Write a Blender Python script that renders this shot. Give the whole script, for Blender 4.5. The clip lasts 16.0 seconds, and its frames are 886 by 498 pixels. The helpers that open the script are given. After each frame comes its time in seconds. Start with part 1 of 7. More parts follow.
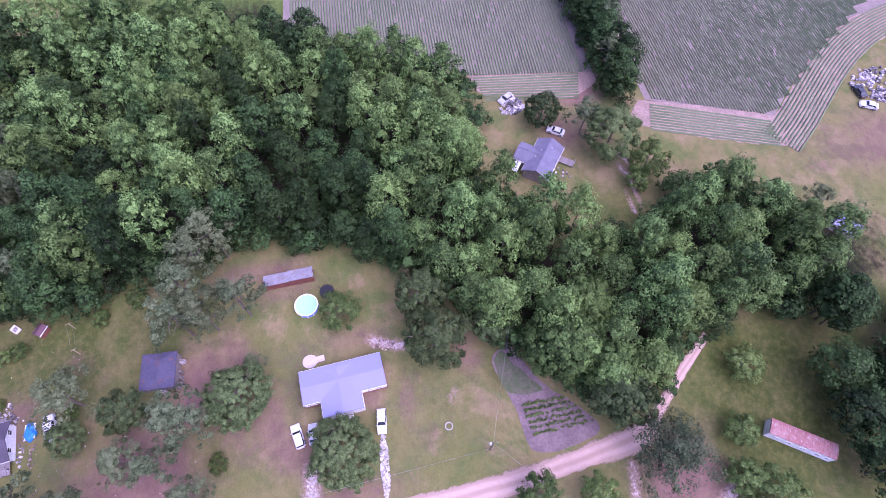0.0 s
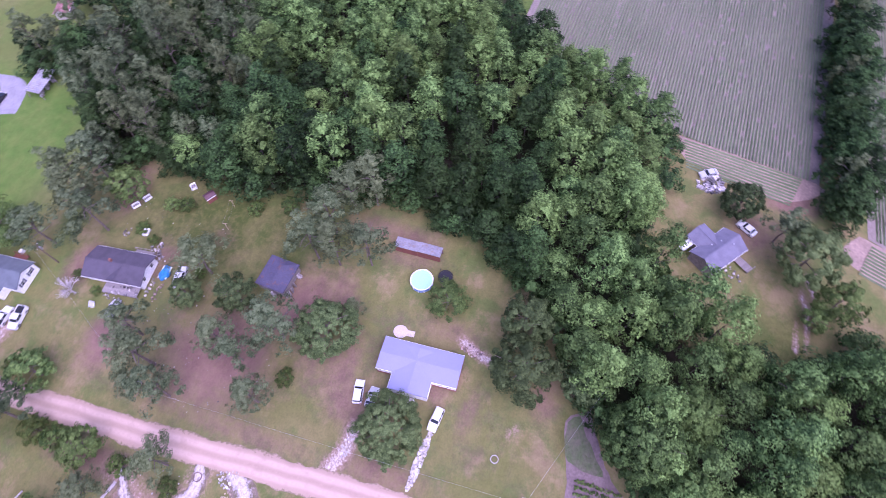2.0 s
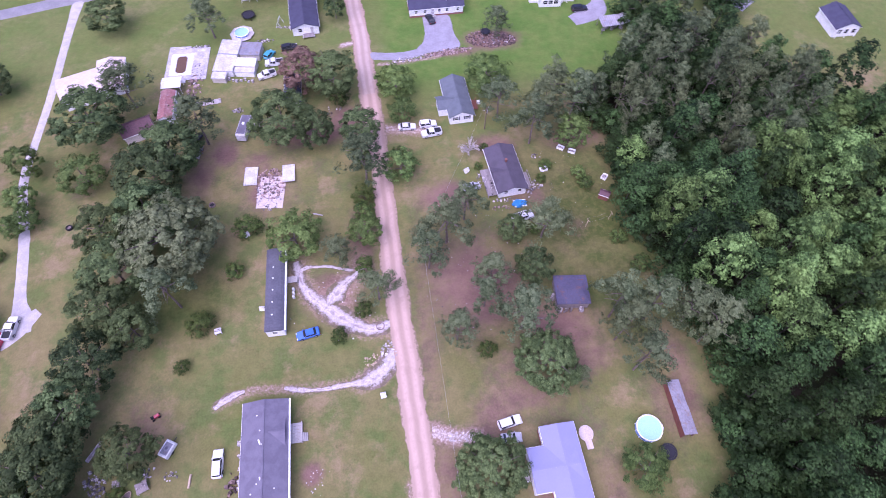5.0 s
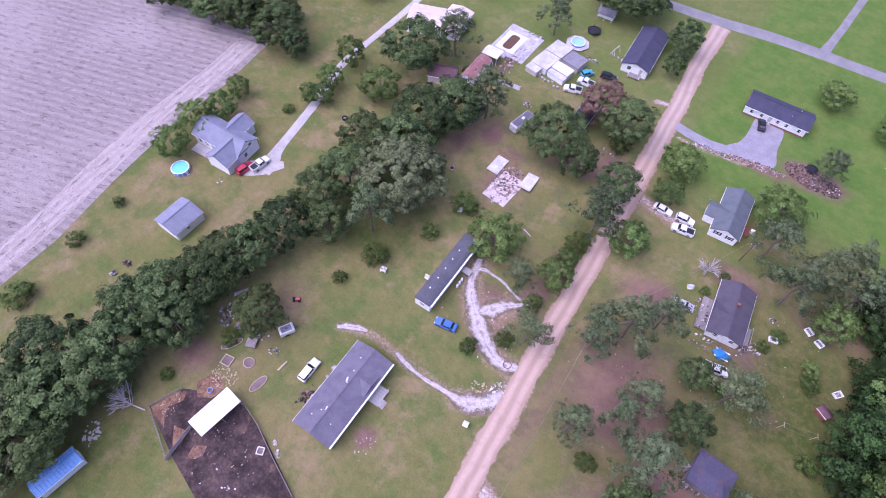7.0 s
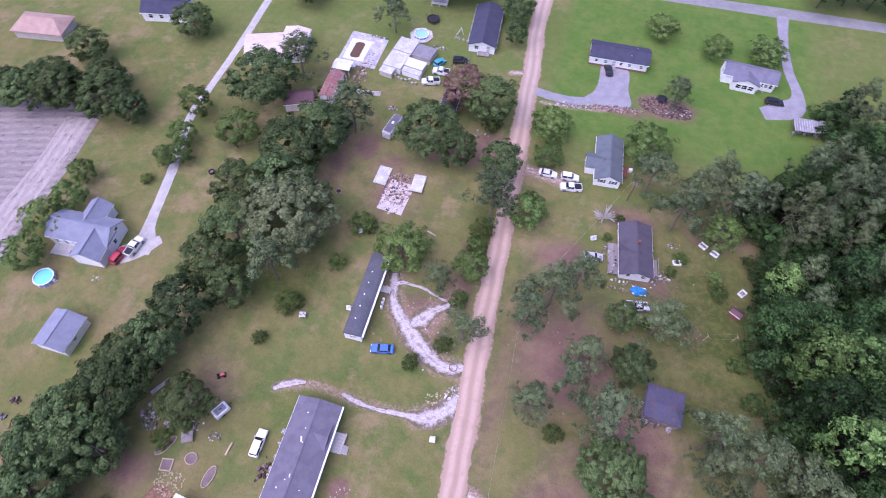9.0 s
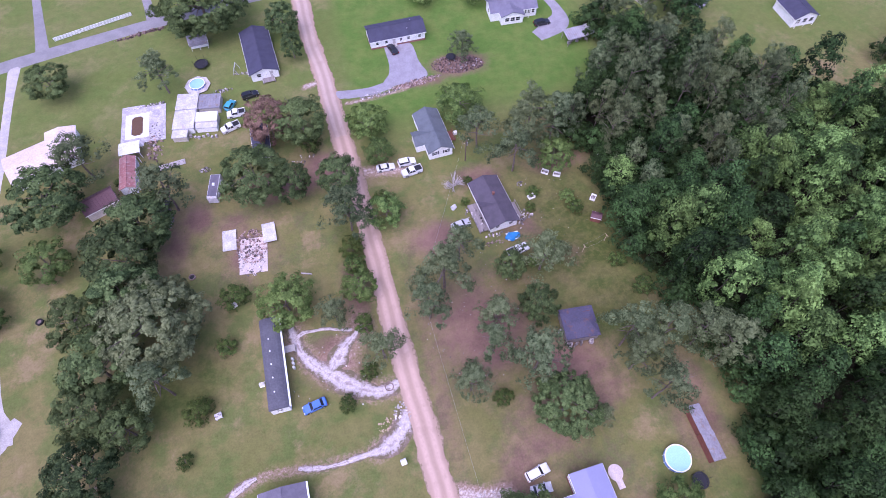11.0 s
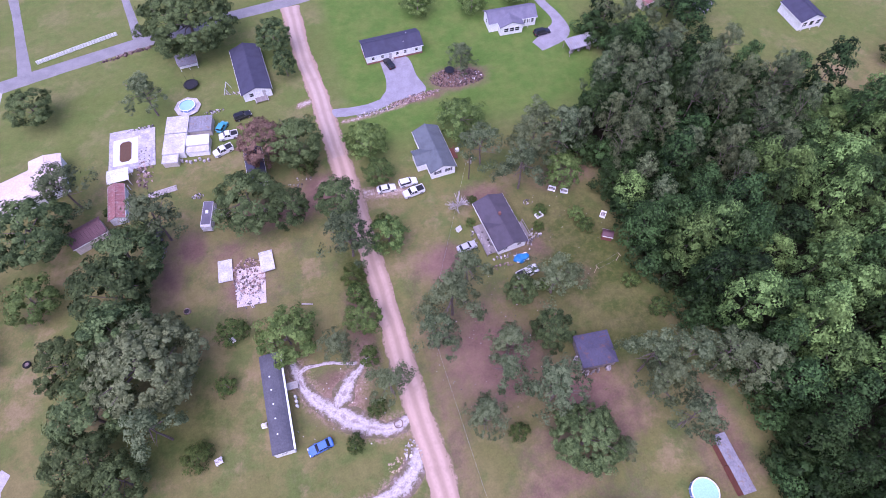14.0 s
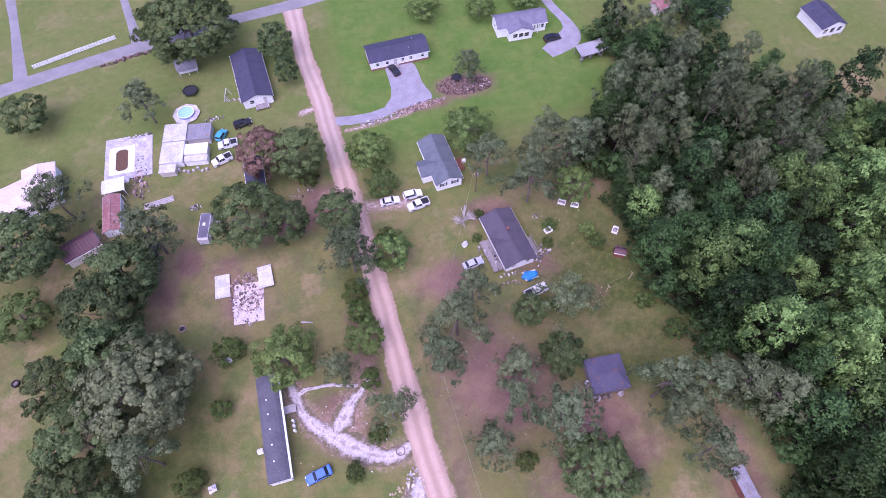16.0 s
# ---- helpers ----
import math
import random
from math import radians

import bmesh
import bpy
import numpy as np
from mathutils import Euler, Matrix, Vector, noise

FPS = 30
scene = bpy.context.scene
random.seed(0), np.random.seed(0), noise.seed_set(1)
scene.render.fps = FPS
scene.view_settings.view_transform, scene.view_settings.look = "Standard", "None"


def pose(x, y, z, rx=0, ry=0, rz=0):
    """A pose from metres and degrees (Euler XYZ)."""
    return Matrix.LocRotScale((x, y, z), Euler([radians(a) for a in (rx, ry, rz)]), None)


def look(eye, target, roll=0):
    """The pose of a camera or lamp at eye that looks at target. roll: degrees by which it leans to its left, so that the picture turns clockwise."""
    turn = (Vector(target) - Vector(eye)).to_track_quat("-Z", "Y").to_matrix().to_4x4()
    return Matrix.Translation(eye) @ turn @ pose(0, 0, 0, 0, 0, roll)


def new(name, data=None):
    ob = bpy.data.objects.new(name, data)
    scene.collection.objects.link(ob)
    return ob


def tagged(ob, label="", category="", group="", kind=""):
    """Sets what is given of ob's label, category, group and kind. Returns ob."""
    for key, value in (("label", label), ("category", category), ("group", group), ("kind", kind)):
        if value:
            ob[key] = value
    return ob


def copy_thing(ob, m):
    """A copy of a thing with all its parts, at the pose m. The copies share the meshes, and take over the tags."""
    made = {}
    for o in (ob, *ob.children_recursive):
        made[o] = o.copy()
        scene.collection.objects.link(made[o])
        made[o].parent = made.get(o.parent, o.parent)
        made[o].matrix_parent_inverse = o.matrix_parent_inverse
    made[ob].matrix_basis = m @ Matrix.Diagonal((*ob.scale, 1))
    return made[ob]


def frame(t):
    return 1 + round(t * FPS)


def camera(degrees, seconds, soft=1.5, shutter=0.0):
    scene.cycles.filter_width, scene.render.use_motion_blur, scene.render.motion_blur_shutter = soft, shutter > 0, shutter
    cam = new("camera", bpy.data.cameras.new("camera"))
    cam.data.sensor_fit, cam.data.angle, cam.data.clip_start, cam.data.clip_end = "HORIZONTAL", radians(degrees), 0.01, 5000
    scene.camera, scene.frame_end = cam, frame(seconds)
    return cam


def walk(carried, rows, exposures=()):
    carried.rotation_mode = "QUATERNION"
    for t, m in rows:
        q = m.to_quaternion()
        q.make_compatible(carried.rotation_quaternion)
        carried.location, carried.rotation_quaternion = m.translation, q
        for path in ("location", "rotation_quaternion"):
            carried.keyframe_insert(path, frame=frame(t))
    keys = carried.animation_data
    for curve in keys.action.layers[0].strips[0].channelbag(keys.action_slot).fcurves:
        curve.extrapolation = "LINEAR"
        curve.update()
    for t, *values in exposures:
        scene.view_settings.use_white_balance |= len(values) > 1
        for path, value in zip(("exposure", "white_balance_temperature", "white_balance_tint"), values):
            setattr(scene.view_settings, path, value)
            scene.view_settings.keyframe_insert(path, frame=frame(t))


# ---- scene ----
cam = camera(77.10, 16.0, soft=0.5, shutter=0.22)
# seconds, eye, yaw, pitch, roll
PATH = [
    (0, -4.10, 9.30, 107.06, -100.73, -62.64, -0.73),
    (0.5, -3.49, 9.42, 106.95, -97.76, -62.73, -0.57),
    (1, -2.99, 9.45, 106.75, -91.58, -62.59, -0.52),
    (1.5, -2.48, 8.87, 106.22, -82.12, -62.32, -1.13),
    (2, -2.24, 8.00, 105.46, -70.26, -61.55, -1.77),
    (2.5, -2.15, 7.25, 104.55, -55.80, -60.43, -1.50),
    (3, -1.36, 6.38, 103.27, -40.18, -59.32, -1.39),
    (3.2, -1.06, 6.38, 103.09, -34.91, -59.03, -1.05),
    (5.3, 1.12, 10.81, 105.51, -1.93, -59.48, 2.08),
    (5.5, 1.23, 11.32, 105.33, 2.51, -59.40, 2.45),
    (6, 1.69, 12.52, 104.82, 14.41, -59.25, 3.28),
    (6.5, 2.17, 13.88, 104.08, 26.43, -59.00, 4.09),
    (7, 2.33, 15.25, 103.86, 31.95, -58.90, 4.19),
    (7.5, 2.00, 16.22, 103.65, 32.88, -58.80, 4.39),
    (8, 1.25, 17.13, 103.86, 28.86, -58.85, 4.09),
    (8.5, 0.51, 17.70, 104.27, 21.91, -58.82, 3.69),
    (9, -0.48, 18.32, 104.86, 12.99, -58.90, 3.08),
    (9.5, -1.55, 19.62, 105.78, 3.37, -59.37, 2.30),
    (10, -2.15, 20.43, 106.57, -5.30, -59.66, 1.47),
    (10.2, -2.40, 20.68, 106.96, -8.52, -59.80, 1.30),
    (12.3, -3.72, 24.90, 106.25, -15.79, -59.86, -0.09),
    (12.5, -3.83, 25.44, 105.95, -15.74, -59.81, -0.21),
    (13, -3.81, 26.57, 105.59, -15.54, -59.70, -0.31),
    (13.5, -3.76, 27.78, 105.23, -15.24, -59.64, -0.45),
    (14, -3.53, 29.03, 104.78, -14.94, -59.63, -0.53),
    (14.5, -3.22, 30.42, 104.31, -14.51, -59.73, -0.73),
    (15, -2.88, 31.73, 103.76, -14.23, -59.75, -0.81),
    (15.5, -2.52, 33.03, 103.26, -13.97, -59.75, -0.92),
    (16, -2.23, 34.42, 102.68, -13.99, -59.78, -0.87),
]
walk(cam, [(t, pose(x, y, z, 90 + pitch, 0, yaw) @ pose(0, 0, 0, 0, 0, roll)) for t, x, y, z, yaw, pitch, roll in PATH],
     exposures=[(0.0, 0.75, 5260, 59), (1.5, 0.74, 5260, 58), (3.5, 0.66, 5310, 52), (5.5, 0.58, 5370, 50), (7.0, 0.48, 5440, 43),
                (8.5, 0.45, 5420, 39), (10.0, 0.46, 5420, 41), (12.5, 0.50, 5340, 46), (14.5, 0.51, 5380, 50), (16.0, 0.51, 5420, 51)])

# ---- light: bright hazy overcast, sun low in strength and very soft ----
SUN_EL, SUN_AZ = radians(62), radians(222)
world = bpy.data.worlds.new("sky")
scene.world = world
world.use_nodes = True
wn = world.node_tree.nodes
sky = wn.new("ShaderNodeTexSky")
sky.sky_type = "NISHITA"
sky.sun_disc = False
sky.sun_elevation, sky.sun_rotation = SUN_EL, SUN_AZ
sky.air_density, sky.dust_density, sky.ozone_density = 1.0, 3.0, 1.0
wn["Background"].inputs["Strength"].default_value = 0.15
world.node_tree.links.new(sky.outputs[0], wn["Background"].inputs["Color"])
sun = new("sun", bpy.data.lights.new("sun", "SUN"))
sun.data.energy, sun.data.angle, sun.data.color = 2.4, radians(82), (1.0, 0.96, 0.90)
sun_from = Vector((math.sin(SUN_AZ) * math.cos(SUN_EL), math.cos(SUN_AZ) * math.cos(SUN_EL), math.sin(SUN_EL)))
sun.matrix_basis = look(sun_from * 300, (0, 0, 0))


# ---- materials ----
class Nodes:
    def __init__(self, name):
        self.m = bpy.data.materials.new(name)
        self.m.use_nodes = True
        self.t = self.m.node_tree
        self.n = self.t.nodes
        self.b = self.n["Principled BSDF"]

    def add(self, kind, **inputs):
        node = self.n.new(kind)
        for k, v in inputs.items():
            self.put(node, k, v)
        return node

    def put(self, node, key, v):
        sock = node.inputs[int(key[1:])] if key[0] == "i" and key[1:].isdigit() else node.inputs[key]
        if isinstance(v, bpy.types.NodeSocket):
            self.t.links.new(v, sock)
        elif isinstance(v, bpy.types.Node):
            self.t.links.new(v.outputs[0], sock)
        else:
            sock.default_value = v

    def noise(self, vec, scale, detail=3.0, rough=0.6):
        node = self.add("ShaderNodeTexNoise", Vector=vec, Scale=scale, Detail=detail, Roughness=rough)
        return node.outputs["Fac"]

    def ramp(self, fac, lo, hi, a=0.0, b=1.0):
        node = self.add("ShaderNodeMapRange", i0=fac, i1=lo, i2=hi, i3=a, i4=b)
        node.interpolation_type = "SMOOTHSTEP"
        return node.outputs[0]

    def math(self, op, a, b=0.0):
        node = self.n.new("ShaderNodeMath")
        node.operation = op
        self.put(node, "i0", a)
        self.put(node, "i1", b)
        return node.outputs[0]

    def mix(self, fac, a, b, blend="MIX"):
        node = self.n.new("ShaderNodeMix")
        node.data_type = "RGBA"
        node.blend_type = blend
        self.put(node, "i0", fac)
        for i, v in ((6, a), (7, b)):
            self.put(node, f"i{i}", (*v, 1) if isinstance(v, tuple) else v)
        return node.outputs[2]

    def value(self, color, factor):
        node = self.add("ShaderNodeHueSaturation", Color=color)
        self.put(node, "Value", factor)
        return node.outputs[0]

    def attr(self, name):
        node = self.n.new("ShaderNodeAttribute")
        node.attribute_name = name
        return node.outputs["Fac"]

    def bump(self, height, strength, distance=0.05):
        node = self.add("ShaderNodeBump", Height=height, Strength=strength, Distance=distance)
        self.t.links.new(node.outputs[0], self.b.inputs["Normal"])

    def coords(self):
        return self.n.new("ShaderNodeTexCoord").outputs["Object"]

    def finish(self, color, rough=0.8, metal=0.0, spec=0.3):
        self.put(self.b, "Base Color", (*color, 1) if isinstance(color, tuple) else color)
        self.put(self.b, "Roughness", rough)
        self.b.inputs["Metallic"].default_value = metal
        self.b.inputs["Specular IOR Level"].default_value = spec
        return self.m


def surface(name, c1, c2, rough=0.8, metal=0.0, scale=0.6, fine=7.0, bump=0.25, spec=0.3, island=0.0, stain=None, stretch=(1, 1, 1), amp=0.19):
    """Two colours mixed in broad patches, broken by fine grain; island: how far loose pieces differ; stain: a third colour in spots."""
    k = Nodes(name)
    vec = k.coords()
    if stretch != (1, 1, 1):
        vec = k.add("ShaderNodeMapping", Vector=vec, Scale=stretch).outputs[0]
    grain = k.noise(vec, fine, 4)
    col = k.mix(k.ramp(k.noise(vec, scale, 4), 0.35, 0.65), c1, c2)
    if stain:
        col = k.mix(k.ramp(k.noise(vec, scale * 2.3, 5), 0.53, 0.72), col, stain)
    col = k.value(col, k.ramp(grain, 0.25, 0.75, 1 - amp, 1 + amp))
    if island:
        geo = k.n.new("ShaderNodeNewGeometry")
        col = k.value(col, k.ramp(geo.outputs["Random Per Island"], 0, 1, 1 - island, 1 + island))
    k.bump(grain, bump)
    return k.finish(col, k.ramp(grain, 0.2, 0.8, max(rough - 0.12, 0), min(rough + 0.1, 1)), metal, spec)


def leafage(name, c1, c2, tree_spread=0.25):
    """Leaves: hue and depth differ from tree to tree and from tuft to tuft; some light comes through."""
    k = Nodes(name)
    info = k.n.new("ShaderNodeObjectInfo").outputs["Random"]
    isl = k.n.new("ShaderNodeNewGeometry").outputs["Random Per Island"]
    mixed = k.math("ADD", k.math("MULTIPLY", k.attr("tuft"), 0.55), k.math("MULTIPLY", isl, 0.45))
    col = k.mix(k.ramp(mixed, 0.25, 0.78), c1, c2)
    col = k.value(col, k.ramp(info, 0, 1, 1 - tree_spread, 1 + tree_spread))
    warm = k.math("FRACT", k.math("MULTIPLY", info, 17.3))
    col = k.mix(k.math("MULTIPLY", warm, 0.28), col, (c2[0] * 1.2, c2[1] * 0.95, c2[2] * 0.75))
    k.finish(col, 0.7, 0, 0.14)
    thin = k.add("ShaderNodeBsdfTranslucent", Color=k.value(col, 1.3))
    both = k.add("ShaderNodeMixShader", Fac=0.15)
    k.t.links.new(k.b.outputs[0], both.inputs[1])
    k.t.links.new(thin.outputs[0], both.inputs[2])
    k.t.links.new(both.outputs[0], k.n["Material Output"].inputs["Surface"])
    return k.m


def ground_material():
    k = Nodes("ground")
    vec = k.coords()
    big, mid, fine = k.noise(vec, 0.035, 4), k.noise(vec, 0.17, 5, 0.62), k.noise(vec, 2.6, 5, 0.7)
    tuft = k.noise(vec, 0.8, 5, 0.65)
    grass = k.mix(k.ramp(big, 0.35, 0.65), (0.140, 0.146, 0.046), (0.196, 0.168, 0.072))
    grass = k.mix(k.ramp(mid, 0.44, 0.62, 0, 0.65), grass, (0.084, 0.132, 0.033))
    grass = k.mix(k.ramp(k.noise(vec, 0.09, 6, 0.7), 0.50, 0.66, 0, 0.8), grass, (0.250, 0.190, 0.104))
    lush = k.mix(k.ramp(mid, 0.35, 0.7), (0.088, 0.158, 0.030), (0.128, 0.176, 0.042))
    col = k.mix(k.attr("lush"), grass, lush)
    col = k.mix(k.math("MULTIPLY", k.attr("rough"), k.ramp(mid, 0.3, 0.6, 0.7, 0.95)), col, k.mix(k.ramp(tuft, 0.4, 0.65), (0.046, 0.066, 0.014), (0.092, 0.100, 0.026)))
    dirt = k.mix(k.ramp(mid, 0.35, 0.65), (0.235, 0.140, 0.114), (0.172, 0.104, 0.084))
    dirt = k.mix(k.ramp(tuft, 0.55, 0.75, 0, 0.7), dirt, (0.150, 0.125, 0.060))
    wob = k.math("ADD", k.math("MULTIPLY", k.math("SUBTRACT", tuft, 0.5), 0.55), k.math("MULTIPLY", k.math("SUBTRACT", mid, 0.5), 1.1))
    col = k.mix(k.ramp(k.math("ADD", k.attr("dirt"), wob), 0.12, 0.85, 0, 0.95), col, dirt)
    loose = k.math("MULTIPLY", k.ramp(k.attr("sand"), 0.02, 0.3), k.math("SUBTRACT", k.noise(vec, 1.3, 5, 0.7), 0.5))
    pale = k.math("ADD", k.attr("sand"), k.math("MULTIPLY", loose, 1.6))
    col = k.mix(k.ramp(pale, 0.05, 0.6, 0, 0.8), col, (0.30, 0.205, 0.165))
    sand = k.mix(k.ramp(fine, 0.35, 0.65), (0.36, 0.28, 0.25), (0.54, 0.465, 0.43))
    col = k.mix(k.ramp(pale, 0.45, 0.95, 0, 0.95), col, sand)
    # leaf litter, its colour darkened to paint in the shade under the canopy
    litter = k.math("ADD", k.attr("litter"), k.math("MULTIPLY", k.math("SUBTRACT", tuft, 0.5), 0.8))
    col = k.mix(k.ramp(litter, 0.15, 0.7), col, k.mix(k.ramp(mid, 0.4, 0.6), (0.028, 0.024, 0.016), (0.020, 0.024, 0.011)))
    weeds = k.math("MULTIPLY", k.ramp(k.noise(vec, 0.45, 5, 0.75), 0.60, 0.72, 0, 0.55), k.math("SUBTRACT", 1.0, k.attr("lush")))
    col = k.mix(k.math("MULTIPLY", weeds, k.ramp(k.attr("sand"), 0.0, 0.2, 1, 0)), col, (0.075, 0.098, 0.022))
    col = k.value(k.value(col, k.ramp(fine, 0.25, 0.75, 0.88, 1.10)), k.ramp(k.noise(vec, 0.55, 6, 0.75), 0.3, 0.7, 0.90, 1.08))
    k.bump(k.math("ADD", fine, tuft), 0.4, 0.10)
    return k.finish(col, 0.95, 0, 0.1)


def wheel_worn(name, c1, c2, verge):
    """Unpaved road: two paler wheel tracks, a duller middle and grass creeping in from the sides."""
    k = Nodes(name)
    vec = k.coords()
    mid, fine = k.noise(vec, 0.35, 5), k.noise(vec, 1.6, 6, 0.7)
    u = k.math("ABSOLUTE", k.math("ADD", k.attr("across"), k.math("MULTIPLY", k.math("SUBTRACT", k.noise(vec, 0.12, 3), 0.5), 0.35)))
    off = k.math("ABSOLUTE", k.math("SUBTRACT", u, 0.40))
    col = k.mix(k.ramp(k.math("ADD", off, k.math("MULTIPLY", k.math("SUBTRACT", fine, 0.5), 0.35)), 0.08, 0.34), c1, c2)
    col = k.mix(k.ramp(mid, 0.5, 0.7, 0, 0.4), col, tuple(v * 0.86 for v in c2))
    side = k.math("ADD", k.math("ABSOLUTE", k.attr("across")), k.math("MULTIPLY", k.math("SUBTRACT", fine, 0.5), 0.8))
    col = k.mix(k.ramp(side, 0.78, 1.0, 0, 0.92), col, verge)
    k.bump(fine, 0.4)
    return k.finish(k.value(col, k.ramp(fine, 0.25, 0.75, 0.92, 1.08)), 0.95, 0, 0.1)


def chalk_material():
    """White sand scuffed into the earth: broken ruts, ragged towards its sides."""
    k = Nodes("white_crushed_sand")
    vec = k.coords()
    mid, fine = k.noise(vec, 0.7, 5, 0.65), k.noise(vec, 2.4, 6, 0.75)
    u = k.math("ABSOLUTE", k.attr("across"))
    ragged = k.math("ADD", u, k.math("ADD", k.math("MULTIPLY", k.math("SUBTRACT", fine, 0.5), 1.5), k.math("MULTIPLY", k.math("SUBTRACT", mid, 0.5), 1.2)))
    white = k.mix(k.ramp(fine, 0.35, 0.6), (0.36, 0.305, 0.30), (0.56, 0.51, 0.51))
    earth = k.mix(k.ramp(mid, 0.4, 0.6), (0.20, 0.150, 0.120), (0.14, 0.120, 0.070))
    col = k.mix(k.ramp(ragged, 0.28, 0.72), white, earth)
    rut = k.math("ADD", u, k.math("MULTIPLY", k.math("SUBTRACT", k.noise(vec, 0.9, 4), 0.5), 1.4))
    col = k.mix(k.ramp(rut, 0.16, -0.12, 0, 0.75), col, (0.25, 0.195, 0.185))
    k.bump(fine, 0.4)
    return k.finish(col, 0.95, 0, 0.1)


def banded(name, c1, c2, period, yaw, contrast=1.0, c3=None):
    """Tilled soil in drills: two colours in broken bands of a true width."""
    k = Nodes(name)
    vec = k.coords()
    turned = k.add("ShaderNodeMapping", Vector=vec, Rotation=(0, 0, -radians(yaw)))
    wave = k.n.new("ShaderNodeTexWave")
    wave.wave_type, wave.bands_direction = "BANDS", "Y"
    for key, v in (("Vector", turned.outputs[0]), ("Scale", 0.314 / period), ("Distortion", 1.2), ("Detail", 3.0), ("Detail Scale", 1.5)):
        k.put(wave, key, v)
    broken = k.math("MULTIPLY", wave.outputs["Fac"], k.ramp(k.noise(vec, 0.5, 6, 0.7), 0.3, 0.6))
    col = k.mix(k.math("MULTIPLY", broken, contrast), c1, c2)
    if c3:
        col = k.mix(k.ramp(k.noise(vec, 0.03, 5), 0.45, 0.65, 0, 0.6), col, c3)
        along = k.add("ShaderNodeMapping", Vector=turned.outputs[0], Scale=(0.45, 1.3, 1)).outputs[0]
        col = k.mix(k.ramp(k.noise(along, 0.8, 6, 0.75), 0.53, 0.63, 0, 0.8), col, tuple(v * 0.5 for v in c1))
    fine = k.noise(vec, 2.5, 5)
    k.bump(k.math("ADD", wave.outputs["Fac"], fine), 0.5, 0.12)
    return k.finish(k.value(col, k.ramp(fine, 0.25, 0.75, 0.82, 1.15)), 0.95, 0, 0.1)


def plain(name, c, rough=0.5, metal=0.0, spec=0.5):
    k = Nodes(name)
    return k.finish(k.value(k.mix(0, c, c), k.ramp(k.noise(k.coords(), 5.0, 3), 0.3, 0.7, 0.9, 1.1)), rough, metal, spec)


GROUND = ground_material()
ROAD_DIRT = wheel_worn("road_dirt", (0.49, 0.352, 0.285), (0.385, 0.272, 0.212), (0.16, 0.135, 0.075))
ROAD_UPPER = wheel_worn("road_grit", (0.46, 0.352, 0.295), (0.37, 0.275, 0.226), (0.17, 0.145, 0.085))
ASPHALT = surface("worn_asphalt", (0.245, 0.235, 0.24), (0.205, 0.20, 0.205), 0.9, scale=0.3, spec=0.2)
GRAVEL = surface("grey_gravel", (0.295, 0.282, 0.315), (0.245, 0.232, 0.258), 0.95, scale=0.4, fine=4.0, spec=0.15, amp=0.12)
PINK_SLAB = surface("pinkish_white_slab", (0.60, 0.52, 0.50), (0.52, 0.44, 0.42), 0.9, scale=0.6)
CONCRETE = surface("pale_concrete", (0.46, 0.43, 0.415), (0.38, 0.355, 0.34), 0.9, scale=0.5)
WHITE_STONE = surface("white_stone", (0.56, 0.53, 0.515), (0.38, 0.345, 0.33), 0.9, island=0.35)
SOIL_FIELD = banded("bare_tilled_soil", (0.245, 0.208, 0.198), (0.385, 0.338, 0.326), 2.1, 18, 0.55, (0.35, 0.305, 0.295))
SOIL_MARGIN = banded("field_edge_soil", (0.33, 0.28, 0.262), (0.45, 0.395, 0.38), 1.9, 96, 0.8, (0.41, 0.35, 0.33))
SOIL_ROWS = surface("field_soil", (0.245, 0.198, 0.172), (0.205, 0.168, 0.145), 0.95, scale=0.1, fine=1.5)
HEADLAND = surface("headland_soil", (0.33, 0.235, 0.19), (0.26, 0.19, 0.15), 0.95, scale=0.3, fine=1.5)
POOL_APRON = surface("stained_grey_slab", (0.50, 0.475, 0.50), (0.34, 0.315, 0.335), 0.9, scale=0.45, fine=3, stain=(0.62, 0.60, 0.61))
PEN_SOIL = surface("trodden_pen_soil", (0.028, 0.019, 0.018), (0.085, 0.056, 0.052), 0.9, scale=0.2, fine=1.6, stain=(0.13, 0.082, 0.062), amp=0.32)
PEN_STRAW = surface("trodden_straw_litter", (0.27, 0.165, 0.10), (0.16, 0.085, 0.06), 0.95, scale=0.5, fine=2.5, stain=(0.06, 0.036, 0.03), amp=0.3)
CHALK = chalk_material()
WEEDY = surface("dark_weedy_soil", (0.085, 0.112, 0.050), (0.125, 0.118, 0.082), 0.95, scale=0.35, fine=2, stain=(0.065, 0.095, 0.035))
GARDEN_SOIL = surface("garden_soil", (0.20, 0.15, 0.145), (0.15, 0.112, 0.11), 0.95, scale=0.4, fine=2)
CROP = surface("row_crop_leaves", (0.120, 0.158, 0.078), (0.158, 0.186, 0.102), 0.75, scale=0.05, fine=2.5, bump=0.6, island=0.12)
SHINGLE_GREY = surface("grey_shingle", (0.158, 0.146, 0.182), (0.128, 0.118, 0.150), 0.9, scale=0.5, fine=6, amp=0.09)
SHINGLE_DARK = surface("dark_shingle", (0.092, 0.080, 0.102), (0.074, 0.065, 0.082), 0.9, scale=0.5, fine=6, amp=0.09)
SHINGLE_NAVY = surface("navy_shingle", (0.060, 0.060, 0.096), (0.050, 0.050, 0.080), 0.9, scale=0.5, fine=6, amp=0.09)
SHINGLE_SLATE = surface("slate_green_shingle", (0.125, 0.142, 0.158), (0.10, 0.115, 0.13), 0.9, scale=0.5, fine=6, amp=0.09)
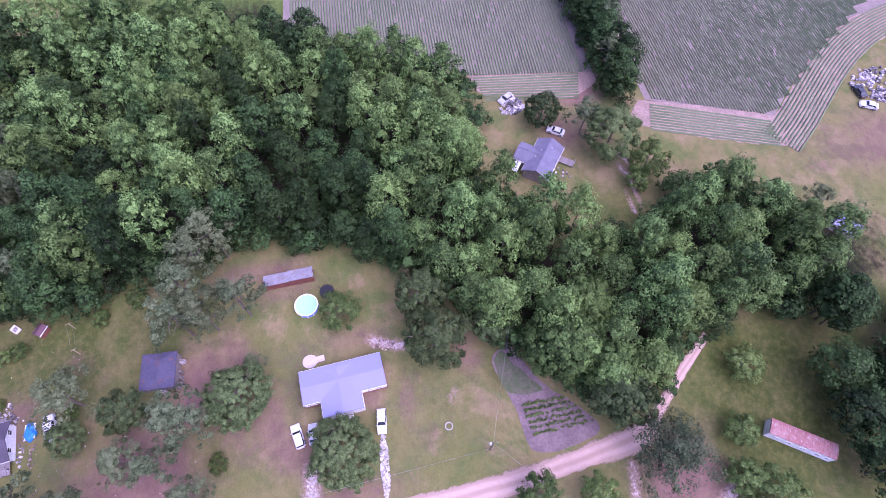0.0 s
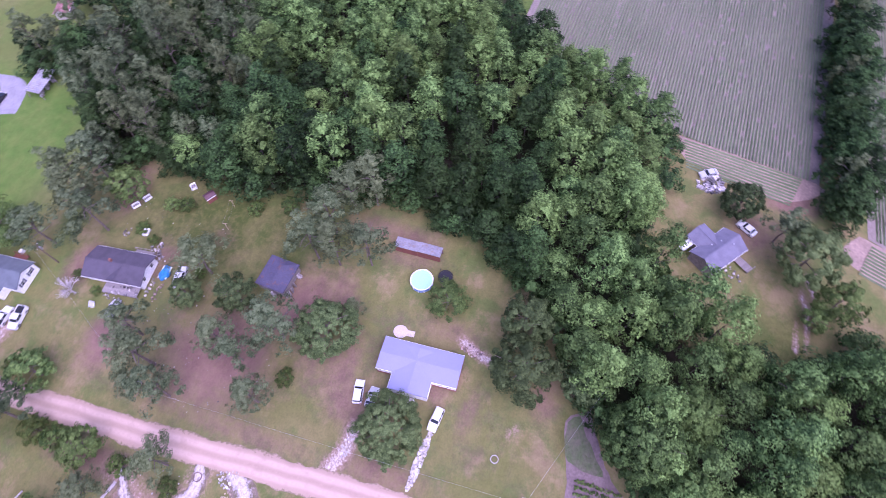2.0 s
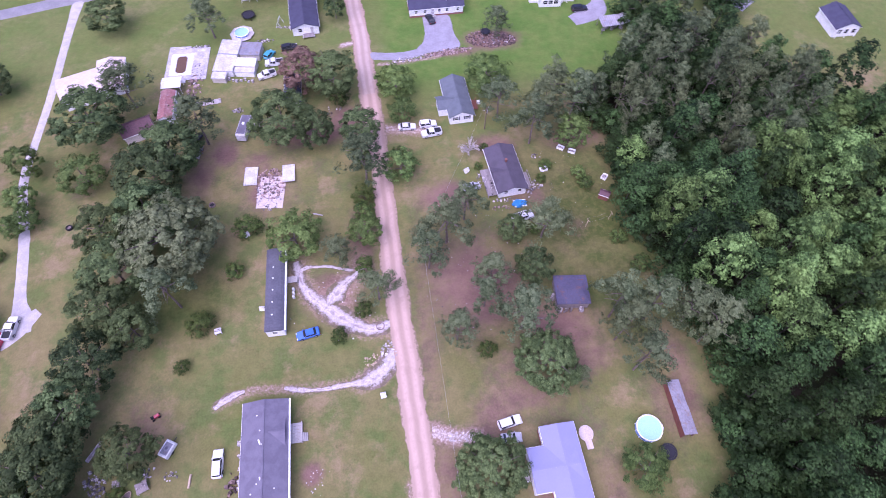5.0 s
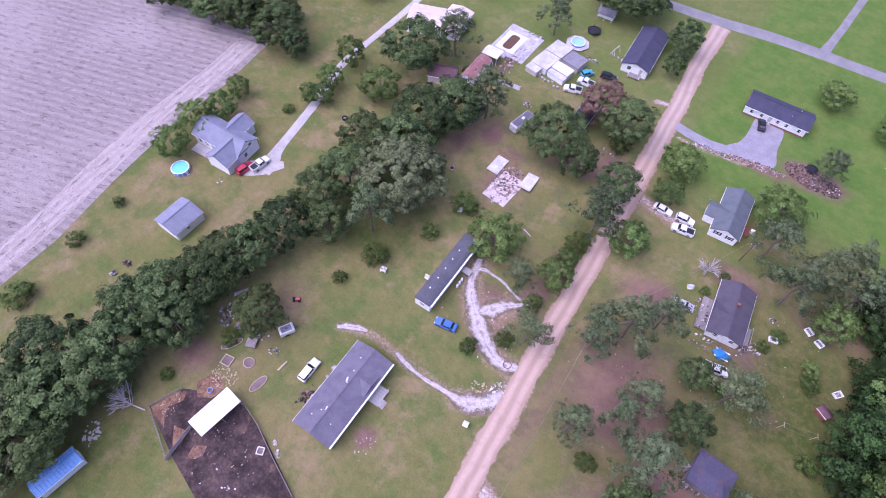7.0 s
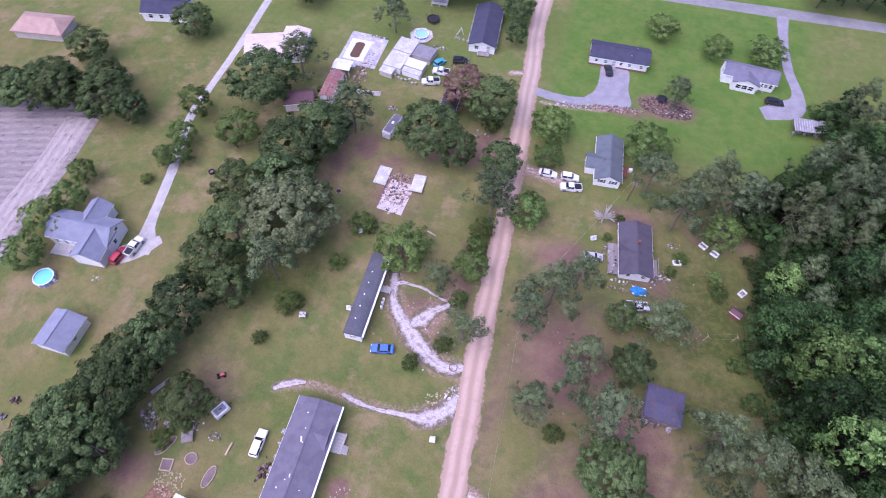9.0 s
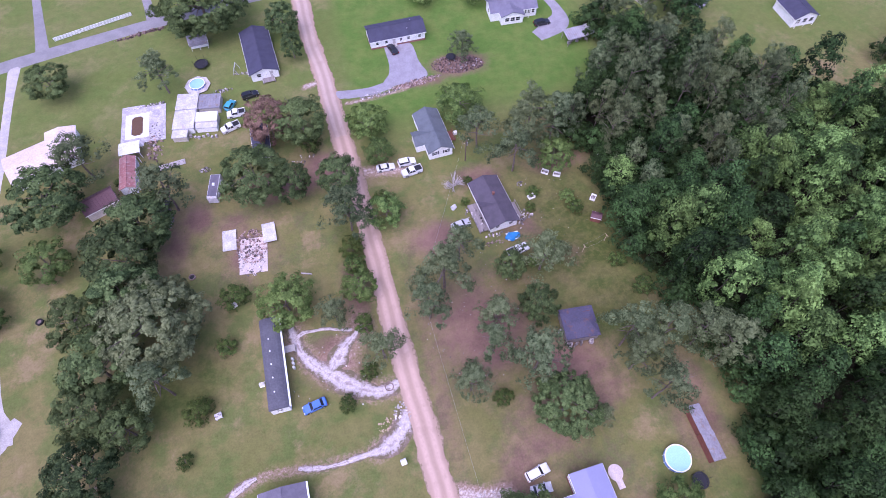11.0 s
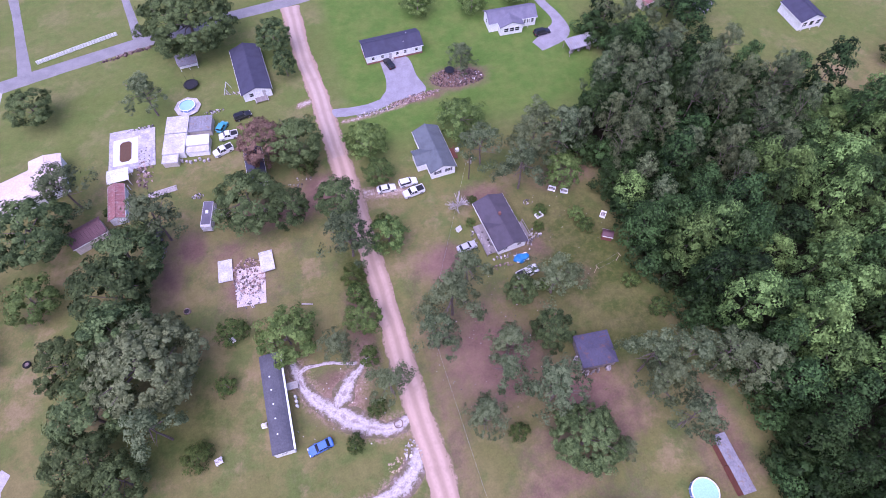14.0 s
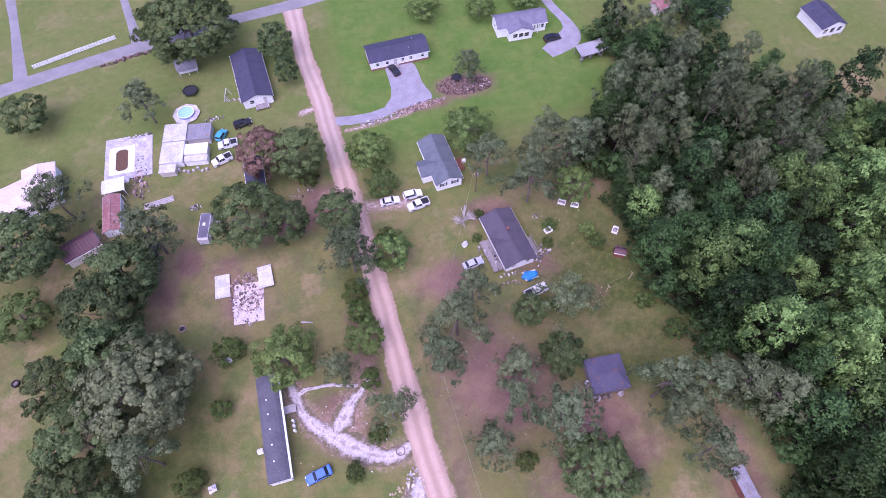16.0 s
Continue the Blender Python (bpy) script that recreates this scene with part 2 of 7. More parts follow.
SHINGLE_LIGHT = surface("light_grey_shingle", (0.235, 0.245, 0.31), (0.20, 0.21, 0.265), 0.9, scale=0.5, fine=6, amp=0.09)
SHINGLE_BLUE = surface("blue_grey_shingle", (0.175, 0.170, 0.222), (0.145, 0.140, 0.185), 0.9, scale=0.5, fine=6, amp=0.09)
SHINGLE_BROWN = surface("reddish_brown_shingle", (0.44, 0.30, 0.25), (0.37, 0.25, 0.205), 0.9, scale=0.5)
METAL_BLUE = surface("lavender_blue_metal_roof", (0.240, 0.244, 0.385), (0.228, 0.232, 0.368), 0.5, 0.0, scale=0.15, fine=3, bump=0.02, spec=0.4, amp=0.03)
METAL_GREY = surface("weathered_grey_metal", (0.30, 0.29, 0.32), (0.24, 0.23, 0.26), 0.5, 0.2, scale=0.5, fine=3, bump=0.08, stain=(0.27, 0.2, 0.16))
METAL_DARK = surface("dark_rolled_metal_roof", (0.105, 0.105, 0.125), (0.085, 0.085, 0.104), 0.6, 0.1, scale=0.4, fine=3, bump=0.08)
METAL_WHITE = surface("white_sheet_metal", (0.60, 0.59, 0.62), (0.46, 0.445, 0.47), 0.5, 0.0, scale=0.5, fine=3, bump=0.08, stain=(0.46, 0.40, 0.37))
METAL_CLEAN = surface("clean_white_sheet_metal", (0.72, 0.72, 0.71), (0.64, 0.64, 0.63), 0.5, 0.0, scale=0.4, fine=3, bump=0.06)
METAL_RED = surface("rusted_red_metal", (0.29, 0.125, 0.12), (0.34, 0.185, 0.175), 0.7, 0.0, scale=0.5, fine=4, stain=(0.42, 0.32, 0.31), stretch=(2, 1, 1))
METAL_BARN = surface("maroon_metal_roof", (0.125, 0.065, 0.075), (0.10, 0.052, 0.06), 0.6, 0.1, scale=0.4, fine=3)
METAL_SKY = surface("bright_blue_metal_roof", (0.14, 0.29, 0.56), (0.12, 0.25, 0.50), 0.5, 0.0, scale=0.4, fine=3, bump=0.06)
METAL_PINK = surface("pale_pink_metal_roof", (0.62, 0.52, 0.495), (0.56, 0.465, 0.44), 0.55, 0.0, scale=0.4, fine=3, bump=0.06)
TARP_ROOF = surface("patched_blue_grey_felt", (0.088, 0.082, 0.130), (0.072, 0.068, 0.105), 0.85, scale=0.35, fine=4, stain=(0.15, 0.085, 0.085))
SIDING = surface("white_siding", (0.86, 0.86, 0.85), (0.80, 0.80, 0.79), 0.6, scale=0.8, fine=5, bump=0.1)
SIDING_CREAM = surface("cream_siding", (0.58, 0.53, 0.48), (0.50, 0.455, 0.41), 0.7, scale=0.8, fine=5, bump=0.1)
SIDING_BLUE = surface("pale_blue_metal_siding", (0.68, 0.70, 0.76), (0.56, 0.58, 0.63), 0.6, scale=0.8, fine=4, stain=(0.36, 0.27, 0.22))
BRICK_RED = surface("red_brick_skirt", (0.27, 0.12, 0.095), (0.21, 0.095, 0.08), 0.9, scale=1.5, fine=9)
TRIM = plain("white_trim", (0.84, 0.84, 0.84), 0.5)
GLASS = plain("dark_window_glass", (0.025, 0.028, 0.034), 0.08, 0.0, 0.6)
DOOR_PAINT = plain("door_paint", (0.42, 0.40, 0.39), 0.5)
WOOD_GREY = surface("grey_weathered_boards", (0.285, 0.25, 0.245), (0.215, 0.19, 0.185), 0.9, scale=1.2, fine=9, island=0.18)
WOOD_PALE = surface("pale_new_lumber", (0.46, 0.36, 0.26), (0.39, 0.30, 0.21), 0.85, scale=1.2, fine=8, island=0.15)
WOOD_RED = surface("red_brown_stained_wood", (0.22, 0.085, 0.06), (0.17, 0.068, 0.05), 0.85, scale=1, fine=8, island=0.1)
POLE_WOOD = surface("tarred_pole_wood", (0.115, 0.085, 0.065), (0.15, 0.115, 0.09), 0.9, scale=1, fine=6)
BARK = surface("grey_brown_bark", (0.13, 0.10, 0.085), (0.19, 0.155, 0.135), 0.95, scale=2, fine=9, bump=0.6)
DEAD_WOOD = surface("bleached_dead_wood", (0.50, 0.46, 0.45), (0.38, 0.34, 0.33), 0.95, scale=2, fine=8, bump=0.5)
BARK_DARK = surface("dark_woodland_bark", (0.065, 0.052, 0.043), (0.10, 0.085, 0.07), 0.95, scale=2, fine=9, bump=0.6)
LEAF_FOREST = leafage("forest_leaves", (0.009, 0.023, 0.007), (0.056, 0.114, 0.033), 0.42)
LEAF_BRIGHT = leafage("bright_forest_leaves", (0.030, 0.066, 0.018), (0.176, 0.300, 0.084), 0.34)
LEAF_YARD = leafage("yard_tree_leaves", (0.034, 0.062, 0.021), (0.122, 0.180, 0.065), 0.36)
LEAF_LAWN = leafage("lawn_tree_leaves", (0.048, 0.092, 0.024), (0.150, 0.232, 0.064), 0.25)
LEAF_OAK = leafage("oak_leaves", (0.058, 0.086, 0.038), (0.190, 0.235, 0.115), 0.08)
LEAF_PINE = leafage("pine_needles", (0.044, 0.072, 0.030), (0.140, 0.182, 0.088), 0.22)
LEAF_RED = leafage("bronze_leaves", (0.125, 0.080, 0.058), (0.270, 0.170, 0.130), 0.05)
LEAF_SHRUB = leafage("shrub_leaves", (0.034, 0.064, 0.016), (0.098, 0.150, 0.036), 0.25)
RUBBER = plain("tyre_rubber", (0.02, 0.02, 0.02), 0.85, 0, 0.2)
STEEL = plain("bright_steel", (0.55, 0.55, 0.57), 0.35, 0.8)
DARK_METAL = plain("black_metal", (0.022, 0.022, 0.025), 0.5, 0.3)
LAMP_CLEAR = plain("clear_lamp", (0.7, 0.7, 0.7), 0.15)
LAMP_RED = plain("red_lamp", (0.35, 0.02, 0.02), 0.25)
WATER_POOL = plain("aqua_pool_water", (0.20, 0.66, 0.68), 0.06, 0, 0.5)
WATER_PALE = plain("pale_pool_cover", (0.34, 0.60, 0.68), 0.35, 0, 0.4)
WATER_BROWN = plain("stagnant_brown_water", (0.125, 0.07, 0.04), 0.25, 0, 0.4)
POOL_WALL = plain("blue_pool_wall", (0.22, 0.33, 0.62), 0.5)
BLACK_MESH = plain("black_net", (0.018, 0.018, 0.025), 0.8)
TARP_BLUE = surface("bright_blue_tarp", (0.03, 0.22, 0.52), (0.025, 0.17, 0.42), 0.5, scale=1.5, fine=4, bump=0.5)
STRIPE_WHITE = plain("road_line_white", (0.62, 0.62, 0.60), 0.8)
STRIPE_YELLOW = plain("road_line_yellow", (0.36, 0.29, 0.17), 0.8)
SCRAP = surface("mixed_scrap", (0.40, 0.37, 0.37), (0.14, 0.12, 0.12), 0.8, scale=3, fine=8, island=0.75)
SCRAP_PALE = surface("pale_scrap", (0.50, 0.47, 0.48), (0.20, 0.17, 0.175), 0.8, scale=3, fine=8, island=0.75)
RUBBLE_DARK = surface("dark_earth_rubble", (0.12, 0.082, 0.075), (0.19, 0.135, 0.12), 0.95, scale=2, fine=6, island=0.6)
RUBBLE_RED = surface("reddish_rubble", (0.24, 0.155, 0.135), (0.33, 0.255, 0.24), 0.95, scale=2, fine=6, island=0.6)


def paint(name, c):
    k = Nodes(name)
    k.b.inputs["Coat Weight"].default_value = 0.4
    return k.finish(k.value(k.mix(0, c, c), k.ramp(k.noise(k.coords(), 1.5, 3), 0.3, 0.7, 0.93, 1.06)), 0.32, 0.0, 0.5)


PAINT = {"white": paint("white_car_paint", (0.74, 0.74, 0.75)), "black": paint("black_car_paint", (0.014, 0.014, 0.018)),
         "blue": paint("blue_car_paint", (0.035, 0.13, 0.46)), "red": paint("red_car_paint", (0.42, 0.03, 0.06)),
         "silver": paint("silver_car_paint", (0.46, 0.46, 0.49)), "dark": paint("dark_grey_car_paint", (0.045, 0.045, 0.055)),
         "teal": paint("teal_car_paint", (0.06, 0.32, 0.42))}


# ---- mesh building ----
class Geo:
    """Loose pieces gathered into one mesh."""

    def __init__(self):
        self.v, self.f = [], []

    def add(self, verts, faces):
        o = len(self.v)
        self.v += [tuple(p) for p in verts]
        self.f += [tuple(i + o for i in f) for f in faces]
        return self

    def box(self, x, y, z, sx, sy, sz, rz=0.0, taper=1.0, tilt=0.0):
        """A box with its base centre at x, y, z; taper narrows its top."""
        m = pose(x, y, z, tilt, 0, rz)
        pts = [m @ Vector((a * sx / 2 * s, b * sy / 2 * s, h)) for h, s in ((0, 1), (sz, taper)) for a, b in ((-1, -1), (1, -1), (1, 1), (-1, 1))]
        return self.add(pts, [(3, 2, 1, 0), (4, 5, 6, 7), (0, 1, 5, 4), (1, 2, 6, 5), (2, 3, 7, 6), (3, 0, 4, 7)])

    def tube(self, a, b, r0, r1, n=7, caps=True):
        a, b = Vector(a), Vector(b)
        turn = (b - a).to_track_quat("Z", "Y").to_matrix()
        ring = [Vector((math.cos(2 * math.pi * i / n), math.sin(2 * math.pi * i / n), 0)) for i in range(n)]
        pts = [a + turn @ (p * r0) for p in ring] + [b + turn @ (p * r1) for p in ring]
        faces = [(i, (i + 1) % n, n + (i + 1) % n, n + i) for i in range(n)]
        if caps:
            faces += [tuple(range(n - 1, -1, -1)), tuple(range(n, 2 * n))]
        return self.add(pts, faces)

    def disc(self, x, y, z, rx, ry, h, n=28, rz=0.0):
        c, s = math.cos(radians(rz)), math.sin(radians(rz))
        ring = [(rx * math.cos(2 * math.pi * i / n), ry * math.sin(2 * math.pi * i / n)) for i in range(n)]
        pts = [(x + c * a - s * b, y + s * a + c * b, z + d) for d in (0, h) for a, b in ring]
        return self.add(pts, [(i, (i + 1) % n, n + (i + 1) % n, n + i) for i in range(n)] + [tuple(range(n - 1, -1, -1)), tuple(range(n, 2 * n))])

    def ring(self, x, y, z, r, w, h, n=30, ry=None, rz=0.0):
        """A hollow wall of width w and height h."""
        c, s, ry = math.cos(radians(rz)), math.sin(radians(rz)), ry or r
        pts = []
        for d, k in ((0, 0), (h, 0), (h, -w), (0, -w)):
            for i in range(n):
                a, b = (r + k) * math.cos(2 * math.pi * i / n), (ry + k) * math.sin(2 * math.pi * i / n)
                pts.append((x + c * a - s * b, y + s * a + c * b, z + d))
        return self.add(pts, [(j * n + i, j * n + (i + 1) % n, (j + 1) % 4 * n + (i + 1) % n, (j + 1) % 4 * n + i) for j in range(4) for i in range(n)])

    def prism(self, outline, axis, lo, hi):
        """A closed outline of (u, w) drawn out along x (u = y, w = z) or y (u = x, w = z)."""
        n = len(outline)
        pts = [((d, u, w) if axis == "x" else (u, d, w)) for d in (lo, hi) for u, w in outline]
        return self.add(pts, [tuple(range(n - 1, -1, -1)), tuple(range(n, 2 * n))] + [(i, (i + 1) % n, n + (i + 1) % n, n + i) for i in range(n)])

    def mesh(self, name, material, smooth=False):
        me = bpy.data.meshes.new(name)
        me.from_pydata(self.v, [], self.f)
        bm = bmesh.new()
        bm.from_mesh(me)
        if len(self.f) < 3000:
            bmesh.ops.recalc_face_normals(bm, faces=bm.faces)
        bm.to_mesh(me)
        bm.free()
        me.materials.append(material)
        if smooth:
            me.polygons.foreach_set("use_smooth", [True] * len(me.polygons))
        return me


def part(name, geo, material, parent=None, label="", smooth=False):
    ob = new(name, geo.mesh(name, material, smooth))
    ob.parent = parent
    return tagged(ob, label)


def thing(name, x, y, yaw, label, category, group="", z=0.0):
    """An Empty at the base of a thing."""
    ob = new(name)
    ob.matrix_basis = pose(x, y, z, 0, 0, yaw)
    return tagged(ob, label, category, group)


def single(name, geo, material, label, category, group="", kind="", x=0.0, y=0.0, z=0.0, yaw=0.0, smooth=False):
    """A thing of one mesh."""
    ob = part(name, geo, material, None, label, smooth)
    ob.matrix_basis = pose(x, y, z, 0, 0, yaw)
    return tagged(ob, label, category, group, kind)


# ---- ground, roads and fields ----
def smooth_line(points, step=1.5):
    """A curve through points (Catmull-Rom); each point may carry further values."""
    p = np.array([points[0], *points, points[-1]], float)
    out = []
    for a, b, c, d in zip(p, p[1:], p[2:], p[3:]):
        n = max(int(np.hypot(*(c - b)[:2]) / step), 1)
        for t in np.arange(n) / n:
            out.append(0.5 * (2 * b + (c - a) * t + (2 * a - 5 * b + 4 * c - d) * t * t + (3 * b - a - 3 * c + d) * t**3))
    return np.array(out + [p[-1]])


def near_line(x, y, points):
    """How far each place lies from a line through points."""
    best = np.full(x.shape, 1e9)
    pts = np.array(points, float)
    for a, b in zip(pts, pts[1:]):
        ab = b - a
        t = (((x - a[0]) * ab[0] + (y - a[1]) * ab[1]) / (ab @ ab)).clip(0, 1)
        best = np.minimum(best, np.hypot(x - a[0] - t * ab[0], y - a[1] - t * ab[1]))
    return best


def inside(x, y, poly):
    hit = np.zeros(np.shape(x), bool)
    for (ax, ay), (bx, by) in zip(poly, poly[1:] + poly[:1]):
        cross = (ay > y) != (by > y)
        hit ^= cross & (x < (bx - ax) * (y - ay) / (by - ay + 1e-12) + ax)
    return hit


# bare earth: x, y, radii, strength
DIRT = [(15, 62, 14, 15, .74), (30, 50, 10, 9, .75), (11, 85, 7, 6, .85), (22, 38, 11, 5, .62), (15, 33, 7, 8, .6), (34, 44, 8, 6, .6),
        (-29, 90, 9, 9, .5), (-45, 99, 4, 11, .6), (-41, 103, 5, 6, .7), (-20, 108, 13, 5, .8), (-10, 111, 8, 6, .85)]
DIRT += [(-55, 21, 5, 5, .7), (-15, 62, 7, 7, .75), (-9, 74, 4, 16, .55), (4, 55, 3, 30, .5), (52, 38, 4, 11, .6), (45, 100, 9, 4, .8),
         (25, 100, 7, 4, .7), (76, -36, 8, 8, .6), (87, -42, 5, 8, .9), (-4, -34, 11, 10, .8)]
DIRT += [(34, 20, 4, 9, .5), (20, 12, 8, 3, .5), (-19, 27.5, 2.4, 2.6, .9), (24, 21, 7, 9, .55), (48, 33, 5, 10, .5), (-72, 96, 4, 6, .4), (30, 84, 8, 5, .5),
         (-50, 40, 8, 8, .4), (-33, 98, 6, 7, .6), (5, 24, 4, 12, .6), (16, -30, 6, 6, .4), (30, 138.4, 9, 5, 1), (18, 134, 9, 2, .8), (-30, 91, 6, 7, .8), (-55, 127, 8, 8, .4)]
DIRT += [(30, 32, 12, 12, .25), (-12, 85, 8, 20, .2), (21, 42, 9, 10, .45), (16, 40, 5, 14, .35), (34, 34, 6, 10, .3), (18, 10, 12, 8, .3), (58, -114, 13, 18, .6), (44, -102, 7, 12, .3), (40, 75, 4, 5, .3), (27, -1, 6, 4, .6), (22, 30, 17, 18, .34), (14, 62, 20, 24, .36), (-27, 96, 18, 14, .34), (14, 8, 10, 14, .28)]
# unmown rough grass: x, y, radii, strength
ROUGH = [(42, 80, 14, 20, .9), (45, 62, 12, 9, .8), (8, -56, 26, 22, 1), (0, -32, 14, 10, .6), (36, 92, 10, 8, .5), (-44, 66, 10, 9, .6), (-8, 85, 3, 14, .7), (22, -7, 4, 3, 1), (50, -42, 9, 6, .6), (-60, -5, 12, 16, .6), (20, 55, 16, 16, .4)]
WOODS = [(74, 136), (66, 126), (57, 115), (47, 107.5), (50, 104), (54, 96), (53.5, 85), (51, 75), (55, 64), (60, 53), (61, 42), (56, 25), (51, 12), (42, 2), (34, -4), (28, -10), (21, -16), (14, -24), (13, -33),
         (19, -40), (25, -55), (23, -68), (25, -76), (33, -76), (41, -74), (48, -68), (52, -58), (44, -50), (40, -38), (46, -27), (53, -19), (62, -10), (78, -12), (92, -13), (117, 27), (122, 42), (132, 66), (129, 82), (124, 96), (110, 105), (98, 114), (90, 126), (84, 132), (76, 140), (73, 150), (68, 146)]
# pale sand: half width, strength, then the line
SAND = [(2.4, 0.50, [(-22.6, 70), (-21.7, 66.4), (-19.7, 62.9), (-16.3, 59.6), (-13.1, 56.9), (-9.5, 54.6), (-5, 54.2)]), (3.2, 0.45, [(-14.5, 60), (-12.4, 64.2), (-9.0, 68.4)]),
        (1.0, 0.5, [(-37, 41.4), (-30, 44), (-21, 43.0), (-12, 43.2)]), (2.0, 0.6, [(-10, 43.4), (-5.8, 44.8), (-3.4, 47.5)]), (1.5, 0.9, [(11, 31), (7, 31.2), (2.5, 33)]), (1.0, 0.9, [(33, 17), (31.2, 13), (30.8, 11)])]
SAND += [(1.7, 0.7, [(-4, 107.8), (2, 107), (8, 106)]), (1.5, 0.6, [(-10, 112.5), (-5, 113.5)]), (0.35, 0.8, [(69, -47.4), (61, -45.6), (51, -45.1)]), (0.35, 0.8, [(69, -48.9), (61, -47.1), (51, -46.6)]), (1.6, 0.95, [(90.6, -43.6), (91, -46.2)]), (1.4, 0.9, [(-7, -42), (-12, -36)]),
         (0.9, 0.7, [(0.5, -26), (-5, -24.5)]), (0.7, 0.7, [(-2, 131), (6, 131.6), (15, 133)]), (0.6, 0.5, [(18.5, 4), (20.5, 2.5)]), (0.9, 0.9, [(-12, 139.5), (-8, 140.5)]), (1.2, 0.5, [(0.2, 8), (-1.5, 24)])]


def ground():
    axis = lambda lo, hi: np.r_[lo - 1800, lo - 700, lo - 300, lo - 120, lo - 40, np.arange(lo, hi + 0.1, 1.0), hi + 40, hi + 120, hi + 300, hi + 700, hi + 1800]
    xs, ys = axis(-130, 115), axis(-70, 205)
    gx, gy = np.meshgrid(xs, ys)
    x, y = gx.ravel(), gy.ravel()
    z = 0.02 * np.sin(x * 0.11 + 1) * np.sin(y * 0.09) * (np.hypot(x, y) < 260) - 0.03
    nx, ny = len(xs), len(ys)
    i = np.arange(nx * ny).reshape(ny, nx)
    faces = np.stack([i[:-1, :-1], i[:-1, 1:], i[1:, 1:], i[1:, :-1]], -1).reshape(-1, 4)
    me = bpy.data.meshes.new("ground")
    me.from_pydata(np.c_[x, y, z].tolist(), [], faces.tolist())
    dirt, sand = np.zeros(len(x)), np.zeros(len(x))
    for cx, cy, rx, ry, s in DIRT:
        dirt = np.maximum(dirt, s * np.clip(1.35 - np.hypot((x - cx) / rx, (y - cy) / ry), 0, 1))
    for w, s, line in SAND:
        sand = np.maximum(sand, s * np.clip(1.25 - near_line(x, y, line) / (w * 1.25), 0, 1))
    lush = np.clip((y - 112) / 14, 0, 1) * np.clip((x + 6) / 8, 0, 1) * np.clip((78 - x) / 12, 0.4, 1)
    lush = np.maximum(lush, 0.9 * ((x > 108) & (y > 22) & (y < 90)))
    lush = np.maximum(lush, 0.45 * np.clip((y - 120) / 20, 0, 1))
    rough = np.zeros(len(x))
    for cx, cy, rx, ry, s in ROUGH:
        rough = np.maximum(rough, s * np.clip(1.4 - np.hypot((x - cx) / rx, (y - cy) / ry), 0, 1))
    # mask of the woodland floor: leaf litter with canopy shade painted in
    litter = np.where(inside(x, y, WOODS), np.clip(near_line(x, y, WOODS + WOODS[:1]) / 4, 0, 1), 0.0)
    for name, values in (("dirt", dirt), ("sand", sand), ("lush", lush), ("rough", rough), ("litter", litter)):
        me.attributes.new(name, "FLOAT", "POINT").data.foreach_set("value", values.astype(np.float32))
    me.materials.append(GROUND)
    tagged(new("ground", me), "patchy mown lawn with bare earth and sandy tracks", "ground", kind="structure")


def ribbon(name, points, material, z=0.05, jitter=0.25, step=0.7, label="", category="road", crown=0.04, across=5, kind="structure"):
    """A strip along points of x, y, width, with ragged edges and a slightly raised middle."""
    line = smooth_line(points, step)
    d = np.gradient(line[:, :2], axis=0)
    d /= np.hypot(*d.T)[:, None] + 1e-9
    side = np.c_[-d[:, 1], d[:, 0]]
    verts, faces, reach = [], [], []
    for k, (p, s) in enumerate(zip(line, side)):
        for j in range(across):
            u = j / (across - 1) * 2 - 1
            w = p[2] / 2
            if abs(u) == 1:
                w += jitter * (noise.noise((p[0] * 0.7, p[1] * 0.7, u * 9)) * 1.3 + noise.noise((p[0] * 0.12, p[1] * 0.12, u * 5)) * 1.4)
            reach.append(u)
            verts.append((p[0] + s[0] * u * w, p[1] + s[1] * u * w, z + crown * (1 - u * u) if abs(u) < 1 else -0.06))
    for k in range(len(line) - 1):
        for j in range(across - 1):
            a = k * across + j
            faces.append((a, a + 1, a + across + 1, a + across))
    me = bpy.data.meshes.new(name)
    me.from_pydata(verts, [], faces)
    me.materials.append(material)
    me.attributes.new("across", "FLOAT", "POINT").data.foreach_set("value", reach)
    me.polygons.foreach_set("use_smooth", [True] * len(me.polygons))
    return tagged(new(name, me), label, category, kind=kind)


def sheet(name, poly, material, z, label, category, ragged=0.3, kind="structure"):
    """A flat patch with a ragged outline."""
    loop = smooth_line([*poly, poly[0]], 1.2)[:-1] if ragged else np.array(poly)
    mid = loop.mean(0)
    verts = []
    for p in loop:
        k = 1 + ragged * noise.noise((p[0] * 0.5, p[1] * 0.5, 3)) / max(np.hypot(*(p - mid)), 1)
        verts.append((*(mid + (p - mid) * k), z))
    me = bpy.data.meshes.new(name)
    me.from_pydata(verts, [], [tuple(range(len(verts)))])
    me.materials.append(material)
    return tagged(new(name, me), label, category, kind=kind)


